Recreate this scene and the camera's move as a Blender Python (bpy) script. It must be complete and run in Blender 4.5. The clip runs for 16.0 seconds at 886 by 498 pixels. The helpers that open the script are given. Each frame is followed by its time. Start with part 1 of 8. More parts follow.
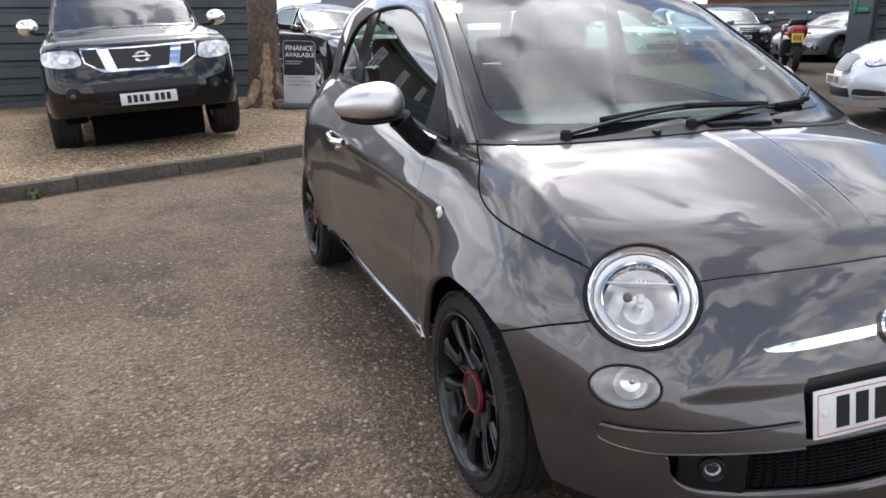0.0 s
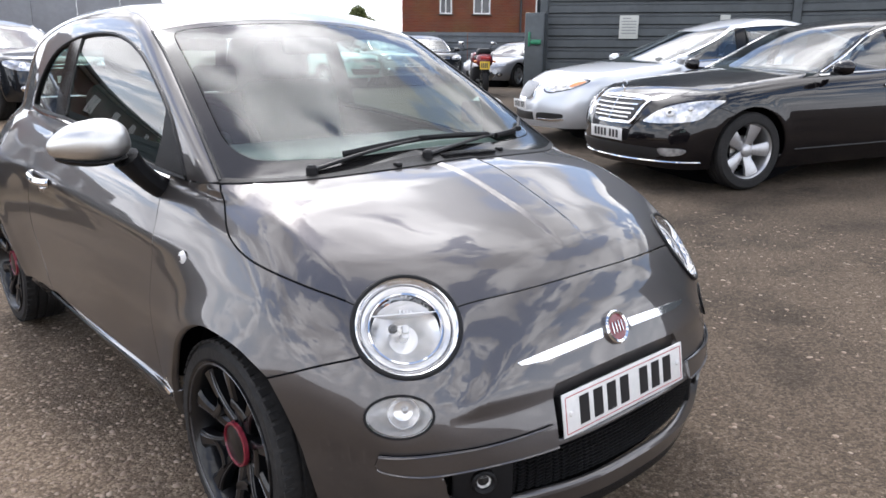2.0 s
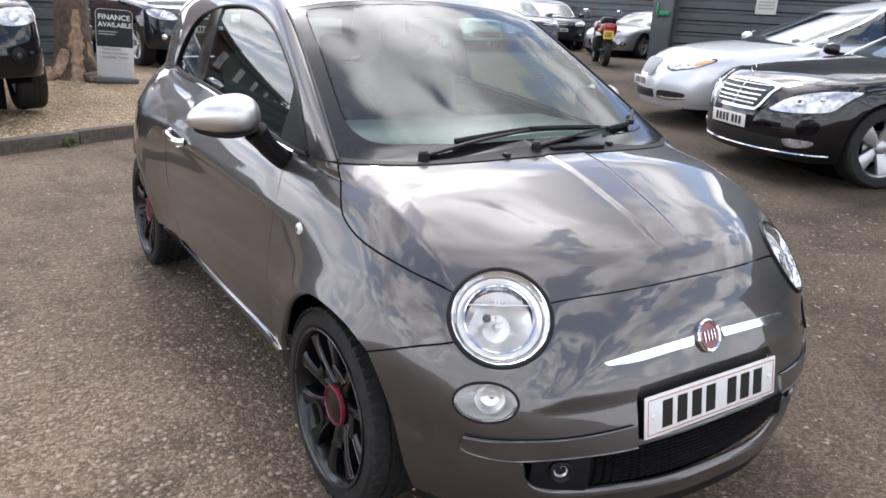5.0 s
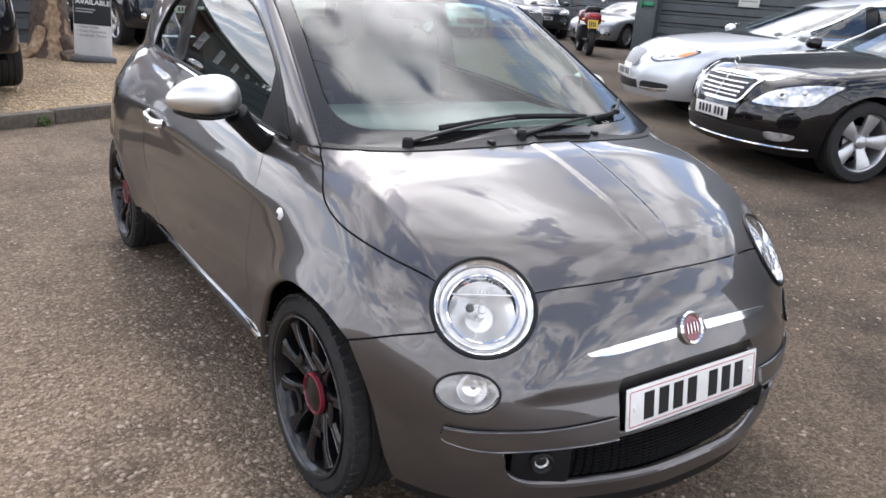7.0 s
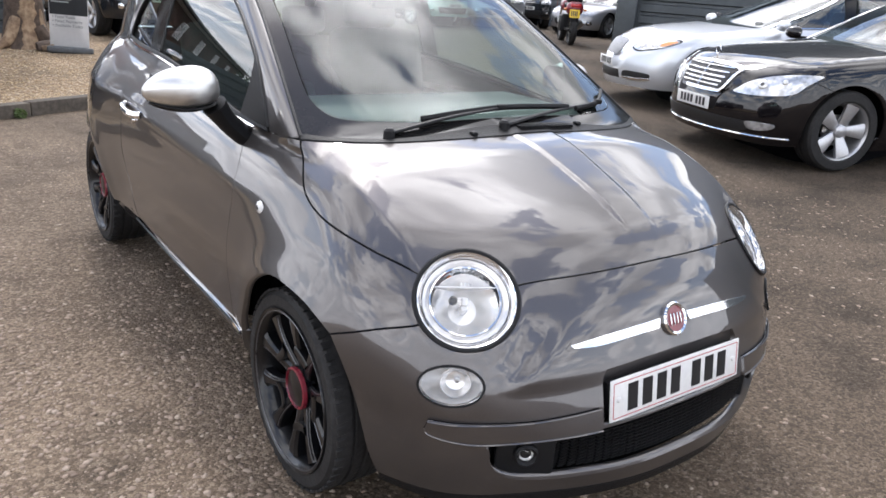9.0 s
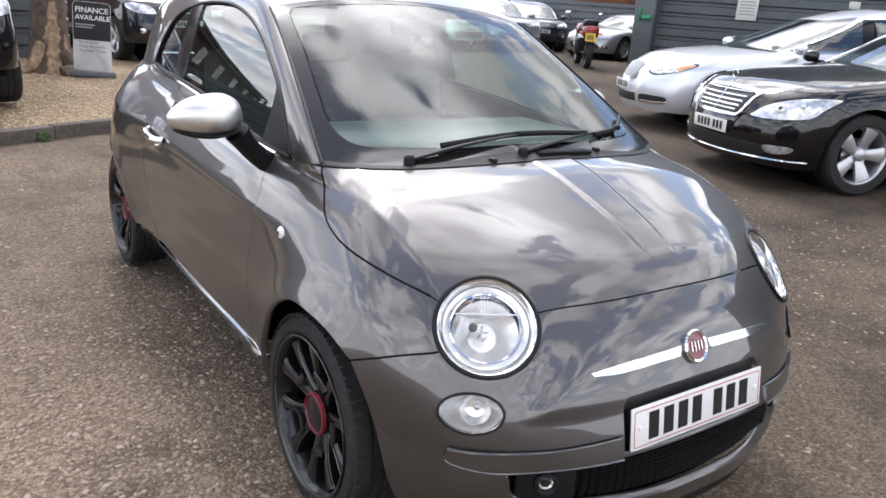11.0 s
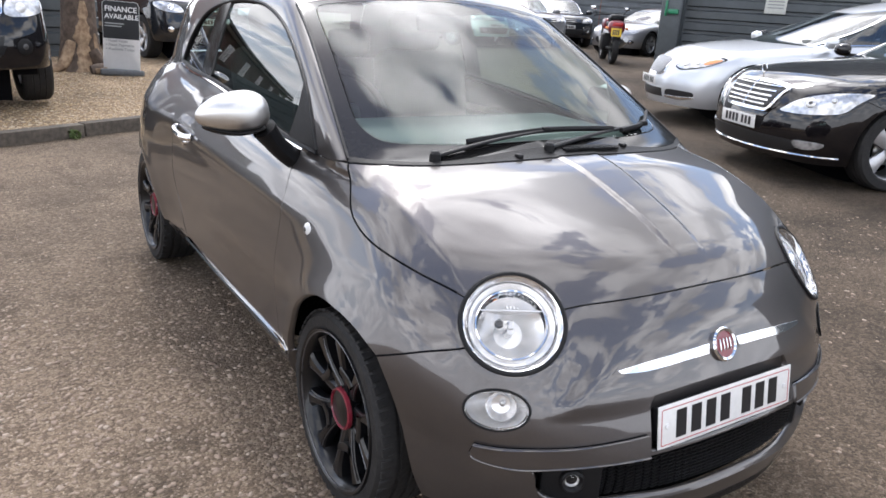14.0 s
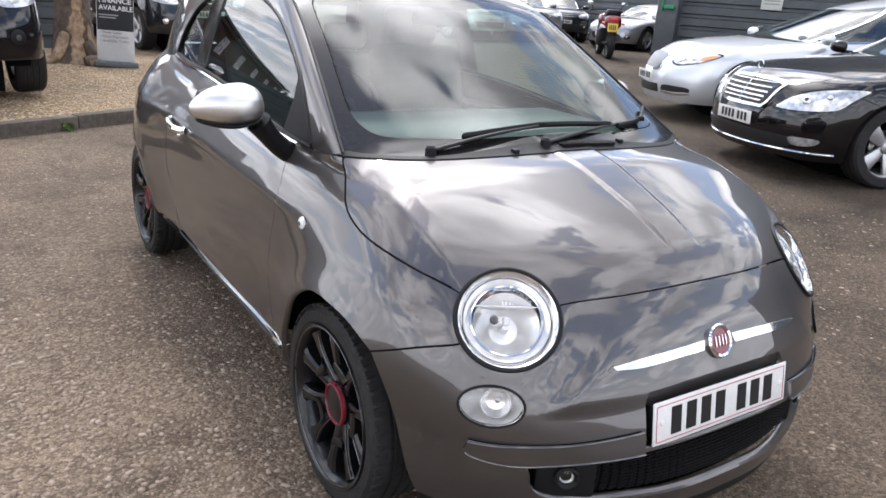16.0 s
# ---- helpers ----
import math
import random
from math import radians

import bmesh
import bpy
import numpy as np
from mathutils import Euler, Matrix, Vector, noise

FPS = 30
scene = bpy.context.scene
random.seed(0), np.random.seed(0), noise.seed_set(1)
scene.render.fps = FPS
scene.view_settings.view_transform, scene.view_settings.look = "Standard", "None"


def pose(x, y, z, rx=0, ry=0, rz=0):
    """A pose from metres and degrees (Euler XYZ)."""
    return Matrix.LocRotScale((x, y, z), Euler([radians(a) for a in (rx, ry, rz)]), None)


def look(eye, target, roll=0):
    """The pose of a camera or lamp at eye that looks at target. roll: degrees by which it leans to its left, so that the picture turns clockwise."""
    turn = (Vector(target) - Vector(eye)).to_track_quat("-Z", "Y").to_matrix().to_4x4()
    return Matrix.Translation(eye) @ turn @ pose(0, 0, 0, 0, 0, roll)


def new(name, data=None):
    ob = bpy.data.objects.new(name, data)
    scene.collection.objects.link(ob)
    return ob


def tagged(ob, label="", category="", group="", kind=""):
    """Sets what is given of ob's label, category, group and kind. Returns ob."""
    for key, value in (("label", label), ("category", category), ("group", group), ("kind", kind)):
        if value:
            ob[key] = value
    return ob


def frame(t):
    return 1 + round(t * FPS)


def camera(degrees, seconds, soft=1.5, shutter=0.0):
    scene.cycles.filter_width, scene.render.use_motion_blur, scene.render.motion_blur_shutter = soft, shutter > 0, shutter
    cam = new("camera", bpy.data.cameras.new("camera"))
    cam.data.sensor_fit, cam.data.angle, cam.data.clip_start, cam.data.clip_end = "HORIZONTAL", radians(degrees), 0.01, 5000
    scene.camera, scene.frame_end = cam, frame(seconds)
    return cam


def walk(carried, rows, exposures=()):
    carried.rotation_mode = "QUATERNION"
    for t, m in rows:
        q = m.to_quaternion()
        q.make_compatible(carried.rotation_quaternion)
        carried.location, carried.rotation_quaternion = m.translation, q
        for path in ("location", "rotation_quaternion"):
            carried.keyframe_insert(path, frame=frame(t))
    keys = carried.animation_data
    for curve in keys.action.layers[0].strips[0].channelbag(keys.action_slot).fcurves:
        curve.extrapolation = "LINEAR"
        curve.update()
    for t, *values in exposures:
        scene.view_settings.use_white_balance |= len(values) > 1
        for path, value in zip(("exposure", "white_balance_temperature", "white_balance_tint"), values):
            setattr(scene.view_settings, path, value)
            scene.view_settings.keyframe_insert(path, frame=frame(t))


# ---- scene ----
cam = camera(61.24, 16.0, soft=1.6)
PATH = [
    (0, (-1.482, -1.754, 1.265), (-0.828, 0.049, 0.701), -0.79),
    (0.5, (-1.420, -1.795, 1.265), (-0.674, -0.040, 0.660), -0.24),
    (1, (-1.426, -1.786, 1.272), (-0.454, -0.139, 0.684), 1.39),
    (1.5, (-1.506, -1.724, 1.274), (-0.273, -0.241, 0.745), 1.56),
    (2, (-1.550, -1.688, 1.299), (-0.257, -0.250, 0.788), 0.43),
    (2.5, (-1.533, -1.702, 1.348), (-0.372, -0.197, 0.725), -0.12),
    (3, (-1.501, -1.737, 1.362), (-0.423, -0.178, 0.725), 0.23),
    (3.5, (-1.527, -1.739, 1.390), (-0.482, -0.162, 0.740), 0.77),
    (6, (-1.584, -1.725, 1.389), (-0.502, -0.152, 0.793), 4.19),
    (6.5, (-1.576, -1.716, 1.387), (-0.488, -0.158, 0.763), 4.41),
    (7, (-1.572, -1.711, 1.384), (-0.474, -0.168, 0.740), 4.50),
    (7.5, (-1.566, -1.707, 1.385), (-0.461, -0.175, 0.729), 4.30),
    (8, (-1.561, -1.702, 1.378), (-0.444, -0.178, 0.722), 4.55),
    (8.5, (-1.558, -1.700, 1.380), (-0.432, -0.186, 0.716), 4.67),
    (9, (-1.560, -1.699, 1.383), (-0.430, -0.189, 0.719), 4.50),
    (11.5, (-1.573, -1.692, 1.397), (-0.481, -0.128, 0.794), 4.14),
    (12, (-1.574, -1.691, 1.397), (-0.494, -0.118, 0.797), 4.03),
    (12.5, (-1.576, -1.689, 1.392), (-0.506, -0.111, 0.789), 4.19),
    (13, (-1.576, -1.692, 1.392), (-0.521, -0.106, 0.782), 4.16),
    (13.5, (-1.573, -1.695, 1.392), (-0.524, -0.109, 0.772), 4.14),
    (14, (-1.576, -1.691, 1.395), (-0.526, -0.108, 0.769), 3.80),
    (14.5, (-1.572, -1.684, 1.393), (-0.522, -0.102, 0.763), 3.92),
    (15, (-1.567, -1.681, 1.394), (-0.517, -0.102, 0.760), 3.91),
    (15.5, (-1.567, -1.678, 1.392), (-0.515, -0.101, 0.754), 4.06),
    (16, (-1.570, -1.681, 1.393), (-0.511, -0.110, 0.754), 4.22),
]
walk(cam, [(t, look(eye, target, roll)) for t, eye, target, roll in PATH], exposures=[(0, 0.18, 6350, 13), (0.7, 0.44, 6350, 13), (5.8, 0.52, 6370, 13), (9.2, 0.60, 6370, 13), (16, 0.54, 6370, 13)])

# ---- world and sun ----
SUN_TURN, SUN_HEIGHT = radians(15), radians(52)  # from +y towards +x, above the horizon
GLOW_TURN, GLOW_HEIGHT = radians(30), radians(55)  # where the sun shines through the cloud
world = bpy.data.worlds.new("sky")
scene.world = world
world.use_nodes = True
wn, wl = world.node_tree.nodes, world.node_tree.links
wn.clear()
sky = wn.new("ShaderNodeTexSky")
sky.sky_type, sky.sun_disc = "NISHITA", False
sky.sun_elevation, sky.sun_rotation = SUN_HEIGHT, SUN_TURN
sky.air_density, sky.dust_density = 1.0, 1.0
coord = wn.new("ShaderNodeTexCoord")
# clouds lie on a flat layer overhead: the direction is divided by its height
split = wn.new("ShaderNodeSeparateXYZ")
wl.new(coord.outputs["Generated"], split.inputs[0])
up = wn.new("ShaderNodeMath"); up.operation = "MAXIMUM"; up.inputs[1].default_value = 0.0
wl.new(split.outputs["Z"], up.inputs[0])
lift = wn.new("ShaderNodeMath"); lift.operation = "ADD"; lift.inputs[1].default_value = 0.22
wl.new(up.outputs[0], lift.inputs[0])
flatten = wn.new("ShaderNodeVectorMath"); flatten.operation = "DIVIDE"
spread = wn.new("ShaderNodeCombineXYZ")
for k in range(3):
    wl.new(lift.outputs[0], spread.inputs[k])
wl.new(coord.outputs["Generated"], flatten.inputs[0])
wl.new(spread.outputs[0], flatten.inputs[1])
shift = wn.new("ShaderNodeVectorMath"); shift.operation = "ADD"; shift.inputs[1].default_value = (90.813, 52.844, 46.614)
wl.new(flatten.outputs[0], shift.inputs[0])
cloud = wn.new("ShaderNodeTexNoise")
cloud.inputs["Scale"].default_value, cloud.inputs["Detail"].default_value, cloud.inputs["Roughness"].default_value = 2.8, 9, 0.6
wl.new(shift.outputs[0], cloud.inputs["Vector"])
cover = wn.new("ShaderNodeValToRGB")
cover.color_ramp.elements[0].position, cover.color_ramp.elements[1].position = 0.460, 0.505
wl.new(cloud.outputs["Fac"], cover.inputs["Fac"])
shade = wn.new("ShaderNodeTexNoise")
shade.inputs["Scale"].default_value, shade.inputs["Detail"].default_value = 3.15, 9
shade.inputs["Roughness"].default_value = 0.55
wl.new(shift.outputs[0], shade.inputs["Vector"])
tone = wn.new("ShaderNodeValToRGB")
tone.color_ramp.elements[0].position, tone.color_ramp.elements[1].position = 0.40, 0.60
tone.color_ramp.elements[0].color, tone.color_ramp.elements[1].color = (8.6, 8.7, 8.9, 1), (24.5, 24.5, 24.3, 1)
wl.new(shade.outputs["Fac"], tone.inputs["Fac"])
# clouds are brightest round the veiled sun
unit = wn.new("ShaderNodeVectorMath"); unit.operation = "NORMALIZE"
wl.new(coord.outputs["Generated"], unit.inputs[0])
toward = wn.new("ShaderNodeVectorMath"); toward.operation = "DOT_PRODUCT"
toward.inputs[1].default_value = (math.sin(GLOW_TURN) * math.cos(GLOW_HEIGHT), math.cos(GLOW_TURN) * math.cos(GLOW_HEIGHT), math.sin(GLOW_HEIGHT))
wl.new(unit.outputs[0], toward.inputs[0])
near_sun = wn.new("ShaderNodeMapRange"); near_sun.interpolation_type = "SMOOTHSTEP"
near_sun.inputs[1].default_value, near_sun.inputs[2].default_value, near_sun.inputs[3].default_value, near_sun.inputs[4].default_value = 0.875, 1.0, 0.92, 2.7
wl.new(toward.outputs["Value"], near_sun.inputs[0])
haze = wn.new("ShaderNodeMapRange"); haze.interpolation_type = "SMOOTHSTEP"
haze.inputs[1].default_value, haze.inputs[2].default_value, haze.inputs[3].default_value, haze.inputs[4].default_value = 0.0, 0.40, 1.9, 1.0
wl.new(up.outputs[0], haze.inputs[0])
gain = wn.new("ShaderNodeMath"); gain.operation = "MULTIPLY"
wl.new(near_sun.outputs[0], gain.inputs[0]); wl.new(haze.outputs[0], gain.inputs[1])
lit = wn.new("ShaderNodeVectorMath"); lit.operation = "SCALE"
wl.new(tone.outputs["Color"], lit.inputs[0]); wl.new(gain.outputs[0], lit.inputs["Scale"])
blend = wn.new("ShaderNodeMix"); blend.data_type = "RGBA"
wl.new(cover.outputs["Color"], blend.inputs["Factor"])
clear = wn.new("ShaderNodeVectorMath"); clear.operation = "SCALE"; clear.inputs["Scale"].default_value = 2.2
wl.new(sky.outputs["Color"], clear.inputs[0])
wl.new(clear.outputs[0], blend.inputs[6])
wl.new(lit.outputs[0], blend.inputs[7])
back = wn.new("ShaderNodeBackground")
back.inputs["Strength"].default_value = 0.10
veil = wn.new("ShaderNodeMapRange"); veil.interpolation_type = "SMOOTHSTEP"
veil.inputs[1].default_value, veil.inputs[2].default_value, veil.inputs[3].default_value, veil.inputs[4].default_value = 0.02, 0.32, 0.86, 0.0
wl.new(up.outputs[0], veil.inputs[0])
misty = wn.new("ShaderNodeMix"); misty.data_type = "RGBA"
misty.inputs[7].default_value = (15.5, 16.0, 17.0, 1)
wl.new(veil.outputs[0], misty.inputs["Factor"]); wl.new(blend.outputs[2], misty.inputs[6])
wl.new(misty.outputs[2], back.inputs["Color"])
out = wn.new("ShaderNodeOutputWorld")
wl.new(back.outputs[0], out.inputs["Surface"])

sun = new("sun", bpy.data.lights.new("sun", "SUN"))
sun.data.energy, sun.data.angle, sun.data.color = 1.2, radians(8), (1.0, 0.97, 0.93)
sun.matrix_world = look((math.sin(SUN_TURN) * 50, math.cos(SUN_TURN) * 50, 50 * math.tan(SUN_HEIGHT)), (0, 0, 0))


# ---- materials ----
def material(name, color, rough=0.5, metal=0.0, coat=0.0, grain=0.0, scale=30.0, second=None, bump=0.0, stain=0.0, stain_scale=2.0, spec=0.5, rough_var=0.0, coord_kind="Object", bump_scale=None, coat_ior=1.5):
    """A principled surface: two colours mixed by fine noise (grain), darkened by broad noise (stain), with fine relief."""
    m = bpy.data.materials.new(name)
    m.use_nodes = True
    n, l = m.node_tree.nodes, m.node_tree.links
    p = n["Principled BSDF"]
    p.inputs["Roughness"].default_value, p.inputs["Metallic"].default_value = rough, metal
    p.inputs["Coat Weight"].default_value, p.inputs["Coat Roughness"].default_value = coat, 0.02
    p.inputs["Coat IOR"].default_value = coat_ior
    p.inputs["Specular IOR Level"].default_value = spec
    c = (*color, 1)
    p.inputs["Base Color"].default_value = c
    tc = n.new("ShaderNodeTexCoord")
    src = tc.outputs[coord_kind]
    fine = n.new("ShaderNodeTexNoise")
    fine.inputs["Scale"].default_value, fine.inputs["Detail"].default_value = scale, 6
    l.new(src, fine.inputs["Vector"])
    if grain or second:
        mix = n.new("ShaderNodeMix"); mix.data_type = "RGBA"
        other = second or tuple(v * (1 - grain) for v in color)
        mix.inputs[6].default_value, mix.inputs[7].default_value = c, (*other, 1)
        r = n.new("ShaderNodeMapRange")
        r.inputs[1].default_value, r.inputs[2].default_value = 0.35, 0.65
        l.new(fine.outputs["Fac"], r.inputs[0])
        l.new(r.outputs[0], mix.inputs["Factor"])
        last = mix.outputs[2]
        if stain:
            big = n.new("ShaderNodeTexNoise")
            big.inputs["Scale"].default_value, big.inputs["Detail"].default_value = stain_scale, 5
            l.new(src, big.inputs["Vector"])
            br = n.new("ShaderNodeMapRange")
            br.inputs[1].default_value, br.inputs[2].default_value, br.inputs[3].default_value, br.inputs[4].default_value = 0.35, 0.65, 1 - stain, 1.0
            l.new(big.outputs["Fac"], br.inputs[0])
            mul = n.new("ShaderNodeMix"); mul.data_type, mul.blend_type = "RGBA", "MULTIPLY"
            mul.inputs["Factor"].default_value = 1
            l.new(last, mul.inputs[6])
            l.new(br.outputs[0], mul.inputs[7])
            last = mul.outputs[2]
        l.new(last, p.inputs["Base Color"])
    if rough_var:
        rr = n.new("ShaderNodeMapRange")
        rr.inputs[3].default_value, rr.inputs[4].default_value = max(rough - rough_var, 0), rough + rough_var
        l.new(fine.outputs["Fac"], rr.inputs[0])
        l.new(rr.outputs[0], p.inputs["Roughness"])
    if bump:
        relief = n.new("ShaderNodeTexNoise")
        relief.inputs["Scale"].default_value, relief.inputs["Detail"].default_value = bump_scale or scale * 1.7, 4
        l.new(src, relief.inputs["Vector"])
        b = n.new("ShaderNodeBump")
        b.inputs["Strength"].default_value, b.inputs["Distance"].default_value = min(bump * 40, 1), 0.01
        l.new(relief.outputs["Fac"], b.inputs["Height"])
        l.new(b.outputs[0], p.inputs["Normal"])
    return m


def glass(name, tint=(0.85, 0.93, 0.9), rough=0.0, body=0.0):
    """Thin clear glass: a mirror layer over a tinted see-through one."""
    m = bpy.data.materials.new(name)
    m.use_nodes = True
    n, l = m.node_tree.nodes, m.node_tree.links
    n.clear()
    o = n.new("ShaderNodeOutputMaterial")
    clear = n.new("ShaderNodeBsdfTransparent"); clear.inputs["Color"].default_value = (*tint, 1)
    gloss = n.new("ShaderNodeBsdfGlossy"); gloss.inputs["Roughness"].default_value = rough
    edge = n.new("ShaderNodeLayerWeight"); edge.inputs["Blend"].default_value = 0.5
    power = n.new("ShaderNodeMath"); power.operation = "POWER"; power.inputs[1].default_value = 5.0
    l.new(edge.outputs["Facing"], power.inputs[0])
    fr = n.new("ShaderNodeMath"); fr.operation = "MULTIPLY_ADD"
    fr.inputs[1].default_value, fr.inputs[2].default_value = 0.94 - body, 0.06 + body
    l.new(power.outputs[0], fr.inputs[0])
    mix = n.new("ShaderNodeMixShader")
    l.new(fr.outputs[0], mix.inputs[0]); l.new(clear.outputs[0], mix.inputs[1]); l.new(gloss.outputs[0], mix.inputs[2])
    l.new(mix.outputs[0], o.inputs["Surface"])
    return m


PAINT = material("grey metallic paint", (0.092, 0.084, 0.083), rough=0.35, metal=0.75, coat=1.0, spec=0.2, grain=0.25, scale=900, coat_ior=1.6)
BLACK_PLASTIC = material("black plastic", (0.009, 0.009, 0.010), rough=0.48, grain=0.3, scale=200, bump=0.004, spec=0.22)
SHUT_BLACK = material("dark inner shell", (0.005, 0.005, 0.006), rough=0.9, spec=0.05)
RUBBER = material("tyre rubber", (0.025, 0.024, 0.024), rough=0.7, grain=0.4, scale=60, stain=0.3, stain_scale=8, bump=0.005, spec=0.3)
RIM_BLACK = material("gloss black wheel", (0.006, 0.006, 0.007), rough=0.3, coat=0.35, spec=0.3, grain=0.3, scale=80)
# lighter grey that stands for the glints on the black wheel's edges
RIM_GLINT = material("polished wheel edge", (0.16, 0.16, 0.17), rough=0.3, metal=0.8, grain=0.3, scale=60)
CHROME = material("chrome", (0.86, 0.86, 0.87), rough=0.07, metal=1.0)
SATIN_SILVER = material("satin silver", (0.66, 0.65, 0.63), rough=0.36, metal=1.0, grain=0.08, scale=400)
RED = material("dark red enamel", (0.19, 0.014, 0.028), rough=0.3, coat=0.5, grain=0.2, scale=90)
WHITE_PLATE = material("white plate", (0.75, 0.74, 0.72), rough=0.4, grain=0.06, scale=60, stain=0.1, stain_scale=12)
YELLOW_PLATE = material("yellow plate", (0.75, 0.5, 0.03), rough=0.4, grain=0.06, scale=60)
PLATE_INK = material("plate ink", (0.01, 0.01, 0.012), rough=0.4)
GLASS = glass("car glass", (0.74, 0.86, 0.82), body=0.0)
SIDE_GLASS = glass("car side glass", (0.66, 0.80, 0.75), body=0.08)
LENS = glass("clear lens", (0.98, 0.98, 0.98), body=-0.03)
REFLECTOR = material("lamp reflector", (0.78, 0.77, 0.76), rough=0.24, metal=0.6, grain=0.12, scale=70)
BRIGHT_TRIM = material("bright lamp ring", (0.84, 0.83, 0.82), rough=0.2, metal=0.7, grain=0.1, scale=60)
LAMP_GREY = material("grey lamp inside", (0.42, 0.42, 0.42), rough=0.22, metal=0.8, grain=0.45, scale=45)
LINING = material("grey roof lining", (0.30, 0.31, 0.30), rough=0.95, grain=0.06, scale=30)
AMBER = material("amber plastic", (0.8, 0.30, 0.12), rough=0.3)
RED_LENS = material("red lens", (0.45, 0.02, 0.02), rough=0.2, coat=0.5)
SEAT = material("grey fabric", (0.035, 0.038, 0.040), rough=0.9, grain=0.15, scale=40)
DASH = material("dashboard", (0.10, 0.11, 0.105), rough=0.7, grain=0.1, scale=40)


# ---- helpers for meshes ----
def thing(name, label, category, m=None, group="", kind=""):
    e = new(name)
    if m is not None:
        e.matrix_world = m
    return tagged(e, label, category, group, kind)


def mesh_part(name, verts, faces, mat, parent=None, label="", normals=None, smooth=True, sharp=None):
    me = bpy.data.meshes.new(name)
    me.from_pydata([tuple(map(float, v)) for v in verts], [], [tuple(map(int, f)) for f in faces])
    me.materials.append(mat)
    if smooth:
        me.shade_smooth()
    if normals is not None:
        me.normals_split_custom_set_from_vertices([tuple(map(float, v)) for v in normals])
    elif sharp:
        me.set_sharp_from_angle(angle=radians(sharp))
    ob = new(name, me)
    if parent is not None:
        ob.parent = parent
    if label:
        tagged(ob, label)
    return ob


def part(name, bm, mat, parent=None, label="", smooth=True, sharp=35, m=None):
    me = bpy.data.meshes.new(name)
    if m is not None:
        bm.transform(m)
    bmesh.ops.recalc_face_normals(bm, faces=bm.faces)
    bm.to_mesh(me)
    bm.free()
    me.materials.append(mat)
    if smooth:
        me.shade_smooth()
        me.set_sharp_from_angle(angle=radians(sharp))
    ob = new(name, me)
    if parent is not None:
        ob.parent = parent
    if label:
        tagged(ob, label)
    return ob


def box(w, d, h, at=(0, 0, 0), bevel=0.0, segments=2, bm=None):
    """A box with its middle at the place given, its edges rounded."""
    own = bmesh.new()
    bmesh.ops.create_cube(own, size=1)
    own.transform(Matrix.Diagonal((w, d, h, 1)))
    if bevel:
        bmesh.ops.bevel(own, geom=own.edges[:], offset=bevel, segments=segments, profile=0.5, affect="EDGES")
    own.transform(Matrix.Translation(at))
    if bm is None:
        return own
    me = bpy.data.meshes.new("tmp")
    own.to_mesh(me); own.free()
    bm.from_mesh(me)
    bpy.data.meshes.remove(me)
    return bm


def lathe(profile, steps=48, axis="x", close=False):
    """A turned shape: (radius, along) pairs spun round an axis."""
    verts, faces, n = [], [], len(profile)
    for k in range(steps):
        c, s = math.cos(2 * math.pi * k / steps), math.sin(2 * math.pi * k / steps)
        for r, h in profile:
            verts.append((h, r * c, r * s) if axis == "x" else (r * c, r * s, h) if axis == "z" else (r * s, h, r * c))
    for k in range(steps):
        a, b = k * n, (k + 1) % steps * n
        for i in range(n if close else n - 1):
            j = (i + 1) % n
            faces.append((a + i, a + j, b + j, b + i))
    bm = bmesh.new()
    vs = [bm.verts.new(v) for v in verts]
    for f in faces:
        if len({vs[i].co.to_tuple(6) for i in f}) == 4:
            bm.faces.new([vs[i] for i in f])
        else:
            seen = []
            for i in f:
                if all((vs[i].co - vs[j].co).length > 1e-6 for j in seen):
                    seen.append(i)
            if len(seen) == 3:
                bm.faces.new([vs[i] for i in seen])
    bmesh.ops.remove_doubles(bm, verts=bm.verts, dist=1e-6)
    return bm


def tube(points, radius, sides=8, closed=False, flatness=1.0, caps=True):
    """A bar of round or oval section along a line of points; radius may be a list."""
    pts = [Vector(p) for p in points]
    n = len(pts)
    rad = [float(r) for r in radius] if hasattr(radius, "__len__") else [radius] * n
    bm, rings = bmesh.new(), []
    up = Vector((0, 0, 1)) if closed or abs((pts[-1] - pts[0]).normalized().z) < 0.7 else Vector((1, 0, 0))
    for i, p in enumerate(pts):
        d = (pts[(i + 1) % n] - pts[i - 1]) if closed else (pts[min(i + 1, n - 1)] - pts[max(i - 1, 0)])
        d.normalize()
        s = d.cross(up)
        if s.length < 1e-3:
            s = d.cross(Vector((0, 1, 0)))
        s.normalize()
        t = s.cross(d)
        rings.append([bm.verts.new(p + rad[i] * (math.cos(a) * s + flatness * math.sin(a) * t)) for a in [2 * math.pi * k / sides for k in range(sides)]])
    for i in range(n if closed else n - 1):
        a, b = rings[i], rings[(i + 1) % n]
        for k in range(sides):
            bm.faces.new((a[k], a[(k + 1) % sides], b[(k + 1) % sides], b[k]))
    if caps and not closed:
        bm.faces.new(rings[0][::-1]); bm.faces.new(rings[-1])
    return bm


def arch_shell(radius, x0, x1, foot):
    """The upper part of a round wheel well, open below the given height."""
    bm = lathe([(radius, x0), (radius + 0.004, x1)], 48)
    bmesh.ops.delete(bm, geom=[v for v in bm.verts if v.co.z < foot], context="VERTS")
    return bm


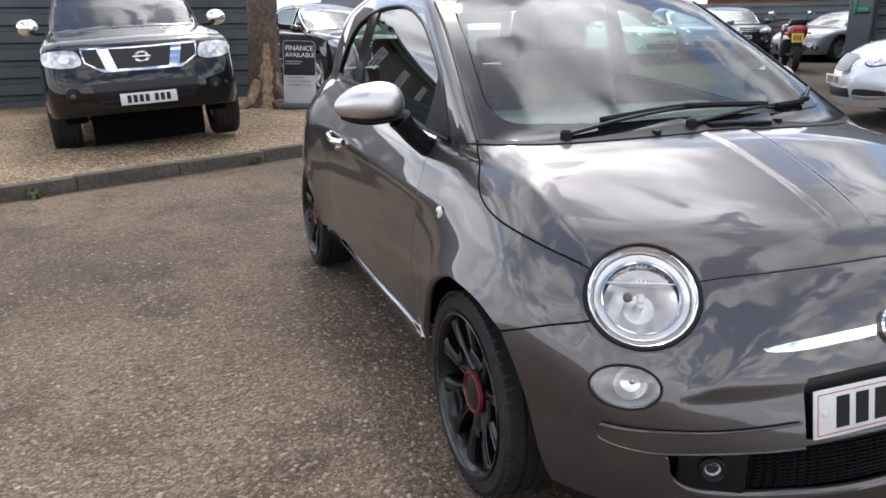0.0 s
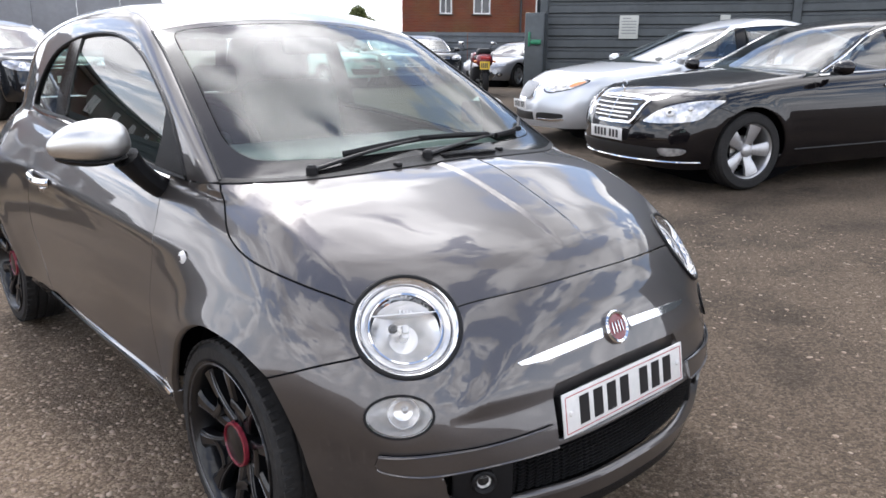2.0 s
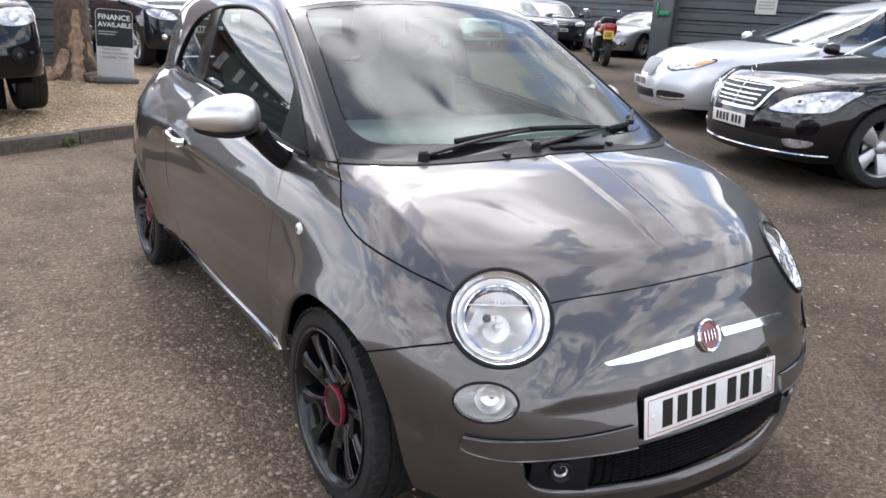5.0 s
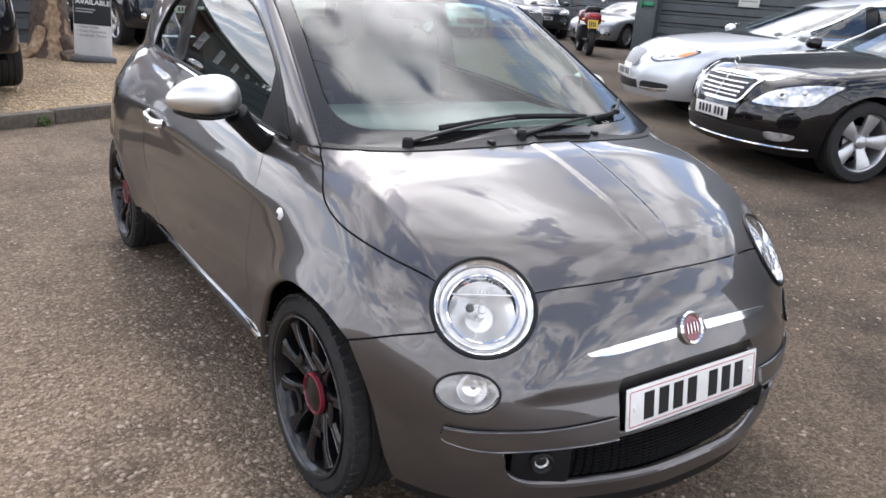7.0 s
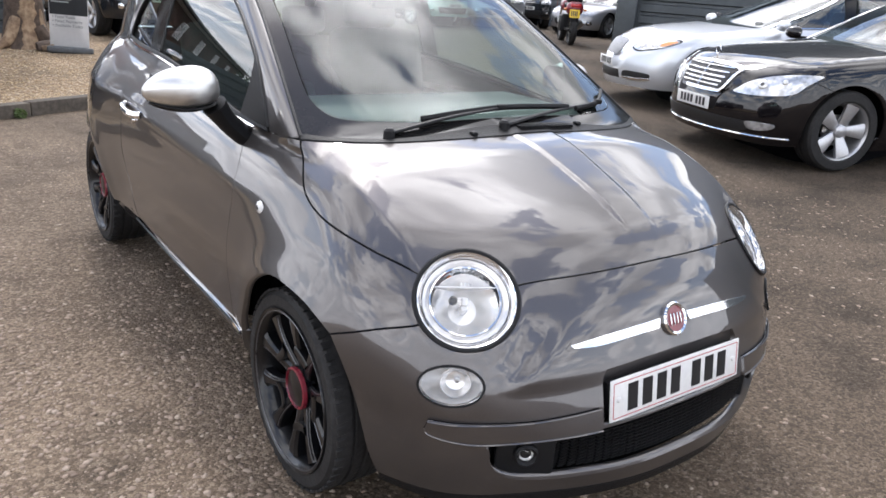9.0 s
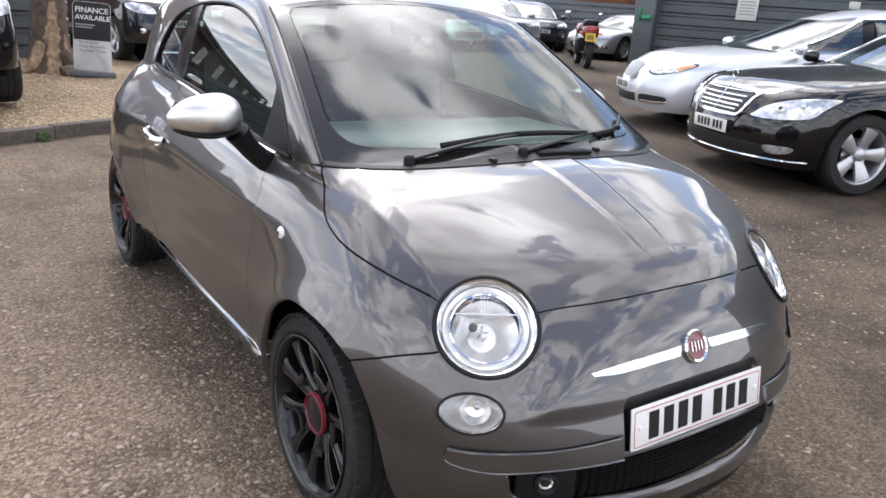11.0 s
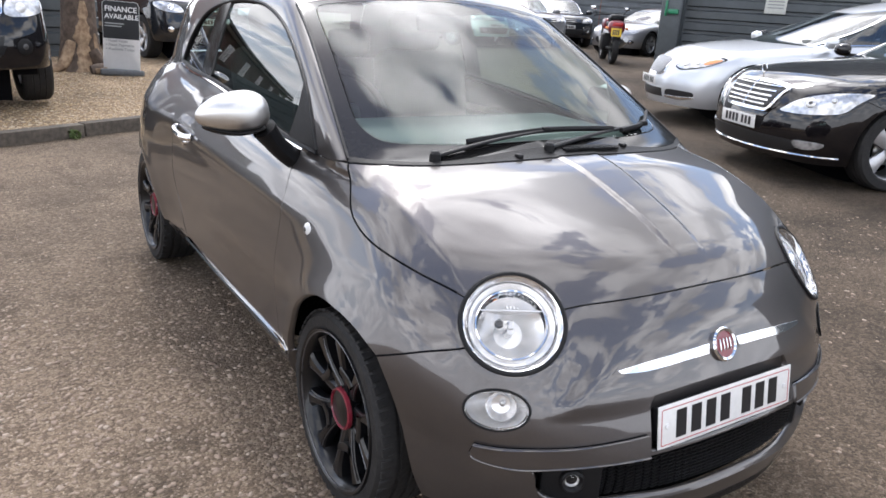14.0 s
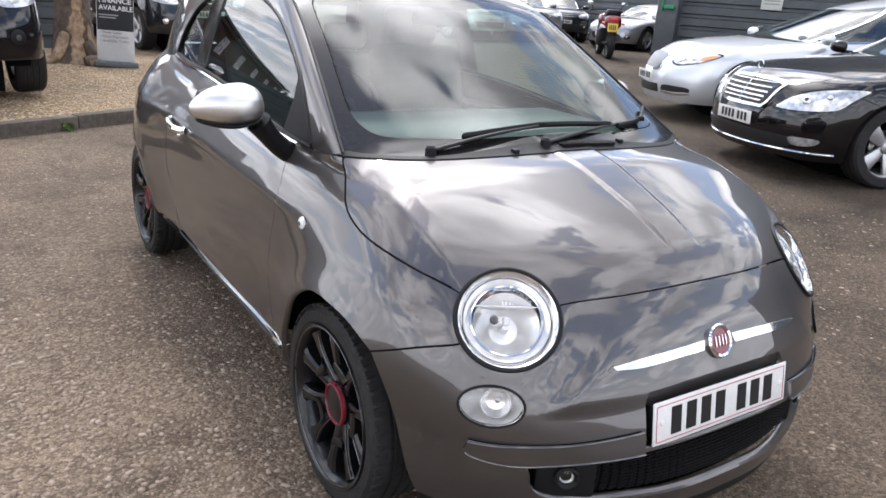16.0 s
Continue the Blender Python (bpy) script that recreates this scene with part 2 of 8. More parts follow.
def spline(points, n=12, closed=False):
    """A smooth line through the points."""
    p = np.array(points, float)
    m, out_pts = len(p), []
    for i in range(m if closed else m - 1):
        if closed:
            a, b, c, d = p[i - 1], p[i], p[(i + 1) % m], p[(i + 2) % m]
        else:
            a, b, c, d = p[max(i - 1, 0)], p[i], p[i + 1], p[min(i + 2, m - 1)]
        for k in range(n):
            t = k / n
            out_pts.append(0.5 * (2 * b + (c - a) * t + (2 * a - 5 * b + 4 * c - d) * t * t + (3 * b - a - 3 * c + d) * t**3))
    if not closed:
        out_pts.append(p[-1])
    return np.array(out_pts)



from mathutils import geometry

# ---- shape of the small car: inside is negative ----
def smax(p, q, k):
    h = np.maximum(k - np.abs(p - q), 0) / k
    return np.maximum(p, q) + h * h * k / 4


def smin(p, q, k):
    return -smax(-p, -q, k)


def soft_line(v, knots, values):
    """A smooth curve through a few knots (monotone-friendly cubic)."""
    k, w = np.array(knots, float), np.array(values, float)
    d = np.diff(w) / np.diff(k)
    m = np.concatenate([[d[0]], (d[1:] + d[:-1]) / 2, [d[-1]]])
    v = np.asarray(v, float)
    i = np.clip(np.searchsorted(k, v) - 1, 0, len(k) - 2)
    h = k[i + 1] - k[i]
    s = (v - k[i]) / h
    sc = np.clip(s, 0, 1)
    a = (2 * sc**3 - 3 * sc**2 + 1) * w[i] + (sc**3 - 2 * sc**2 + sc) * h * m[i]
    b = (-2 * sc**3 + 3 * sc**2) * w[i + 1] + (sc**3 - sc**2) * h * m[i + 1]
    return a + b + np.where(s < 0, s * h * m[i], 0) + np.where(s > 1, (s - 1) * h * m[i + 1], 0)


def ramp(v, lo, hi):
    s = np.clip((v - lo) / (hi - lo), 0, 1)
    return s * s * (3 - 2 * s)


def rise(y):
    """How far the waist line climbs towards the tail."""
    return 0.10 * ramp(y, 0.15, 2.3)


def side_half(y, z):
    zz = z - 0.6 * rise(y)
    w = soft_line(zz, (0.15, 0.26, 0.36, 0.50, 0.64, 0.76, 0.85, 0.92, 1.0), (0.70, 0.765, 0.788, 0.798, 0.795, 0.782, 0.755, 0.712, 0.64))
    w = w - 0.10 * np.maximum(0.25 - y, 0) ** 2 - 0.12 * np.maximum(y - 1.75, 0) ** 2.2
    # broad haunch over the rear wheel
    w = w + 0.038 * ramp(y, 1.70, 2.20) * ramp(z, 1.00, 0.70)
    # a soft crease below the waist
    w = w + 0.007 * np.exp(-(((zz - 0.775) / 0.035) ** 2)) * ramp(y, 0.1, 0.5) - 0.012 * np.exp(-(((zz - 0.42) / 0.10) ** 2)) * ramp(y, 0.35, 0.7) * ramp(y, 1.95, 1.6)
    # the front wing leans in towards the bonnet above its flared arch
    w = w + (0.19 * ramp(y, 0.62, 0.0) * ramp(z, 1.05, 0.80) + 0.12 * ramp(y, 0.30, -0.08) * ramp(z, 0.90, 0.76)) * (0.725 - z) * ramp(z, 0.40, 0.62)
    # flared wheel arches
    for yw in (0.0, 2.30):
        r = np.sqrt((y - yw) ** 2 + (z - 0.29) ** 2)
        w = w + 0.010 * np.exp(-(((r - 0.325) / 0.06) ** 2))
    return w


def lower(a, y, z):
    hood = soft_line(y, (-0.66, -0.60, -0.52, -0.41, -0.26, -0.10, 0.05, 0.25, 1.0, 2.0, 2.6), (0.56, 0.685, 0.775, 0.838, 0.897, 0.95, 0.990, 1.035, 1.09, 1.13, 1.10))
    hood = hood - (0.13 + 0.13 * ramp(y, 0.0, -0.5)) * a**2
    # raised middle of the bonnet between two creases
    hood = hood + 0.015 * ramp(a, 0.62, 0.08) * ramp(y, 0.04, -0.15) * ramp(y, -0.66, -0.45)
    hood = hood + 0.0055 * ramp(a, 0.091 + 0.06 * y, 0.069 + 0.06 * y) * ramp(y, -0.52, -0.40)
    # full shoulders
    hood = hood + 0.018 * ramp(a, 0.0, 0.60) * ramp(a, 0.80, 0.60) * ramp(y, 0.12, -0.15) * ramp(y, -0.62, -0.40)
    # crease along either side of the bonnet
    hood = hood + 0.0035 * np.exp(-(((a - 0.668 - 0.10 * y) / 0.016) ** 2)) * ramp(y, -0.42, -0.28) * ramp(y, 0.26, 0.10)
    front = soft_line(z, (0.12, 0.20, 0.30, 0.38, 0.46, 0.54, 0.62, 0.70, 0.80), (-0.635, -0.695, -0.725, -0.732, -0.727, -0.71, -0.685, -0.655, -0.61))
    # the nose stands out in the middle; a raised panel, wider towards its foot, surrounds the badge
    front = front - 0.018 * ramp(a, 0.55, 0.08)
    flank = 0.342 + 1.2 * (0.66 - z)
    front = front - (0.005 + 0.012 * ramp(z, 0.68, 0.56)) * ramp(a, flank + 0.035, flank - 0.035) * ramp(z, 0.715, 0.675) * ramp(z, 0.500, 0.545)
    front = front + 0.55 * a**2.3 + 1.2 * np.maximum(a - 0.62, 0) ** 2
    rear = soft_line(z, (0.15, 0.30, 0.45, 0.60, 0.80, 1.0), (2.76, 2.82, 2.846, 2.84, 2.81, 2.75)) - 0.35 * a**2.5
    f = smax(a - side_half(y, z), (z - hood) * 0.9, 0.09)
    f = smax(f, front - y, 0.16)
    # soft swellings round the two lamps
    for lx, ly, lz, lr, lh in ((0.545, -0.44, 0.704, 0.135, 0.005), (0.612, -0.50, 0.525, 0.075, 0.003)):
        away = np.sqrt((a - lx) ** 2 + (y - ly) ** 2 + (z - lz) ** 2)
        f = f - lh * np.exp(-(((away - lr) / 0.026) ** 2)) * ramp(z, lz + 0.07, lz - 0.06)
    return smax(f, y - rear, 0.2)


def cabin(a, y, z):
    screen = soft_line(z, (0.90, 1.0, 1.1, 1.25, 1.36, 1.44, 1.50), (-0.14, 0.05, 0.235, 0.52, 0.745, 0.94, 1.15)) + 0.42 * a**2
    d = z - 0.94 - 0.5 * rise(y)
    flank = 0.697 - 0.20 * np.maximum(d, 0) + 0.55 * np.minimum(d, 0) - 0.28 * np.maximum(d, 0) ** 2 - 0.10 * np.maximum(y - 1.5, 0) ** 2
    roof = soft_line(y, (0.7, 1.0, 1.4, 1.9, 2.4, 2.7), (1.455, 1.477, 1.488, 1.465, 1.40, 1.33)) - 0.13 * a**2
    hatch = soft_line(z, (0.9, 1.05, 1.25, 1.40, 1.5), (2.76, 2.70, 2.58, 2.47, 2.36)) - 0.30 * a**2
    f = smax(a - flank, (screen - y) * 0.45, 0.035)
    f = smax(f, z - roof, 0.09)
    return np.maximum(smax(f, (y - hatch) * 0.9, 0.12), 0.86 - z)


def body(x, y, z):
    a = np.sqrt(x * x + 1e-8)
    return smin(lower(a, y, z), cabin(a, y, z), 0.015)


SKIN = {"now": body}
HEARTS = {"round": np.array([0.0, 0.45, 0.50]), "cab": np.array([0.0, 1.35, 0.85])}


def on_body(kind, u, v):
    """Points of the body's skin from two coordinates: side (y, z), top (x, y), front (x, z), back (x, z), round (two angles)."""
    u, v = np.asarray(u, float), np.asarray(v, float)
    n = np.zeros_like(u)
    if kind in ("right", "left"):
        s = -1.0 if kind == "right" else 1.0
        start, way, far = np.stack([n, u, v], -1), np.array([s, 0, 0]), 1.1
    elif kind == "top":
        start, way, far = np.stack([u, v, n + 0.55], -1), np.array([0, 0, 1.0]), 1.2
    elif kind == "front":
        start, way, far = np.stack([u, n + 0.6, v], -1), np.array([0, -1.0, 0]), 1.6
    elif kind == "back":
        start, way, far = np.stack([u, n + 1.9, v], -1), np.array([0, 1.0, 0]), 1.4
    else:
        start = np.broadcast_to(HEARTS[kind], u.shape + (3,))
        way = np.stack([np.sin(u) * np.cos(v), -np.cos(u) * np.cos(v), np.sin(v)], -1)
        far = 2.2
    lo, hi = n.copy(), n + far
    for _ in range(34):
        mid = (lo + hi) / 2
        p = start + way * mid[..., None]
        inside = SKIN["now"](p[..., 0], p[..., 1], p[..., 2]) < 0
        lo, hi = np.where(inside, mid, lo), np.where(inside, hi, mid)
    return start + way * lo[..., None]


def slope(p):
    """The outward normals of the skin at the points p."""
    e, g = 1e-4, []
    for k in range(3):
        q, r = p.copy(), p.copy()
        q[..., k] += e
        r[..., k] -= e
        g.append(SKIN["now"](q[..., 0], q[..., 1], q[..., 2]) - SKIN["now"](r[..., 0], r[..., 1], r[..., 2]))
    g = np.stack(g, -1)
    return g / np.linalg.norm(g, axis=-1, keepdims=True)


def flat(kind, p):
    """The two coordinates of points, as on_body takes them."""
    p = np.asarray(p, float)
    if kind in ("right", "left"):
        return p[..., 1], p[..., 2]
    if kind == "top":
        return p[..., 0], p[..., 1]
    if kind in ("front", "back"):
        return p[..., 0], p[..., 2]
    d = p - HEARTS[kind]
    return np.arctan2(d[..., 0], -d[..., 1]), np.arctan2(d[..., 2], np.hypot(d[..., 0], d[..., 1]))


def inside_loop(x, y, loop):
    res = np.zeros(len(x), bool)
    j = len(loop) - 1
    for i in range(len(loop)):
        xi, yi, xj, yj = loop[i, 0], loop[i, 1], loop[j, 0], loop[j, 1]
        if yi != yj:
            res ^= ((yi > y) != (yj > y)) & (x < (xj - xi) * (y - yi) / (yj - yi) + xi)
        j = i
    return res


def even(loop, step):
    """A closed line with points at about even steps, its corners kept near."""
    out_pts = []
    for a, b in zip(loop, np.roll(loop, -1, axis=0)):
        n = max(int(np.ceil(np.linalg.norm(b - a) / step)), 1)
        for k in range(n):
            out_pts.append(a + (b - a) * k / n)
    keep = [out_pts[0]]
    for p in out_pts[1:]:
        if np.linalg.norm(p - keep[-1]) > step * 0.3:
            keep.append(p)
    return np.array(keep)


def inset(loop, d):
    area = np.sum(loop[:, 0] * np.roll(loop[:, 1], -1) - np.roll(loop[:, 0], -1) * loop[:, 1])
    t = np.roll(loop, -1, axis=0) - np.roll(loop, 1, axis=0)
    t /= np.linalg.norm(t, axis=1, keepdims=True) + 1e-9
    n = np.stack([-t[:, 1], t[:, 0]], 1) * (1 if area > 0 else -1)
    return loop + n * d


def panel(name, kind, loop, mat, parent, step=0.03, holes=(), gap=0.0018, turn=0.014, proud=0.0, label="", both=False, bulge=0.0):
    """A pressed panel that lies on the body's skin inside a closed line, with holes and folded edges. both: also its mirror image."""
    u, v = flat(kind, np.asarray(loop, float))
    ring = inset(even(np.stack([u, v], 1), step * 0.5), gap)
    cuts = []
    for h in holes:
        hu, hv = flat(kind, np.asarray(h, float))
        cuts.append(inset(even(np.stack([hu, hv], 1), step * 0.4), -gap))
    lo, hi = ring.min(0), ring.max(0)
    gx, gy = np.meshgrid(np.arange(lo[0], hi[0], step), np.arange(lo[1], hi[1], step * 0.9))
    gx = gx + (np.arange(gx.shape[0]) % 2)[:, None] * step / 2
    g = np.stack([gx.ravel(), gy.ravel()], 1)
    keep = inside_loop(g[:, 0], g[:, 1], ring)
    for c in cuts:
        keep &= ~inside_loop(g[:, 0], g[:, 1], c)
    g = g[keep]
    for c in [ring, *cuts]:
        if len(g):
            d = np.sqrt(((g[:, None, :] - c[None, :, :]) ** 2).sum(-1)).min(1)
            g = g[d > step * 0.42]
    pts, edges, base = [], [], 0
    for c in [ring, *cuts]:
        pts += [Vector(map(float, p)) for p in c]
        edges += [(base + i, base + (i + 1) % len(c)) for i in range(len(c))]
        base += len(c)
    pts += [Vector(map(float, p)) for p in g]
    vs, _, fs, *_ = geometry.delaunay_2d_cdt(pts, edges, [], 0, 1e-7)
    p2 = np.array([(p.x, p.y) for p in vs])
    tri = np.array([f for f in fs if len(f) == 3])
    mid = p2[tri].mean(1)
    ok = inside_loop(mid[:, 0], mid[:, 1], ring)
    for c in cuts:
        ok &= ~inside_loop(mid[:, 0], mid[:, 1], c)
    tri = tri[ok]
    used, tri = np.unique(tri, return_inverse=True)
    tri = tri.reshape(-1, 3)
    p2 = p2[used]
    p = on_body(kind, p2[:, 0], p2[:, 1])
    nrm = slope(p)
    if bulge:
        d = np.sqrt(((p2[:, None, :] - ring[None, :, :]) ** 2).sum(-1)).min(1)
        d = d / max(d.max(), 1e-6)
        p = p + nrm * (bulge * np.sqrt(np.clip(1 - (1 - d) ** 2, 0, 1)))[:, None]
    p = p + nrm * proud
    face = np.cross(p[tri[:, 1]] - p[tri[:, 0]], p[tri[:, 2]] - p[tri[:, 0]])
    flip = (face * nrm[tri[:, 0]]).sum(1) < 0
    tri[flip] = tri[flip][:, ::-1]
    faces = [tuple(t) for t in tri]
    if turn:
        half = {}
        for t in tri:
            for a, b in ((t[0], t[1]), (t[1], t[2]), (t[2], t[0])):
                half[(a, b)] = True
        rim = [(a, b) for a, b in half if (b, a) not in half]
        inner, extra, extra_n = {}, [], []
        for a, b in rim:
            for i in (a, b):
                if i not in inner:
                    inner[i] = len(p) + len(extra)
                    extra.append(p[i] - nrm[i] * turn)
                    extra_n.append(None)
            e = p[b] - p[a]
            o = np.cross(e, nrm[a])
            o /= np.linalg.norm(o) + 1e-9
            for i in (a, b):
                k = inner[i] - len(p)
                extra_n[k] = o if extra_n[k] is None else extra_n[k] + o
            faces.append((b, a, inner[a], inner[b]))
        extra_n = [e / (np.linalg.norm(e) + 1e-9) for e in extra_n]
        p, nrm = np.concatenate([p, extra]), np.concatenate([nrm, extra_n])
    made = [mesh_part(name, p, faces, mat, parent, label, None if bulge else nrm)]
    if both:
        q, qn = p * (-1, 1, 1), nrm * (-1, 1, 1)
        made.append(mesh_part(name, q, [f[::-1] for f in faces], mat, parent, label, None if bulge else qn))
    return made


def snap(kind, points):
    return on_body(kind, *flat(kind, np.asarray(points, float)))


def flip_x(points):
    return np.asarray(points, float) * (-1, 1, 1)


def join_loop(*lines):
    return np.concatenate([np.asarray(s, float) for s in lines if len(s)])


def oval(kind, c, ru, rv, tilt=0.0, n=40):
    """An oval drawn on the skin about a place, level along its first half-axis."""
    c = snap(kind, np.array([c], float))[0]
    o = slope(c[None])[0]
    h = np.cross((0, 0, 1), o)
    h /= np.linalg.norm(h)
    w = np.cross(o, h)
    t = radians(tilt)
    h, w = h * math.cos(t) + w * math.sin(t), w * math.cos(t) - h * math.sin(t)
    a = np.linspace(0, 2 * math.pi, n, endpoint=False)
    return snap(kind, c + ru * np.cos(a)[:, None] * h + rv * np.sin(a)[:, None] * w), c, o, h, w


def frame_at(c, o, h, w):
    """A pose whose x, y, z axes are h, w and the outward o."""
    m = Matrix((h, w, o)).transposed().to_4x4()
    m.translation = Vector(c)
    return m


def mirrored(ob):
    """The mirror image of a mesh part across the car's middle."""
    me = ob.data.copy()
    me.transform(Matrix.Diagonal((-1, 1, 1, 1)))
    me.flip_normals()
    twin = new(ob.name.split(".")[0], me)
    twin.parent = ob.parent
    if "label" in ob:
        tagged(twin, ob["label"])
    return twin


def fork(s):
    """How far a pair of spokes has parted on its way from the hub to the rim."""
    return 0.80 + 0.22 * float(ramp(s, 0.1, 1.0))


def wheel(parent, at, outward, radius=0.291, width=0.185, rim=0.222, tyre_mat=RUBBER, rim_mat=RIM_BLACK, spokes=5, style="split", ring=None, cap_mat=None):
    """A wheel whose outer face looks along outward (+1 or -1 on x)."""
    w, r = width / 2, radius
    hub = new("wheel")
    hub.parent = parent
    hub.location = at
    hub.rotation_euler = (0, 0, 0 if outward > 0 else math.pi)
    prof = [(rim - 0.012, -w * 0.9), (rim + 0.01, -w), (r * 0.93, -w * 0.98), (r * 0.985, -w * 0.8), (r, -w * 0.6)]
    for k in (-0.4, 0.0, 0.4):
        prof += [(r, k * w - 0.006), (r - 0.007, k * w - 0.004), (r - 0.007, k * w + 0.004), (r, k * w + 0.006)]
    prof += [(r, w * 0.6), (r * 0.985, w * 0.82), (r * 0.93, w * 0.99), (rim + 0.012, w), (rim - 0.004, w * 0.92)]
    part("tyre", lathe(prof, 72), tyre_mat, hub, sharp=25)
    if style == "split":
        # thin grey tubes along rim and spokes put the highlights into the colour
        part("rim_edge", tube([(w * 0.985, (rim - 0.004) * math.cos(a), (rim - 0.004) * math.sin(a)) for a in np.linspace(0, 2 * math.pi, 64, endpoint=False)], 0.0028, 6, True), RIM_GLINT, hub)
        for k in range(spokes * 2):
            lean = 0.31 if k % 2 else -0.31
            base_a = 2 * math.pi * (k // 2) / spokes
            line = []
            for q in np.linspace(0.12, 0.96, 8):
                rad, ang = 0.045 + (rim - 0.065) * q, base_a + lean * fork(q) + (0.0128 * (1.15 - 0.55 * q + 1.3 * q**5) / (0.045 + (rim - 0.065) * q)) * (1 if k % 2 else -1)
                line.append((w * 0.98 - 0.014 - 0.030 * (1 - q) ** 1.5, rad * math.cos(ang), rad * math.sin(ang)))
            part("spoke_edge", tube(line, 0.0018, 5), RIM_GLINT, hub)
        bm = bmesh.new()
        for k in range(56):
            a = 2 * math.pi * k / 56
            for side in (-1, 1):
                one = box(w * 0.40, 0.022, 0.008, (side * w * 0.74, 0, r - 0.0045), 0.002, 1)
                one.transform(Matrix.Rotation(a, 4, "X") @ Matrix.Rotation(side * 0.10, 4, "Z"))
                me_ = bpy.data.meshes.new("tmp"); one.to_mesh(me_); one.free()
                bm.from_mesh(me_); bpy.data.meshes.remove(me_)
        tagged(part("tread", bm, tyre_mat, hub), kind="stuff")
        # an added black disc behind the spokes stands for the shade inside the wheel
        part("barrel", lathe([(0.0, -0.01), (rim - 0.03, -0.006), (rim - 0.024, 0.0)], 48), SHUT_BLACK, hub)
    x = w * (0.98 if style == "split" else 0.86)
    part("rim", lathe([(rim - 0.03, -w * 0.8), (rim - 0.022, 0), (rim - 0.018, x - 0.02), (rim - 0.006, x), (rim + 0.004, x + 0.006), (rim + 0.006, x - 0.004)], 72), rim_mat, hub)
    part("brake_disc", lathe([(0.0, -0.005), (0.13, -0.005), (0.13, 0.01), (0.05, 0.012), (0.0, 0.012)], 32), SATIN_SILVER if style != "split" else BLACK_PLASTIC, hub)
    for k in range(spokes):
        turn = Matrix.Rotation(2 * math.pi * k / spokes, 4, "X")
        bm = bmesh.new()
        if style == "split":
            arms = [(-0.31, 0.0150), (0.31, 0.0150)]
        elif style == "broad":
            arms = [(0.0, 0.062)]
        else:
            arms = [(0.0, 0.03)]
        for lean, half in arms:
            rows = []
            for s in np.linspace(0, 1, 9):
                rad = 0.045 + (rim - 0.02 - 0.045) * s
                ang = lean * fork(s)
                hw = half * (1.15 - 0.55 * s + 1.3 * s**5) if style != "broad" else half * (0.55 + 0.55 * s)
                hx = x - 0.012 - 0.030 * (1 - s) ** 1.5
                cy, cz = rad * math.cos(ang), rad * math.sin(ang)
                ty, tz = -math.sin(ang), math.cos(ang)
                rows.append([bm.verts.new(turn @ Vector((hx + dx, cy + ty * e * hw, cz + tz * e * hw))) for e, dx in ((-1, -0.035), (-1, -0.008), (-0.55, 0.0), (0.55, 0.0), (1, -0.008), (1, -0.035))])
            for a, b in zip(rows[:-1], rows[1:]):
                for i in range(5):
                    bm.faces.new((a[i], a[i + 1], b[i + 1], b[i]))
        part("spoke", bm, rim_mat, hub)
        if style == "split":
            # a web that joins the two arms, with a slot left between it and the hub
            web = []
            for e in np.linspace(-0.30, 0.30, 7):
                web.append([turn @ Vector((x - 0.020 + dx + 0.004 * (e / 0.3) ** 2, (0.112 + dr + 0.010 * (e / 0.3) ** 2) * math.cos(e), (0.112 + dr + 0.010 * (e / 0.3) ** 2) * math.sin(e))) for dr, dx in ((-0.014, -0.03), (-0.012, -0.003), (-0.006, 0.0), (0.006, 0.0), (0.013, -0.004), (0.016, -0.03))])
            bm = bmesh.new()
            ring_v = [[bm.verts.new(q) for q in row] for row in web]
            for p0, p1 in zip(ring_v[:-1], ring_v[1:]):
                for i in range(5):
                    bm.faces.new((p0[i], p0[i + 1], p1[i + 1], p1[i]))
            part("spoke_web", bm, rim_mat, hub)
    part("centre_cap", lathe([(0.0, x - 0.018), (0.046, x - 0.020), (0.054, x - 0.026), (0.056, x - 0.06)], 40), cap_mat or rim_mat, hub)
    if ring:
        part("cap_ring", lathe([(0.053, x - 0.024), (0.055, x - 0.018), (0.060, x - 0.020), (0.062, x - 0.030)], 40), ring, hub, "red ring round the cap")
    return hub


# ---- the small grey car ----
car = thing("hatchback_car", "small grey metallic three-door hatchback with black wheels on the gravelly tarmac", "car")

lamp_loop, lamp_c, lamp_o, lamp_h, lamp_w = oval("round", (-0.545, -0.446, 0.698), 0.124, 0.120)
low_loop, low_c, low_o, low_h, low_w = oval("round", (-0.612, -0.50, 0.525), 0.077, 0.047)

# lines of the panels, on the driver's side
cowl = spline([(-0.679, 0.165, 0.953), (-0.555, 0.077, 0.956), (-0.423, 0.022, 0.960), (-0.235, -0.016, 0.970), (0, -0.026, 0.977)])
hood_edge = spline([(-0.679, 0.165, 0.953), (-0.705, 0.101, 0.896), (-0.731, 0.024, 0.842), (-0.739, -0.091, 0.811), (-0.702, -0.255, 0.783), (-0.640, -0.350, 0.753), tuple(lamp_c)])
hood_front = spline([tuple(lamp_c), (-0.421, -0.493, 0.731), (-0.253, -0.528, 0.741), (0, -0.550, 0.748)])
wing_join = spline([tuple(lamp_c), (-0.651, -0.439, 0.656), (-0.734, -0.360, 0.623), (-0.791, -0.252, 0.579)])
arch_front = spline([(-0.791, -0.252, 0.579), (-0.782, -0.294, 0.521), (-0.767, -0.319, 0.453), (-0.751, -0.345, 0.350), (-0.737, -0.354, 0.286), (-0.70, -0.350, 0.215)], 6)
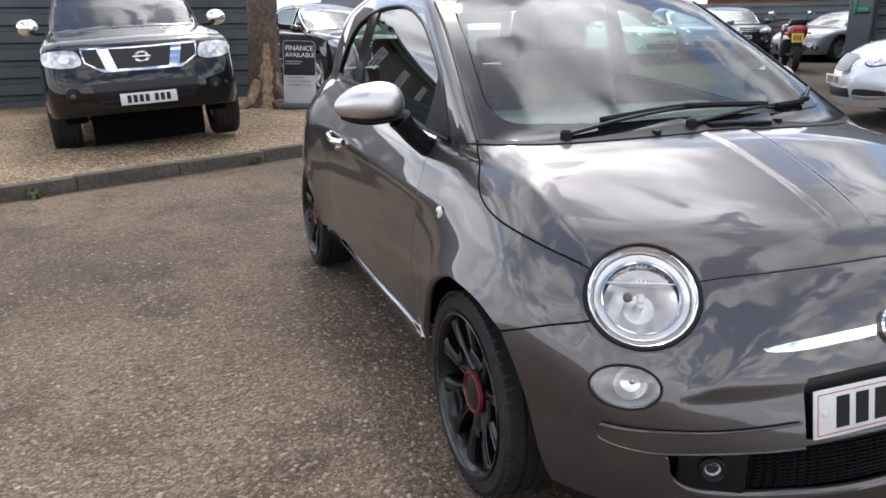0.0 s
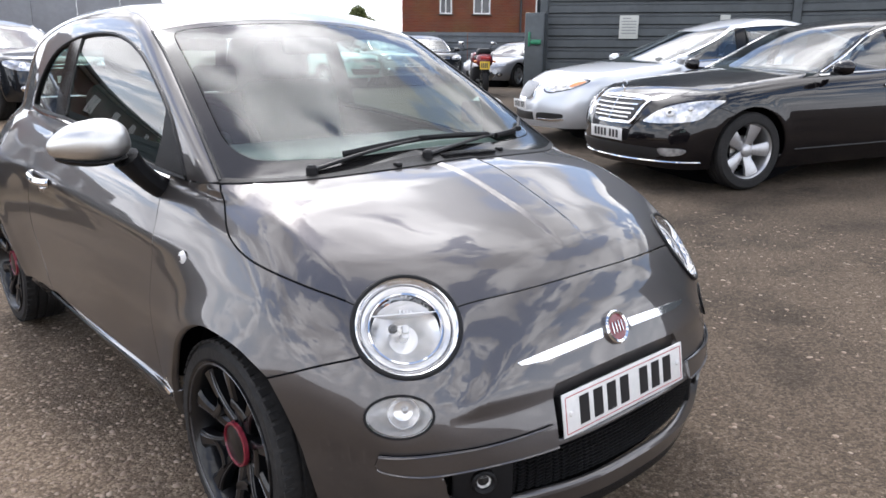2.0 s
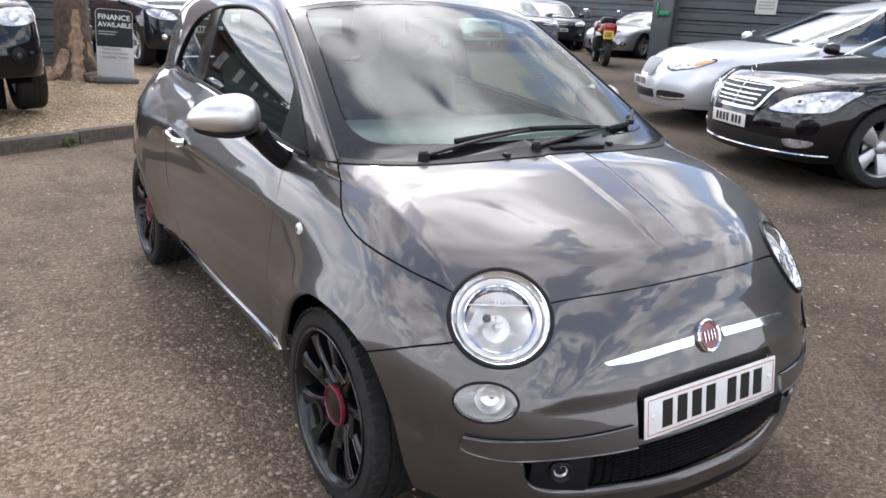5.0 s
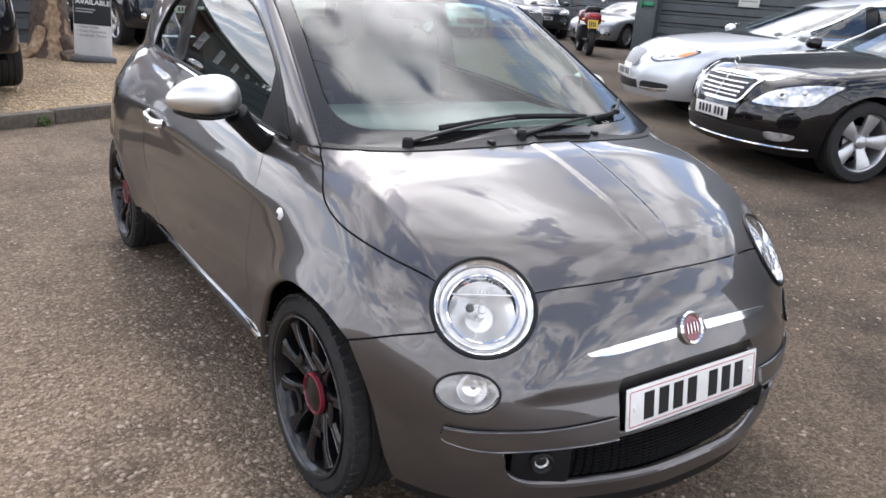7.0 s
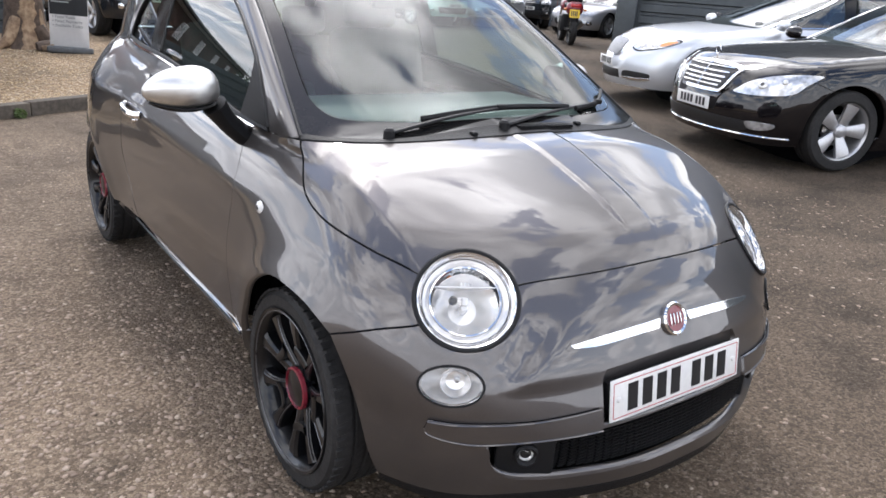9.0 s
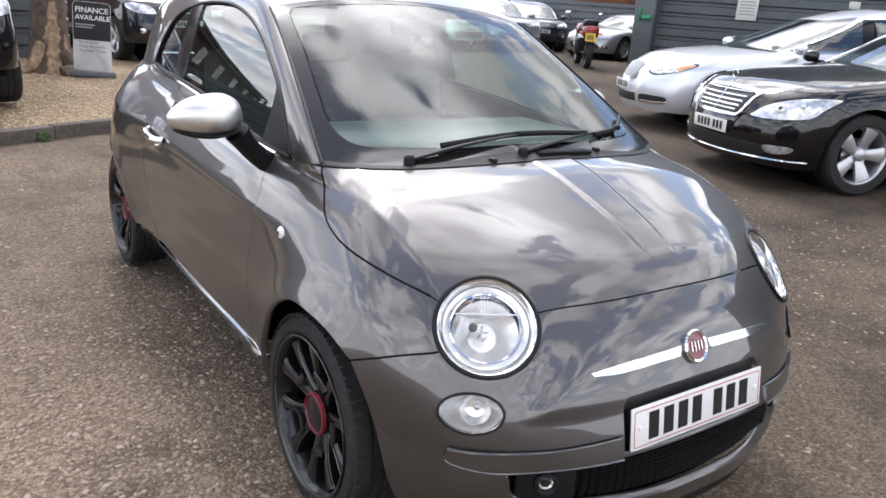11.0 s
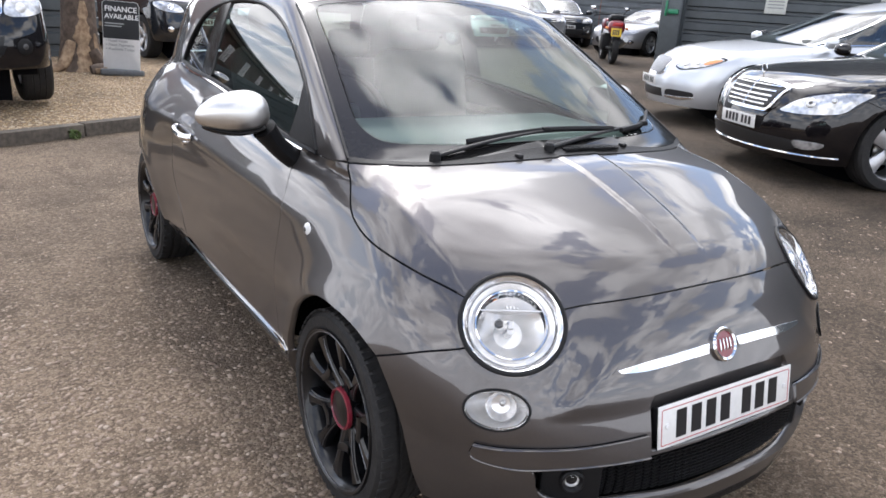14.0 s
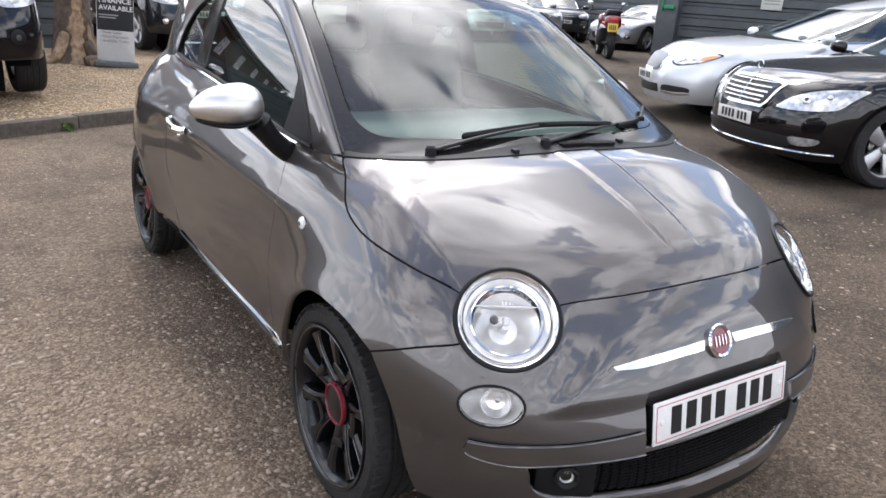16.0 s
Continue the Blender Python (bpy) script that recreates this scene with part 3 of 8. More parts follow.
arch_back = spline([(-0.80, 0.318, 0.335), (-0.805, 0.294, 0.410), (-0.825, 0.191, 0.534), (-0.827, 0.107, 0.604), (-0.818, 0.028, 0.630), (-0.813, -0.068, 0.631), (-0.806, -0.163, 0.618), (-0.791, -0.252, 0.579)], 6)
bumper_foot = spline([(-0.70, -0.350, 0.215), (-0.64, -0.45, 0.225), (-0.48, -0.60, 0.235), (-0.25, -0.69, 0.243), (0, -0.715, 0.247)], 8)
door_front = spline([(-0.70, 0.485, 0.945), (-0.743, 0.442, 0.88), (-0.782, 0.406, 0.785), (-0.792, 0.407, 0.69), (-0.798, 0.413, 0.601), (-0.77, 0.42, 0.335)], 8)

cowl, hood_edge, hood_front, wing_join, arch_front, arch_back, bumper_foot, door_front = [snap("round", q) for q in (cowl, hood_edge, hood_front, wing_join, arch_front, arch_back, bumper_foot, door_front)]
bonnet_loop = join_loop(hood_edge[:-1], hood_front, flip_x(hood_front)[::-1][1:-1], flip_x(hood_edge)[::-1][:-1], flip_x(cowl)[:-1], cowl[::-1][:-1])
bonnet = panel("bonnet", "round", bonnet_loop, PAINT, car, 0.012, [lamp_loop, flip_x(lamp_loop)], turn=0.02, gap=0.003)[0]
wing_loop = join_loop(cowl[:1], spline([(-0.69, 0.25, 0.945), (-0.70, 0.36, 0.943), (-0.70, 0.485, 0.945)], 5), door_front[1:], [(-0.77, 0.33, 0.332)], arch_back, wing_join[::-1][1:-1], hood_edge[::-1][:-1])
# black tubes laid on the seams stand for the shade in the gaps
for seam_line in (hood_edge[:-12], wing_join[13:]):
    for side in (1, -1):
        part("panel_gap", tube(seam_line * (side, 1, 1), 0.0026, 6), SHUT_BLACK, car)
panel("front_wing", "round", wing_loop, PAINT, car, 0.016, [lamp_loop], turn=0.022, both=True)

grille_loop = spline([(-0.528, -0.58, 0.386), (-0.30, -0.68, 0.400), (0, -0.72, 0.406), (0.30, -0.68, 0.400), (0.528, -0.58, 0.386), (0.540, -0.58, 0.362), (0.530, -0.59, 0.312), (0.490, -0.62, 0.286), (0.40, -0.65, 0.283), (0.25, -0.70, 0.288), (0, -0.72, 0.292), (-0.25, -0.70, 0.288), (-0.40, -0.65, 0.283), (-0.490, -0.62, 0.286), (-0.530, -0.59, 0.312), (-0.540, -0.58, 0.362)], 5, True)
recess_loop = np.array([(x, -0.67, z) for x, z in [(-0.272, 0.415), (-0.270, 0.515), (-0.258, 0.536), (-0.13, 0.542), (0, 0.544), (0.13, 0.542), (0.258, 0.536), (0.270, 0.515), (0.272, 0.415), (0.13, 0.416), (0, 0.417), (-0.13, 0.416)]])
bumper_loop = join_loop(hood_front[:-1], flip_x(hood_front)[::-1][:-1], flip_x(wing_join)[:-1], flip_x(arch_front)[:-1], flip_x(bumper_foot)[:-1], bumper_foot[::-1][:-1], arch_front[::-1][:-1], wing_join[::-1][:-1])
panel("front_bumper", "round", bumper_loop, PAINT, car, 0.015, [lamp_loop, flip_x(lamp_loop), low_loop, flip_x(low_loop), snap("round", grille_loop), snap("round", recess_loop)], turn=0.03)

# protective strip with rounded ends on either side of the plate
strip = spline([(-0.285, -0.66, 0.452), (-0.45, -0.60, 0.445), (-0.57, -0.53, 0.441), (-0.645, -0.47, 0.440)], 8)
strip_low = spline([(-0.652, -0.47, 0.420), (-0.640, -0.48, 0.403), (-0.57, -0.55, 0.392), (-0.45, -0.62, 0.400), (-0.285, -0.68, 0.402)], 8)
panel("bumper_strip", "round", join_loop(strip, strip_low), PAINT, car, 0.015, gap=0.0, turn=0.012, proud=0.009, both=True)
panel("strip_joint", "round", join_loop(strip + (0, 0, 0.0025), strip_low + (-0.004, 0, -0.004)), SHUT_BLACK, car, 0.015, gap=0.0, turn=0.004, proud=0.001, both=True)
for edge_line in (strip, strip_low[1:]):
    crest = snap("round", edge_line)
    for s in (1, -1):
        part("strip_edge", tube((crest + slope(crest) * 0.009) * (s, 1, 1), 0.0028, 6), PAINT, car)
# front spoiler lip
lip = np.array(bumper_foot)
lip_low = np.array([(x * 0.985, y + 0.012, z - 0.042) for x, y, z in lip])
panel("spoiler", "round", join_loop(lip[:-1], flip_x(lip)[::-1], flip_x(lip_low)[:-1], lip_low[::-1]), BLACK_PLASTIC, car, 0.02, turn=0.02)
# bright tapering strips either side of the badge
wh_top = spline([(-0.056, -0.63, 0.622), (-0.15, -0.63, 0.619), (-0.27, -0.62, 0.612), (-0.346, -0.60, 0.603)], 6)
wh_low = spline([(-0.346, -0.60, 0.597), (-0.27, -0.62, 0.593), (-0.15, -0.63, 0.598), (-0.062, -0.63, 0.600)], 6)
panel("chrome_strip", "round", join_loop(wh_top, wh_low[1:]), CHROME, car, 0.008, gap=0.0, turn=0.01, proud=0.007, label="tapering chrome strip", both=True)
wh_plinth = join_loop(wh_top + (0.004, 0, 0.006), [(-0.360, -0.60, 0.597)], wh_low + (0, 0, -0.007))
panel("strip_plinth", "round", wh_plinth, PAINT, car, 0.01, gap=0.0, turn=0.006, proud=0.0025, both=True)

# badge: red disc in a bright ring, with plain bars for its letters
bm_loop, bc, bo, bh, bw = oval("round", (0, -0.63, 0.612), 0.04, 0.04)
badge = new("badge")
badge.parent = car
badge.matrix_local = frame_at(bc, bo, bh, bw)
part("badge_ring", lathe([(0.044, 0.0), (0.044, 0.008), (0.040, 0.012), (0.034, 0.010), (0.033, 0.006)], 48, "z"), CHROME, badge)
part("badge_disc", lathe([(0.0, 0.0085), (0.02, 0.008), (0.034, 0.007), (0.034, 0.0)], 40, "z"), RED, badge, "dark red badge disc")
for k, (bx, bw2) in enumerate([(-0.019, 0.004), (-0.006, 0.004), (0.007, 0.004), (0.019, 0.004)]):
    part("badge_bar", box(bw2, 0.030, 0.003, (bx, 0, 0.010), 0.0008), CHROME, badge)

# number plate with plain bars
PLATE_BACK = material("plate surround", (0.09, 0.088, 0.088), rough=0.35, metal=0.6, grain=0.2, scale=500)
recess = new("plate_recess")
recess.parent = car
part("recess_back", box(0.54, 0.02, 0.135, (0, -0.634, 0.474), 0.004), PAINT, recess)
part("plate_holder", box(0.50, 0.034, 0.085, (0, 0.016, 0), 0.006), BLACK_PLASTIC, recess, m=pose(0, -0.672, 0.462, -9))


def number_plate(parent, m, back=WHITE_PLATE, w=0.52, h=0.111, bars=7, lean=0.0, rim_line=None):
    """A plate in its own x-z plane, facing -y, with dark bars where the signs stand."""
    p = new("number_plate")
    p.parent = parent
    p.matrix_local = m
    part("plate", box(w, 0.005, h, bevel=0.0022), back, p)
    if rim_line:
        bm = bmesh.new()
        for z in (-1, 1):
            box(w - 0.022, 0.001, 0.0022, (0, -0.0029, z * (h / 2 - 0.010)), bm=bm)
            box(0.0022, 0.001, h - 0.022, (z * (w / 2 - 0.010), -0.0029, 0), bm=bm)
        part("plate_line", bm, rim_line, p, smooth=False)
        for s in (-1, 1):
            part("screw_cap", lathe([(0, 0.006), (0.005, 0.0055), (0.0075, 0.003), (0.0075, 0)], 16, "y"), WHITE_PLATE, p, m=Matrix.Translation((s * (w / 2 - 0.028), -0.002, 0.002)) @ Matrix.Rotation(math.pi, 4, "Z"))
    cell = w * 0.80 / (bars + 0.55)
    for k in range(bars):
        x = -w * 0.40 + cell * (k + 0.5 + (0.55 if k >= 4 else 0))
        part("plate_bar", box(cell * 0.66, 0.0012, h * 0.64, (x, -0.0030, 0)), PLATE_INK, p, smooth=False)
    return p


PLATE_LINE = material("plate border red", (0.45, 0.12, 0.12), rough=0.5)
number_plate(car, pose(0, -0.682, 0.462, -9), rim_line=PLATE_LINE)

# grille opening: dark box, mesh, fog lamp pods
bx, bz = np.meshgrid(np.linspace(-0.57, 0.57, 25), np.linspace(0.25, 0.43, 5))
back_pts = on_body("front", bx, bz) + (0, 0.065, 0)
mesh_part("grille_box", back_pts.reshape(-1, 3), [(i * 25 + j, i * 25 + j + 1, (i + 1) * 25 + j + 1, (i + 1) * 25 + j) for i in range(4) for j in range(24)], SHUT_BLACK, car)
bm = bmesh.new()
for i in range(41):
    q = on_body("front", np.full(5, -0.39 + 0.78 * i / 40), np.linspace(0.287, 0.402, 5)) + (0, 0.042, 0)
    for q0, q1 in zip(q[:-1], q[1:]):
        box(0.0024, 0.005, q1[2] - q0[2], tuple((q0 + q1) / 2), bm=bm)
for j in range(13):
    q = on_body("front", np.linspace(-0.39, 0.39, 33), np.full(33, 0.293 + 0.105 * j / 12)) + (0, 0.040, 0)
    for q0, q1 in zip(q[:-1], q[1:]):
        box(q1[0] - q0[0] + 0.002, 0.006, 0.0026, tuple((q0 + q1) / 2), bm=bm)
part("grille_mesh", bm, BLACK_PLASTIC, car, smooth=False)
for s in (-1, 1):
    pod = new("fog_lamp")
    pod.parent = car
    pod.matrix_local = pose(s * 0.450, -0.608, 0.342, 0, 0, s * 30)
    part("pod", box(0.15, 0.05, 0.13, (0, 0.02, 0), 0.012), BLACK_PLASTIC, pod)
    part("lamp_ring", lathe([(0.030, 0.0), (0.030, -0.016), (0.025, -0.020), (0.018, -0.014), (0.017, 0.01)], 32, "y"), BLACK_PLASTIC, pod)
    part("bowl", lathe([(0.0, 0.004), (0.010, 0.0), (0.017, -0.010)], 32, "y"), REFLECTOR, pod)
    part("lens", lathe([(0.0, -0.016), (0.010, -0.015), (0.018, -0.011)], 32, "y"), LENS, pod)


def headlamp(loop, c, o, h, w, ru, rv, big):
    """A round or oval lamp: gasket, chrome ring, bowl and clear domed lens."""
    lamp = new("headlamp" if big else "side_lamp")
    lamp.parent = car
    out_dir = np.asarray(o)
    ringpts = loop + out_dir * 0.003
    part("gasket", tube(ringpts, 0.0055 if big else 0.0028, 8, True), BLACK_PLASTIC, lamp)
    n = len(loop)
    mid = loop.mean(0)

    def ringed(levels, mat, name, label=""):
        verts, faces = [], []
        for f, depth in levels:
            for q in loop:
                verts.append(mid + (q - mid) * f + out_dir * depth)
        for k in range(len(levels) - 1):
            for i in range(n):
                faces.append((k * n + i, k * n + (i + 1) % n, (k + 1) * n + (i + 1) % n, (k + 1) * n + i))
        return mesh_part(name, verts, faces, mat, lamp, label, sharp=40)

    if big:
        ringed([(0.985, 0.002), (0.95, 0.006), (0.86, -0.002), (0.83, -0.016)], CHROME, "chrome_ring", "chrome ring")
        ringed([(0.84, -0.012), (0.78, -0.016), (0.70, -0.022)], REFLECTOR, "inner_ring")
        ringed([(0.72, -0.020), (0.70, -0.013), (0.67, -0.014), (0.655, -0.030)], CHROME, "bowl_rim")
        m = frame_at(mid + np.asarray(w) * -0.012, o, h, w)
        prof = [(0.0, -0.075), (0.018, -0.073), (0.040, -0.062), (0.062, -0.042), (0.080, -0.024)]
        part("bowl", lathe(prof, 48, "z"), BRIGHT_TRIM, lamp, m=m)
        part("ring_seam", tube(mid + (loop - mid) * 0.845 + out_dir * -0.010, 0.0018, 6, True), PLATE_BACK, lamp)
        part("ring_seam", tube(mid + (loop - mid) * 0.70 + out_dir * -0.016, 0.0015, 6, True), PLATE_BACK, lamp)
        part("bulb", lathe([(0.0, -0.026), (0.008, -0.028), (0.010, -0.045), (0.010, -0.075)], 20, "z"), SATIN_SILVER, lamp, m=m)
        part("bulb_shield", box(0.015, 0.019, 0.016, (0.000, 0.012, -0.026), 0.003), SATIN_SILVER, lamp, m=m)
        part("bulb_holder", lathe([(0.0, -0.020), (0.008, -0.021), (0.011, -0.027), (0.009, -0.040)], 16, "z"), PLATE_BACK, lamp, m=m @ Matrix.Translation((-0.027, 0.016, 0)))
        part("bulb_stem", tube([(-0.027, 0.016, -0.030), (0.0, 0.012, -0.028)], 0.004, 8), SATIN_SILVER, lamp, m=m)
        part("reflector_back", lathe([(0.0, -0.066), (0.06, -0.064), (0.100, -0.050)], 40, "z"), REFLECTOR, lamp, m=frame_at(mid, o, h, w))
        # the upper compartment with its shelf and amber bulb
        part("divider", box(0.150, 0.003, 0.040, (0, 0.046, -0.034), 0.001), REFLECTOR, lamp, m=m)
        part("indicator_bowl", box(0.075, 0.040, 0.02, (0.016, 0.073, -0.055), 0.008), REFLECTOR, lamp, m=m)
        part("indicator_bulb", lathe([(0.0, -0.030), (0.006, -0.032), (0.009, -0.040), (0.008, -0.055)], 20, "z"), AMBER, lamp, "amber bulb", m=m @ Matrix.Translation((-0.032, 0.072, 0)))
        for k in range(9):
            part("flute", box(0.006, 0.034, 0.006, (-0.004 + 0.0085 * k, 0.072, -0.043), 0.002), REFLECTOR, lamp, m=m)
    else:
        ringed([(0.99, 0.001), (0.95, 0.004), (0.90, -0.004)], CHROME, "chrome_ring")
        ringed([(0.91, -0.004), (0.75, -0.022), (0.5, -0.038), (0.2, -0.046), (0.01, -0.047)], REFLECTOR, "bowl")
        m = frame_at(mid, o, h, w)
        part("inner_bowl", lathe([(0.036, -0.010), (0.034, -0.008), (0.031, -0.014), (0.022, -0.027), (0.0, -0.034)], 40, "z"), BRIGHT_TRIM, lamp, m=m @ Matrix.Translation((0.010, 0.006, 0)))
        part("bulb", lathe([(0.0, -0.018), (0.006, -0.020), (0.008, -0.028), (0.008, -0.036)], 20, "z"), LAMP_GREY, lamp, m=m @ Matrix.Translation((0.014, 0.008, 0)))
    return lamp


for big, args in ((True, (lamp_loop, lamp_c, lamp_o, lamp_h, lamp_w, 0.12, 0.12)), (False, (low_loop, low_c, low_o, low_h, low_w, 0.077, 0.047))):
    right = headlamp(*args, big)
    lens = panel("lens", "round", (args[0] - args[0].mean(0)) * 0.985 + args[0].mean(0), LENS, right, 0.012, gap=0, turn=0, bulge=0.012 if big else 0.006)
    left = new(right.name.split(".")[0])
    left.parent = car
    for ch in list(right.children):
        tw = mirrored(ch)
        tw.parent = left

# doors, side, roof, hatch
sill_z = 0.315
win_low = spline([(-0.70, 0.335, 0.947), (-0.70, 0.50, 0.952), (-0.70, 0.65, 0.962), (-0.69, 1.0, 1.000), (-0.685, 1.235, 1.022), (-0.68, 1.5, 1.038), (-0.68, 1.75, 1.045), (-0.67, 1.985, 1.062)], 8)
win_top = spline([(-0.70, 0.335, 0.947), (-0.675, 0.43, 1.035), (-0.652, 0.528, 1.116), (-0.628, 0.656, 1.193), (-0.60, 0.848, 1.285), (-0.58, 1.067, 1.340), (-0.578, 1.272, 1.354), (-0.585, 1.503, 1.340), (-0.60, 1.75, 1.285), (-0.63, 1.90, 1.19), (-0.66, 1.975, 1.10), (-0.67, 1.985, 1.062)], 8)
window_loop = snap("cab", join_loop(win_low[:-1], win_top[::-1][:-1]))
door_loop = join_loop(door_front, [(-0.77, 0.6, sill_z), (-0.77, 1.2, sill_z), (-0.77, 1.60, sill_z + 0.02)], spline([(-0.79, 1.655, 0.46), (-0.79, 1.70, 0.62), (-0.79, 1.70, 0.85), (-0.70, 1.66, 1.034)], 8), spline([(-0.69, 1.5, 1.026), (-0.69, 1.235, 1.010), (-0.69, 1.0, 0.988), (-0.70, 0.65, 0.952)], 6), [(-0.70, 0.50, 0.945)])
panel("door", "right", door_loop, PAINT, car, 0.028, turn=0.02, both=True)
screen_edge = spline([(-0.671, 0.181, 0.961), (-0.621, 0.442, 1.120), (-0.575, 0.685, 1.260), (-0.545, 0.87, 1.352)], 8)
roof_front = spline([(-0.545, 0.87, 1.352), (-0.389, 0.868, 1.385), (-0.2, 0.862, 1.402), (0, 0.86, 1.408)], 8)
roof_seam = spline([(-0.545, 0.87, 1.352), (-0.515, 1.05, 1.405), (-0.505, 1.4, 1.44), (-0.49, 1.9, 1.42), (-0.46, 2.35, 1.35)], 8)
hatch_edge = spline([(-0.46, 2.35, 1.35), (-0.52, 2.52, 1.22), (-0.58, 2.62, 1.03), (-0.62, 2.66, 0.85), (-0.63, 2.67, 0.68)], 8)
screen_edge, roof_front, roof_seam, hatch_edge, win_low, win_top = [snap("cab", q) for q in (screen_edge, roof_front, roof_seam, hatch_edge, win_low, win_top)]
arch_rear = spline([(-0.79, 2.64, 0.34), (-0.79, 2.60, 0.46), (-0.79, 2.52, 0.555), (-0.79, 2.40, 0.612), (-0.79, 2.27, 0.622), (-0.79, 2.12, 0.585), (-0.79, 2.02, 0.51), (-0.79, 1.965, 0.40), (-0.77, 1.95, 0.32)], 6)
side_loop = join_loop(screen_edge[:-1], roof_seam[:-1], hatch_edge, [(-0.70, 2.61, 0.66), (-0.76, 2.58, 0.60), (-0.79, 2.545, 0.54)], arch_rear[12:], [(-0.77, 1.80, sill_z), (-0.77, 1.61, sill_z + 0.02)], spline([(-0.79, 1.66, 0.46), (-0.79, 1.705, 0.62), (-0.79, 1.705, 0.85), (-0.70, 1.665, 1.034)], 8), spline([(-0.69, 1.5, 1.028), (-0.69, 1.235, 1.012), (-0.69, 1.0, 0.990), (-0.70, 0.65, 0.953), (-0.70, 0.49, 0.946)], 6), [(-0.70, 0.36, 0.944), (-0.69, 0.25, 0.946)])
panel("body_side", "cab", side_loop, PAINT, car, 0.016, [window_loop], turn=0.015, both=True)
roof_back = spline([(-0.46, 2.35, 1.35), (-0.25, 2.42, 1.385), (0, 2.44, 1.395)], 8)
roof_back = snap("top", roof_back)
panel("roof", "top", join_loop(roof_front[:-1], flip_x(roof_front)[::-1][:-1], flip_x(roof_seam)[:-1], flip_x(roof_back)[:-1], roof_back[::-1][:-1], roof_seam[::-1][:-1]), PAINT, car, 0.035, gap=0.001, turn=0.012)
rear_loop = [(-0.43, 2.5, 1.30), (0.43, 2.5, 1.30), (0.50, 2.6, 1.06), (-0.50, 2.6, 1.06)]
hatch_low = [(-0.63, 2.67, 0.68), (-0.3, 2.8, 0.66), (0, 2.83, 0.655)]
panel("tailgate", "back", join_loop(roof_back[:-1], flip_x(roof_back)[::-1][:-1], flip_x(hatch_edge)[:-1], flip_x(hatch_low)[:-1], hatch_low[::-1][:-1], hatch_edge[::-1][:-1]), PAINT, car, 0.035, [snap("back", even(np.array(rear_loop), 0.08))], turn=0.015)
panel("rear_window", "back", even(np.array(rear_loop), 0.05), GLASS, car, 0.05, turn=0)
rb = [(-0.63, 2.67, 0.675), (-0.70, 2.61, 0.655), (-0.76, 2.58, 0.595), (-0.79, 2.56, 0.50), (-0.79, 2.64, 0.34), (-0.70, 2.66, 0.24), (-0.4, 2.78, 0.24), (-0.003, 2.82, 0.24)]
panel("rear_bumper", "cab", join_loop(rb, [(-0.003, 2.83, 0.65)], [(-0.3, 2.8, 0.655)]), PAINT, car, 0.03, turn=0.02, both=True)
tl, tc_, to_, th_, tw_ = oval("cab", (-0.66, 2.64, 0.86), 0.05, 0.10)
panel("tail_lamp", "cab", tl, RED_LENS, car, 0.02, gap=0, turn=0.02, proud=0.008, both=True)

# glass: windscreen with its dark printed border, side windows in rubber
FRIT = material("dark glass border", (0.013, 0.0125, 0.0125), rough=0.10, spec=0.28, grain=0.2, scale=60)
screen_low = np.array([(x, y + 0.012, z + 0.006) for x, y, z in cowl])
screen_loop = join_loop(screen_edge[1:-1], roof_front[:-1], flip_x(roof_front)[::-1], flip_x(screen_edge)[::-1][1:-1], flip_x(screen_low)[:-1], screen_low[::-1])
frit_in = spline([(-0.50, 0.160, 1.003), (-0.565, 0.205, 1.012), (-0.592, 0.29, 1.055), (-0.572, 0.42, 1.130), (-0.54, 0.58, 1.215), (-0.50, 0.80, 1.335), (-0.46, 0.835, 1.365)], 6)
frit_top = spline([(-0.46, 0.835, 1.365), (-0.25, 0.825, 1.385), (0, 0.82, 1.392)], 5)
frit_low = spline([(-0.50, 0.160, 1.003), (-0.30, 0.095, 1.008), (0, 0.07, 1.012)], 5)
pane_loop = join_loop(frit_in[:-1], frit_top[:-1], flip_x(frit_top)[::-1], flip_x(frit_in)[::-1][1:-1], flip_x(frit_low)[:-1], frit_low[::-1])
panel("screen_border", "top", screen_loop, FRIT, car, 0.014, [pane_loop], gap=0.004, turn=0.004)
screen = panel("windscreen", "top", pane_loop, GLASS, car, 0.03, gap=0.0, turn=0)[0]
screen.visible_shadow = False
for glass_name, lo, hi in (("door_window", 0.335, 1.56), ("quarter_window", 1.52, 1.99)):
    keep_low = [q for q in win_low if lo <= q[1] <= hi]
    keep_top = [q for q in win_top if lo <= q[1] <= hi]
    for ob in panel(glass_name, "cab", join_loop(keep_low, keep_top[::-1]), SIDE_GLASS, car, 0.04, gap=0.004, turn=0, proud=-0.006, both=True):
        ob.visible_shadow = False
panel("window_post", "cab", join_loop([q for q in win_low if 1.46 <= q[1] <= 1.62], [q for q in win_top if 1.46 <= q[1] <= 1.62][::-1]), FRIT, car, 0.03, gap=0, turn=0.008, proud=0.001, both=True)
sail = [(-0.70, 0.345, 0.952), (-0.70, 0.56, 0.958), (-0.66, 0.555, 1.05), (-0.655, 0.545, 1.122)] + [tuple(q) for q in win_top[::-1] if q[1] < 0.54]
panel("mirror_sail", "cab", sail, BLACK_PLASTIC, car, 0.03, gap=0.002, turn=0.01, proud=0.004, both=True)
trim = snap("cab", window_loop)
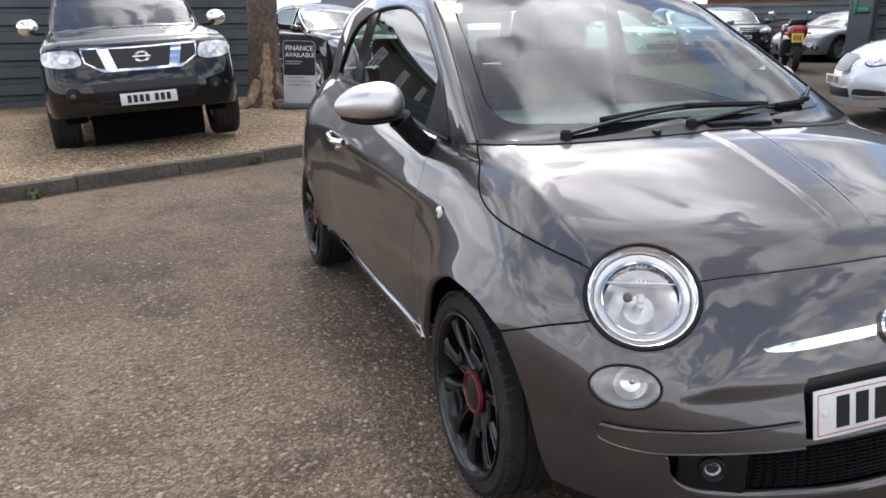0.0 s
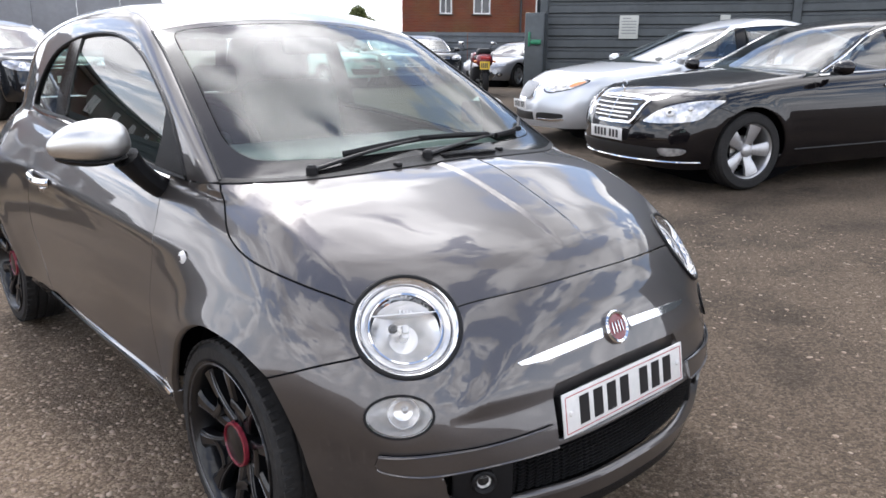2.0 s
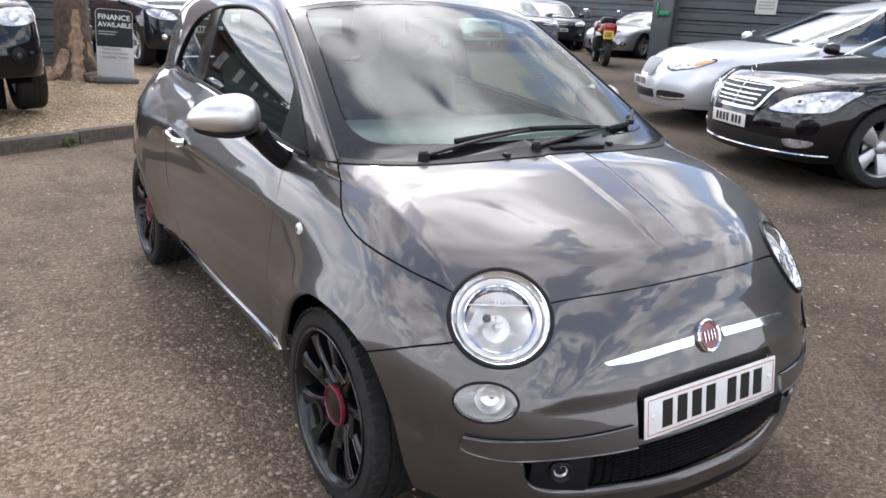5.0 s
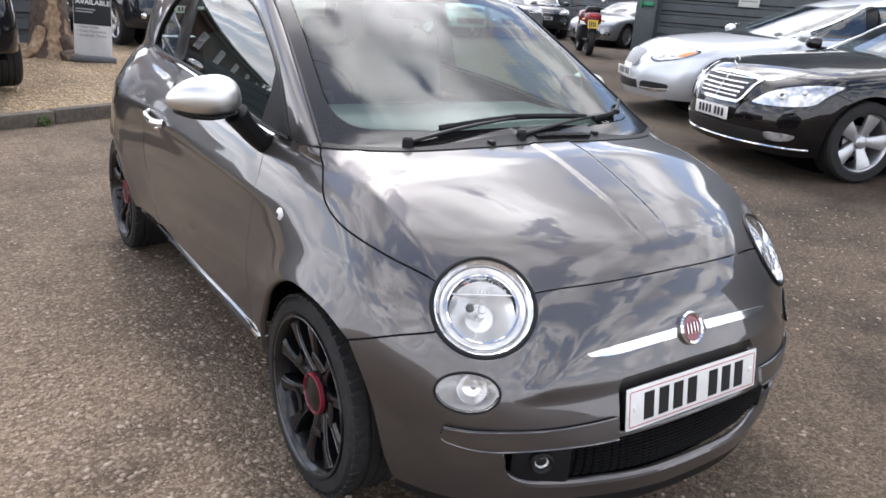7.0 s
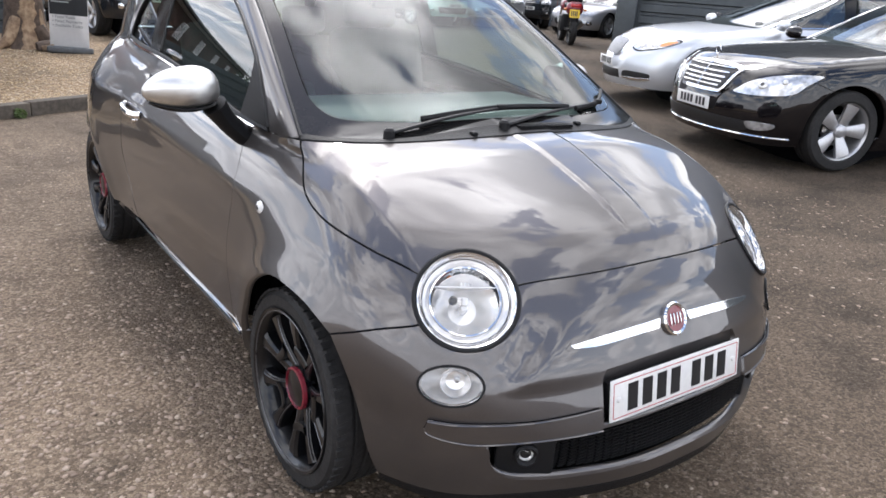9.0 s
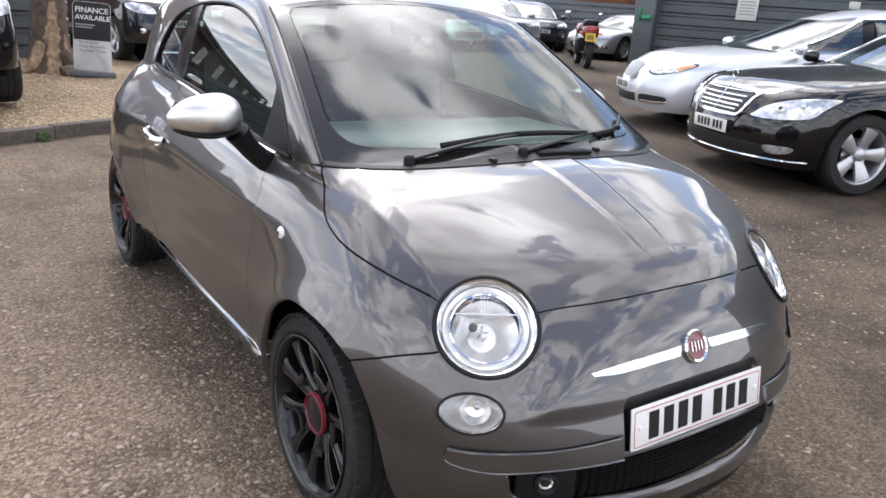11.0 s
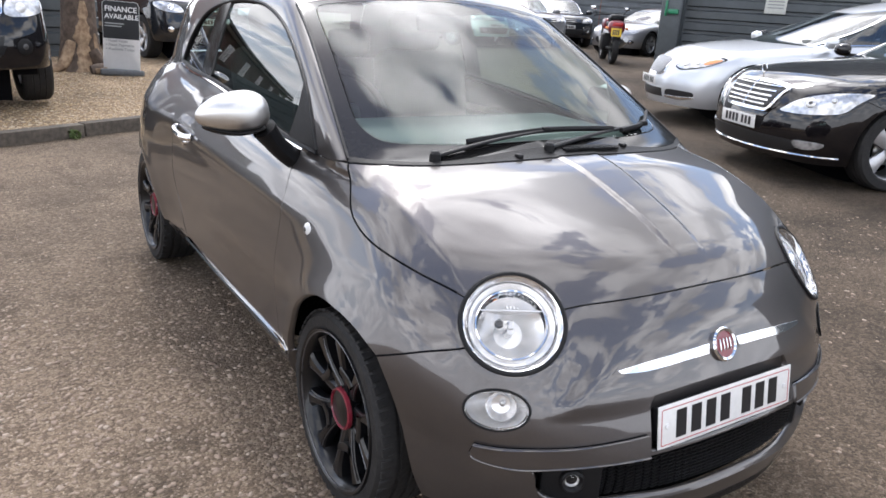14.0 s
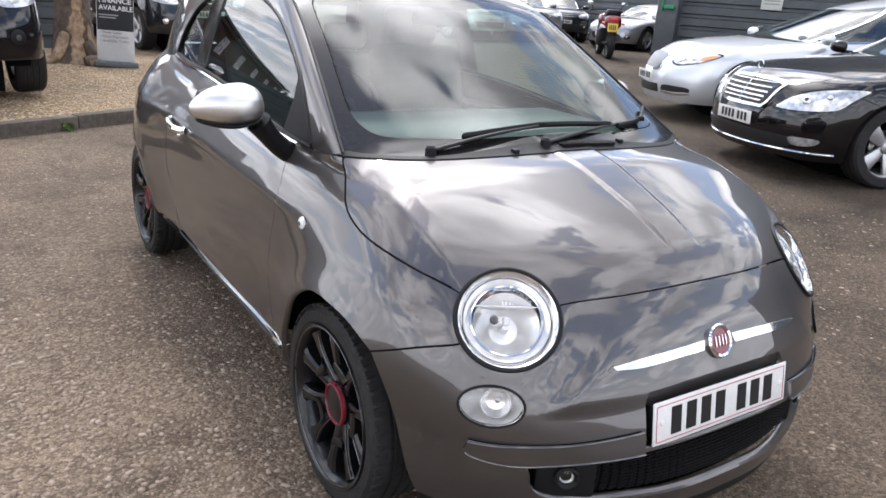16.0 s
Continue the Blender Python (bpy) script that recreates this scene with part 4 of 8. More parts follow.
for s in (1, -1):
    part("window_rubber", tube(trim * (s, 1, 1), 0.0075, 6, True), BLACK_PLASTIC, car)
    belt = snap("cab", np.array([q for q in win_low if q[1] > 0.42]) + (0, 0, -0.010)) * (s, 1, 1)
    part("belt_strip", tube(belt + np.array((-0.004 * s, 0, 0)), 0.0065, 6), CHROME, car, "chrome waist strip")
    sill_line = snap("right", spline([(-0.77, 0.335, 0.322), (-0.77, 0.8, 0.312), (-0.77, 1.2, 0.306), (-0.77, 1.62, 0.312)], 8)) * (s, 1, 1)
    part("sill_strip", tube(sill_line + np.array((-0.003 * s, 0, 0)), 0.0075, 6), CHROME, car, "bright sill strip")
    part("wiper_gutter", tube(spline(screen_edge * (s, 1, 1), 2), 0.0055, 6), BLACK_PLASTIC, car)
panel("sill", "right", join_loop([(-0.77, 0.32, 0.33), (-0.77, 0.6, sill_z), (-0.77, 1.2, sill_z), (-0.77, 1.80, sill_z)], [(-0.77, 1.93, 0.30), (-0.75, 1.90, 0.20), (-0.75, 0.38, 0.20)]), PAINT, car, 0.035, turn=0.03, both=True)

# inner shell that closes the gaps, with wheel wells
th, ph = np.meshgrid(np.linspace(-math.pi, math.pi, 97), np.linspace(-0.42, 0.62, 28))
shell = on_body("cab", th, ph)
shell = shell - slope(shell) * np.where(shell[..., 1:2] < 0.15, 0.12, 0.035)
for yw in (0.0, 2.30):
    near = np.hypot(shell[..., 1] - yw, shell[..., 2] - 0.29) < 0.38
    shell[..., 0] = np.where(near, np.clip(shell[..., 0], -0.56, 0.56), shell[..., 0])
shell[..., 2] = np.minimum(shell[..., 2], 0.90)
nr, nc = th.shape
mesh_part("inner_shell", shell.reshape(-1, 3), [(i * nc + j, i * nc + j + 1, (i + 1) * nc + j + 1, (i + 1) * nc + j) for i in range(nr - 1) for j in range(nc - 1)], SHUT_BLACK, car)
part("underbody", box(1.10, 3.1, 0.04, (0, 1.05, 0.22), 0.01), SHUT_BLACK, car)
for s in (-1, 1):
    for yw in (0.0, 2.30):
        part("arch_liner", arch_shell(0.331, -0.13, 0.06, -0.07), SHUT_BLACK, car, m=Matrix.Translation((s * 0.66, yw, 0.30)) @ Matrix.Rotation(0 if s > 0 else math.pi, 4, "Z"))
        wheel(car, (s * 0.697, yw, 0.290), s, radius=0.288, width=0.185, rim=0.229, ring=RED)

# cowl, washer jets, vent and wipers
cowl_back = np.array([(x, y + 0.024 + 0.040 * float(ramp(x, -0.50, -0.12)), z) for x, y, z in cowl])


def cowl_y(x):
    """How far back the rear edge of the bonnet lies at a place across the car."""
    return float(np.interp(-abs(x), cowl[:, 0], cowl[:, 1]))


panel("cowl", "top", join_loop(cowl[:-1], flip_x(cowl)[::-1], flip_x(cowl_back)[:-1], cowl_back[::-1]), BLACK_PLASTIC, car, 0.02, gap=0.002, turn=0.01, proud=0.003)
for s, x in ((1, -0.21), (1, 0.24)):
    c = snap("top", [(x, 0.0 if x < 0 else 0.03, 0)])[0]
    part("washer_jet", box(0.020, 0.024, 0.014, (c[0], c[1], c[2] + 0.006), 0.005), BLACK_PLASTIC, car)
bm = bmesh.new()
for k in range(20):
    x = -0.03 + 0.0115 * k
    c = snap("top", [(x, cowl_y(x) + 0.036, 0)])[0]
    box(0.0045, 0.034, 0.008, (c[0], c[1], c[2] + 0.006), bm=bm)
    for row in (-0.012, 0.0, 0.012):
        box(0.012, 0.003, 0.007, (c[0], c[1] + row, c[2] + 0.005), bm=bm)
part("vent", bm, BLACK_PLASTIC, car)


def wiper(base, joint, tip_a, tip_b):
    w = new("wiper")
    w.parent = car
    pts = [np.array(snap("top", [(q[0], q[1], 0)])[0]) + (0, -0.010, q[2]) for q in (base, joint)]
    mid_pt = (pts[0] + pts[1]) / 2 + (0, -0.005, 0.008)
    arm = spline([pts[0], mid_pt, pts[1]], 8)
    part("arm", tube(arm, [0.0115 - 0.005 * i / (len(arm) - 1) for i in range(len(arm))], 8, flatness=0.6), BLACK_PLASTIC, w)
    part("pivot_cap", lathe([(0.0, 0.016), (0.010, 0.014), (0.016, 0.007), (0.017, -0.012)], 20, "z"), BLACK_PLASTIC, w, m=Matrix.Translation(pts[0]))
    blade = spline([np.array(snap("top", [(q[0], q[1], 0)])[0]) + (0, -0.006, 0.012) for q in (tip_a, joint, tip_b)], 10)
    part("blade", tube(blade, 0.0065, 6, flatness=1.5), BLACK_PLASTIC, w)
    part("blade_clip", box(0.036, 0.016, 0.018, tuple(pts[1] + (0, 0.0, 0.002)), 0.005), BLACK_PLASTIC, w)
    return w


wiper((-0.455, 0.080, 0.006), (-0.040, 0.098, 0.012), (-0.335, 0.098), (0.265, 0.112))
wiper((-0.08, 0.030, 0.006), (0.470, 0.175, 0.012), (0.30, 0.108), (0.585, 0.270))

# door mirrors, handles, repeaters
for s in (-1, 1):
    mir = new("door_mirror")
    mir.parent = car
    bm = bmesh.new()
    bmesh.ops.create_uvsphere(bm, u_segments=40, v_segments=24, radius=1)
    for v in bm.verts:
        x, y, z = v.co
        taper = 1.0 - 0.42 * max(-x, 0) ** 1.6
        yy = y * (0.085 if y < 0 else 0.03)
        soft = lambda q, e: abs(q) ** e * (1 if q > 0 else -1)  # noqa: E731
        v.co = (soft(x, 0.82 if x < 0 else 0.62) * 0.110, yy * taper + 0.018 * abs(x), soft(z, 0.72) * (0.064 if z > 0 else 0.052) * taper - 0.008 * x)
    shell_ob = part("mirror_shell", bm, SATIN_SILVER, mir, "satin silver mirror cap", sharp=60, m=(Matrix.Translation((-0.905, 0.458, 1.050)) @ Matrix.Rotation(radians(-8), 4, "Y") @ Matrix.Rotation(radians(12), 4, "Z")))
    foot = part("mirror_foot", tube(spline([(-0.705, 0.480, 0.895), (-0.770, 0.468, 0.950), (-0.815, 0.460, 1.005)], 6), [0.036, 0.039, 0.040, 0.040, 0.040, 0.039, 0.039, 0.039, 0.040, 0.042, 0.044, 0.046, 0.048], 12, flatness=0.8), BLACK_PLASTIC, mir)
    bm = bmesh.new()
    bmesh.ops.create_uvsphere(bm, u_segments=40, v_segments=12, radius=1)
    for v in bm.verts:
        x, y, z = v.co
        taper = 1.0 - 0.42 * max(-x, 0) ** 1.6
        v.co = (soft(x, 0.82) * 0.098, y * (0.070 if y < 0 else 0.03) * taper + 0.018 * abs(x), -0.048 * taper + 0.012 * z - 0.008 * x)
    lip_ob = part("mirror_lip", bm, BLACK_PLASTIC, mir, sharp=60, m=(Matrix.Translation((-0.905, 0.458, 1.050)) @ Matrix.Rotation(radians(-8), 4, "Y") @ Matrix.Rotation(radians(12), 4, "Z")))
    rim_ob = part("mirror_rim", box(0.17, 0.02, 0.10, (-0.900, 0.492, 1.046), 0.03), BLACK_PLASTIC, mir)
    if s > 0:
        for o in (shell_ob, foot, rim_ob, lip_ob):
            o.data.transform(Matrix.Translation((0.735, 0.50, 0)) @ Matrix.Rotation(radians(86), 4, 'Z') @ Matrix.Translation((-0.775, -0.47, 0)) @ Matrix.Diagonal((-1, 1, 1, 1)))
            o.data.flip_normals()
    hd = new("door_handle")
    hd.parent = car
    line = snap("right", spline([(-0.79, 1.62, 0.816), (-0.79, 1.55, 0.812), (-0.79, 1.46, 0.806), (-0.79, 1.40, 0.806)], 5)) * (-s, 1, 1)
    bow = [0.002 + 0.03 * math.sin(math.pi * i / (len(line) - 1)) ** 0.6 for i in range(len(line))]
    part("grip", tube([q + np.array((s * b, 0, 0)) for q, b in zip(line, bow)], 0.012, 8, flatness=1.2), CHROME, hd, "chrome door handle")
    lk = snap("right", [(-0.79, 1.50, 0.772)])[0] * (-s, 1, 1)
    part("lock", lathe([(0.0, 0.012), (0.012, 0.011), (0.016, 0.0)], 20), CHROME, hd, m=Matrix.Translation(lk) @ Matrix.Rotation(0 if s > 0 else math.pi, 4, "Z"))
    rp = snap("right", [(-0.79, 0.212, 0.760)])[0] * (-s, 1, 1)
    part("repeater_lens", lathe([(0.0, 0.0125), (0.005, 0.012), (0.0075, 0.0095), (0.0075, 0.004)], 16), PLATE_BACK, car, "dark middle of the repeater", m=Matrix.Translation(rp) @ Matrix.Rotation(0 if s > 0 else math.pi, 4, "Z"))
    part("side_repeater", lathe([(0.0, 0.010), (0.010, 0.009), (0.017, 0.004), (0.019, -0.002)], 24), WHITE_PLATE, car, "small round white repeater lamp", m=Matrix.Translation(rp) @ Matrix.Rotation(0 if s > 0 else math.pi, 4, "Z"))

# roof lining
liner = snap("top", spline([(-0.50, 0.95, 0), (0, 0.90, 0), (0.50, 0.95, 0), (0.49, 1.6, 0), (0.46, 2.30, 0), (0, 2.40, 0), (-0.46, 2.30, 0), (-0.49, 1.6, 0)], 5, True))
panel("roof_lining", "top", liner, LINING, car, 0.06, turn=0.0, proud=-0.03)

# cabin: dashboard, seats, steering wheel, mirror
part("cabin_floor", box(1.1, 1.9, 0.03, (0, 1.25, 0.36), 0.01), SHUT_BLACK, car)
part("dashboard", box(1.22, 0.54, 0.30, (0, 0.56, 0.83), 0.09, 4), DASH, car)
for s in (-1, 1):
    seat = new("front_seat")
    seat.parent = car
    part("cushion", box(0.50, 0.50, 0.16, (s * 0.34, 1.15, 0.56), 0.06, 4), SEAT, seat)
    part("backrest", box(0.48, 0.14, 0.60, (0, 0, 0.30), 0.06, 4), SEAT, seat, m=pose(s * 0.34, 1.38, 0.58, -14))
    part("headrest", box(0.27, 0.09, 0.17, (0, 0, 0), 0.04, 4), SEAT, seat, m=pose(s * 0.34, 1.58, 1.25, -10))
part("rear_bench", box(1.14, 0.16, 0.55, (0, 0, 0), 0.06, 4), SEAT, car, m=pose(0, 2.12, 0.80, -14))
for s in (-1, 1):
    part("rear_headrest", box(0.24, 0.08, 0.14, (0, 0, 0), 0.035, 4), SEAT, car, m=pose(s * 0.30, 2.22, 1.15, -10))
ring = [(0.185 * math.cos(a), 0, 0.185 * math.sin(a)) for a in np.linspace(0, 2 * math.pi, 32, endpoint=False)]
part("steering_wheel", tube(ring, 0.014, 8, True), BLACK_PLASTIC, car, m=pose(-0.34, 0.92, 0.95, -25))
part("steering_hub", box(0.16, 0.05, 0.12, (0, 0, 0), 0.03, 3), BLACK_PLASTIC, car, m=pose(-0.34, 0.925, 0.95, -25))
part("rear_view_mirror", box(0.21, 0.03, 0.06, (0, 0, 0), 0.014, 3), BLACK_PLASTIC, car, m=pose(0.0, 0.80, 1.315, -12))


# ---- ground, kerb, gravel ----
def stony(name, dark, light, pale, scale, bump, patch=0.35, x_tones=None):
    """Loose and bound stones: cells of many tones with relief, over broad stains."""
    m = bpy.data.materials.new(name)
    m.use_nodes = True
    n, l = m.node_tree.nodes, m.node_tree.links
    p = n["Principled BSDF"]
    p.inputs["Roughness"].default_value = 0.92
    p.inputs["Specular IOR Level"].default_value = 0.25
    tc = n.new("ShaderNodeTexCoord")
    warp = n.new("ShaderNodeTexNoise"); warp.inputs["Scale"].default_value = scale * 0.5
    l.new(tc.outputs["Object"], warp.inputs["Vector"])
    add = n.new("ShaderNodeVectorMath"); add.operation = "MULTIPLY_ADD"
    add.inputs[1].default_value = (0.6 / scale,) * 3
    l.new(warp.outputs["Color"], add.inputs[0]); l.new(tc.outputs["Object"], add.inputs[2])
    cells = n.new("ShaderNodeTexVoronoi"); cells.inputs["Scale"].default_value = scale
    l.new(add.outputs[0], cells.inputs["Vector"])
    cells2 = n.new("ShaderNodeTexVoronoi"); cells2.inputs["Scale"].default_value = scale * 2.7
    l.new(add.outputs[0], cells2.inputs["Vector"])
    sep = n.new("ShaderNodeSeparateColor"); l.new(cells.outputs["Color"], sep.inputs[0])
    sep2 = n.new("ShaderNodeSeparateColor"); l.new(cells2.outputs["Color"], sep2.inputs[0])
    mixv = n.new("ShaderNodeMath"); mixv.operation = "MULTIPLY_ADD"; mixv.inputs[1].default_value = 0.55
    l.new(sep.outputs[0], mixv.inputs[0])
    half = n.new("ShaderNodeMath"); half.operation = "MULTIPLY"; half.inputs[1].default_value = 0.45
    l.new(sep2.outputs[0], half.inputs[0]); l.new(half.outputs[0], mixv.inputs[2])
    ramp_n = n.new("ShaderNodeValToRGB")
    e = ramp_n.color_ramp.elements
    e[0].color, e[1].color = (*dark, 1), (*pale, 1)
    mid = e.new(0.6); mid.color = (*light, 1)
    e[0].position = 0.15
    l.new(mixv.outputs[0], ramp_n.inputs["Fac"])
    big = n.new("ShaderNodeTexNoise"); big.inputs["Scale"].default_value, big.inputs["Detail"].default_value, big.inputs["Roughness"].default_value = 0.55, 7, 0.6
    l.new(tc.outputs["Object"], big.inputs["Vector"])
    mr = n.new("ShaderNodeMapRange")
    mr.inputs[1].default_value, mr.inputs[2].default_value, mr.inputs[3].default_value, mr.inputs[4].default_value = 0.36, 0.62, 1 - patch, 1.08
    l.new(big.outputs["Fac"], mr.inputs[0])
    mul = n.new("ShaderNodeMix"); mul.data_type, mul.blend_type = "RGBA", "MULTIPLY"; mul.inputs["Factor"].default_value = 1
    l.new(ramp_n.outputs["Color"], mul.inputs[6]); l.new(mr.outputs[0], mul.inputs[7])
    # smaller worn and oily blotches with soft, broken edges
    blot = n.new("ShaderNodeTexNoise"); blot.inputs["Scale"].default_value, blot.inputs["Detail"].default_value, blot.inputs["Roughness"].default_value = 2.3, 6, 0.68
    l.new(tc.outputs["Object"], blot.inputs["Vector"])
    mb = n.new("ShaderNodeMapRange")
    mb.inputs[1].default_value, mb.inputs[2].default_value, mb.inputs[3].default_value, mb.inputs[4].default_value = 0.36, 0.50, 1 - patch * 0.75, 1.06
    l.new(blot.outputs["Fac"], mb.inputs[0])
    mul2 = n.new("ShaderNodeMix"); mul2.data_type, mul2.blend_type = "RGBA", "MULTIPLY"; mul2.inputs["Factor"].default_value = 1
    l.new(mul.outputs[2], mul2.inputs[6]); l.new(mb.outputs[0], mul2.inputs[7])
    last = mul2.outputs[2]
    if x_tones:
        # the tone changes across x, paler on one side and darker on the other
        wide = n.new("ShaderNodeSeparateXYZ"); l.new(tc.outputs["Object"], wide.inputs[0])
        ragged = n.new("ShaderNodeMath"); ragged.operation = "MULTIPLY_ADD"; ragged.inputs[1].default_value = 2.4
        l.new(blot.outputs["Fac"], ragged.inputs[0]); l.new(wide.outputs["X"], ragged.inputs[2])
        md = n.new("ShaderNodeMapRange"); md.interpolation_type = "SMOOTHSTEP"
        md.inputs[1].default_value, md.inputs[2].default_value, md.inputs[3].default_value, md.inputs[4].default_value = 0.2, 2.6, x_tones[0], x_tones[1]
        l.new(ragged.outputs[0], md.inputs[0])
        mul3 = n.new("ShaderNodeMix"); mul3.data_type, mul3.blend_type = "RGBA", "MULTIPLY"; mul3.inputs["Factor"].default_value = 1
        l.new(last, mul3.inputs[6]); l.new(md.outputs[0], mul3.inputs[7])
        last = mul3.outputs[2]
    l.new(last, p.inputs["Base Color"])
    b = n.new("ShaderNodeBump"); b.inputs["Strength"].default_value, b.inputs["Distance"].default_value = bump, 0.006
    hgt = n.new("ShaderNodeMath"); hgt.operation = "SUBTRACT"
    l.new(mixv.outputs[0], hgt.inputs[0]); l.new(cells.outputs["Distance"], hgt.inputs[1])
    l.new(hgt.outputs[0], b.inputs["Height"]); l.new(b.outputs[0], p.inputs["Normal"])
    return m


def island_stone(name, tones):
    """Loose stones whose tone differs from stone to stone."""
    m = bpy.data.materials.new(name)
    m.use_nodes = True
    n, l = m.node_tree.nodes, m.node_tree.links
    p = n["Principled BSDF"]
    p.inputs["Roughness"].default_value = 0.9
    g = n.new("ShaderNodeNewGeometry")
    r = n.new("ShaderNodeValToRGB")
    r.color_ramp.elements[0].color, r.color_ramp.elements[1].color = (*tones[0], 1), (*tones[-1], 1)
    for k, t in enumerate(tones[1:-1], 1):
        r.color_ramp.elements.new(k / (len(tones) - 1)).color = (*t, 1)
    l.new(g.outputs["Random Per Island"], r.inputs["Fac"])
    l.new(r.outputs["Color"], p.inputs["Base Color"])
    return m


TARMAC = stony("worn gravelly tarmac", (0.080, 0.059, 0.042), (0.166, 0.123, 0.086), (0.31, 0.250, 0.188), 88, 0.7, 0.42, (1.02, 0.55))
GRAVEL = stony("tan gravel", (0.11, 0.075, 0.045), (0.26, 0.185, 0.115), (0.46, 0.37, 0.26), 42, 0.9, 0.3)
CONCRETE = material("kerb concrete", (0.085, 0.070, 0.055), rough=0.9, second=(0.135, 0.112, 0.088), scale=25, stain=0.45, stain_scale=3, bump=0.01)
CLAD = material("dark grey cladding", (0.080, 0.092, 0.100), rough=0.45, grain=0.15, scale=9, stain=0.25, stain_scale=1.5, metal=0.2)
LIGHT_CLAD = material("pale grey cladding", (0.30, 0.31, 0.33), rough=0.5, grain=0.1, scale=6, stain=0.15, stain_scale=1)
SHEET = material("galvanised sheet", (0.20, 0.22, 0.24), rough=0.5, metal=0.3, grain=0.15, scale=6, stain=0.2, stain_scale=1)


def yard_height(x):
    """The yard climbs gently to one side."""
    return float(min(0.03 * max(x - 1.2, 0.0), 0.35))


me = bpy.data.meshes.new("ground")
gs = np.concatenate([[-900, -200, -60, -20], np.arange(-10, 21, 1.0), [30, 60, 200, 900]])
gx, gy = np.meshgrid(gs, gs)
verts = [(float(x), float(y), yard_height(x)) for x, y in zip(gx.ravel(), gy.ravel())]
k = len(gs)
me.from_pydata(verts, [], [(i * k + j, i * k + j + 1, (i + 1) * k + j + 1, (i + 1) * k + j) for i in range(k - 1) for j in range(k - 1)])
me.materials.append(TARMAC)
tagged(new("ground", me), "worn brown-grey tarmac with loose gravel", "ground", kind="structure")
KERB = math.atan2(1.27, 2.6)


def along(d, off, z=0.0):
    """A place d metres along the kerb from (-2.78, 4.82) and off metres behind its face."""
    c, s = math.cos(KERB), math.sin(KERB)
    return (-2.78 + d * c - off * s, 4.82 + d * s + off * c, z)


def kerb_pose(d, off, z=0.0):
    return pose(*along(d, off, z), 0, 0, math.degrees(KERB))


def bed_height(d, off):
    return 0.105 + 0.05 * min(off / 3.0, 1.0) + 0.012 * noise.noise(Vector((d * 0.9, off * 0.9, 0)))


bm = bmesh.new()
grid = [[bm.verts.new(Vector(along(-14 + 0.5 * i, 0.10 + 0.4 * j)) + Vector((0, 0, bed_height(-14 + 0.5 * i, 0.1 + 0.4 * j)))) for j in range(28)] for i in range(64)]
for i in range(63):
    for j in range(27):
        bm.faces.new((grid[i][j], grid[i + 1][j], grid[i + 1][j + 1], grid[i][j + 1]))
tagged(part("gravel_bed", bm, GRAVEL), "bed of tan gravel behind the kerb", "gravel", kind="structure")
kerb = thing("kerb", "worn grey concrete kerb stones beside the tarmac", "kerb", kind="structure")
stone_me = None
for i in range(34):
    d = -14.5 + 0.915 * i
    if stone_me is None:
        ob = part("kerb_stone", box(0.908, 0.125, 0.24, (0, 0.0625, 0.0), 0.014, 2), CONCRETE, kerb)
        stone_me = ob.data
    else:
        ob = new("kerb_stone", stone_me)
        ob.parent = kerb
    ob.matrix_local = kerb_pose(d, 0, 0.003 * ((i * 7) % 5 - 2)) @ pose(0, 0.002 * ((i * 5) % 3), 0)


def scatter(name, label, count, place, size, mat, seed, category):
    """Many loose stones in one mesh."""
    rng = np.random.default_rng(seed)
    ico = bmesh.new()
    bmesh.ops.create_icosphere(ico, subdivisions=1, radius=1)
    bv = np.array([v.co[:] for v in ico.verts])
    bf = np.array([[v.index for v in f.verts] for f in ico.faces])
    ico.free()
    vs, fs = [], []
    for i in range(count):
        x, y, z = place(rng)
        s = size[0] + (size[1] - size[0]) * rng.random() ** 2.5
        sc = s * np.array([1 + 0.5 * rng.random(), 0.7 + 0.4 * rng.random(), 0.22 + 0.22 * rng.random()])
        a = rng.random() * math.tau
        v = bv * (1 + 0.25 * (rng.random((len(bv), 1)) - 0.5)) * sc
        c, s_ = math.cos(a), math.sin(a)
        v = np.stack([v[:, 0] * c - v[:, 1] * s_ + x, v[:, 0] * s_ + v[:, 1] * c + y, v[:, 2] + z + sc[2] * 0.2], 1)
        fs.append(bf + i * len(bv))
        vs.append(v)
    m_ = bpy.data.meshes.new(name)
    m_.from_pydata(np.concatenate(vs).tolist(), [], np.concatenate(fs).tolist())
    m_.materials.append(mat)
    m_.shade_smooth()
    return tagged(new(name, m_), label, category, kind="stuff")


CHIPS = island_stone("loose chippings", [(0.15, 0.107, 0.079), (0.25, 0.188, 0.142), (0.31, 0.240, 0.185), (0.20, 0.147, 0.109), (0.38, 0.310, 0.247)])
PEBBLE = island_stone("tan pebbles", [(0.15, 0.100, 0.056), (0.36, 0.255, 0.145), (0.50, 0.385, 0.235), (0.27, 0.175, 0.09), (0.60, 0.50, 0.37), (0.21, 0.145, 0.085)])


def yard(rng):
    r = rng.random()
    if r < 0.55:
        return -1.7 + rng.normal() * 0.75, 0.2 + rng.normal() * 1.1, 0.0
    x = -3.5 + 7.5 * rng.random()
    return x, -1.4 + 6.2 * rng.random(), yard_height(x)


def bedspot(rng):
    d, off = -2.5 + 8.5 * rng.random(), 0.16 + 5.0 * rng.random() ** 1.4
    return (*along(d, off)[:2], bed_height(d, off))


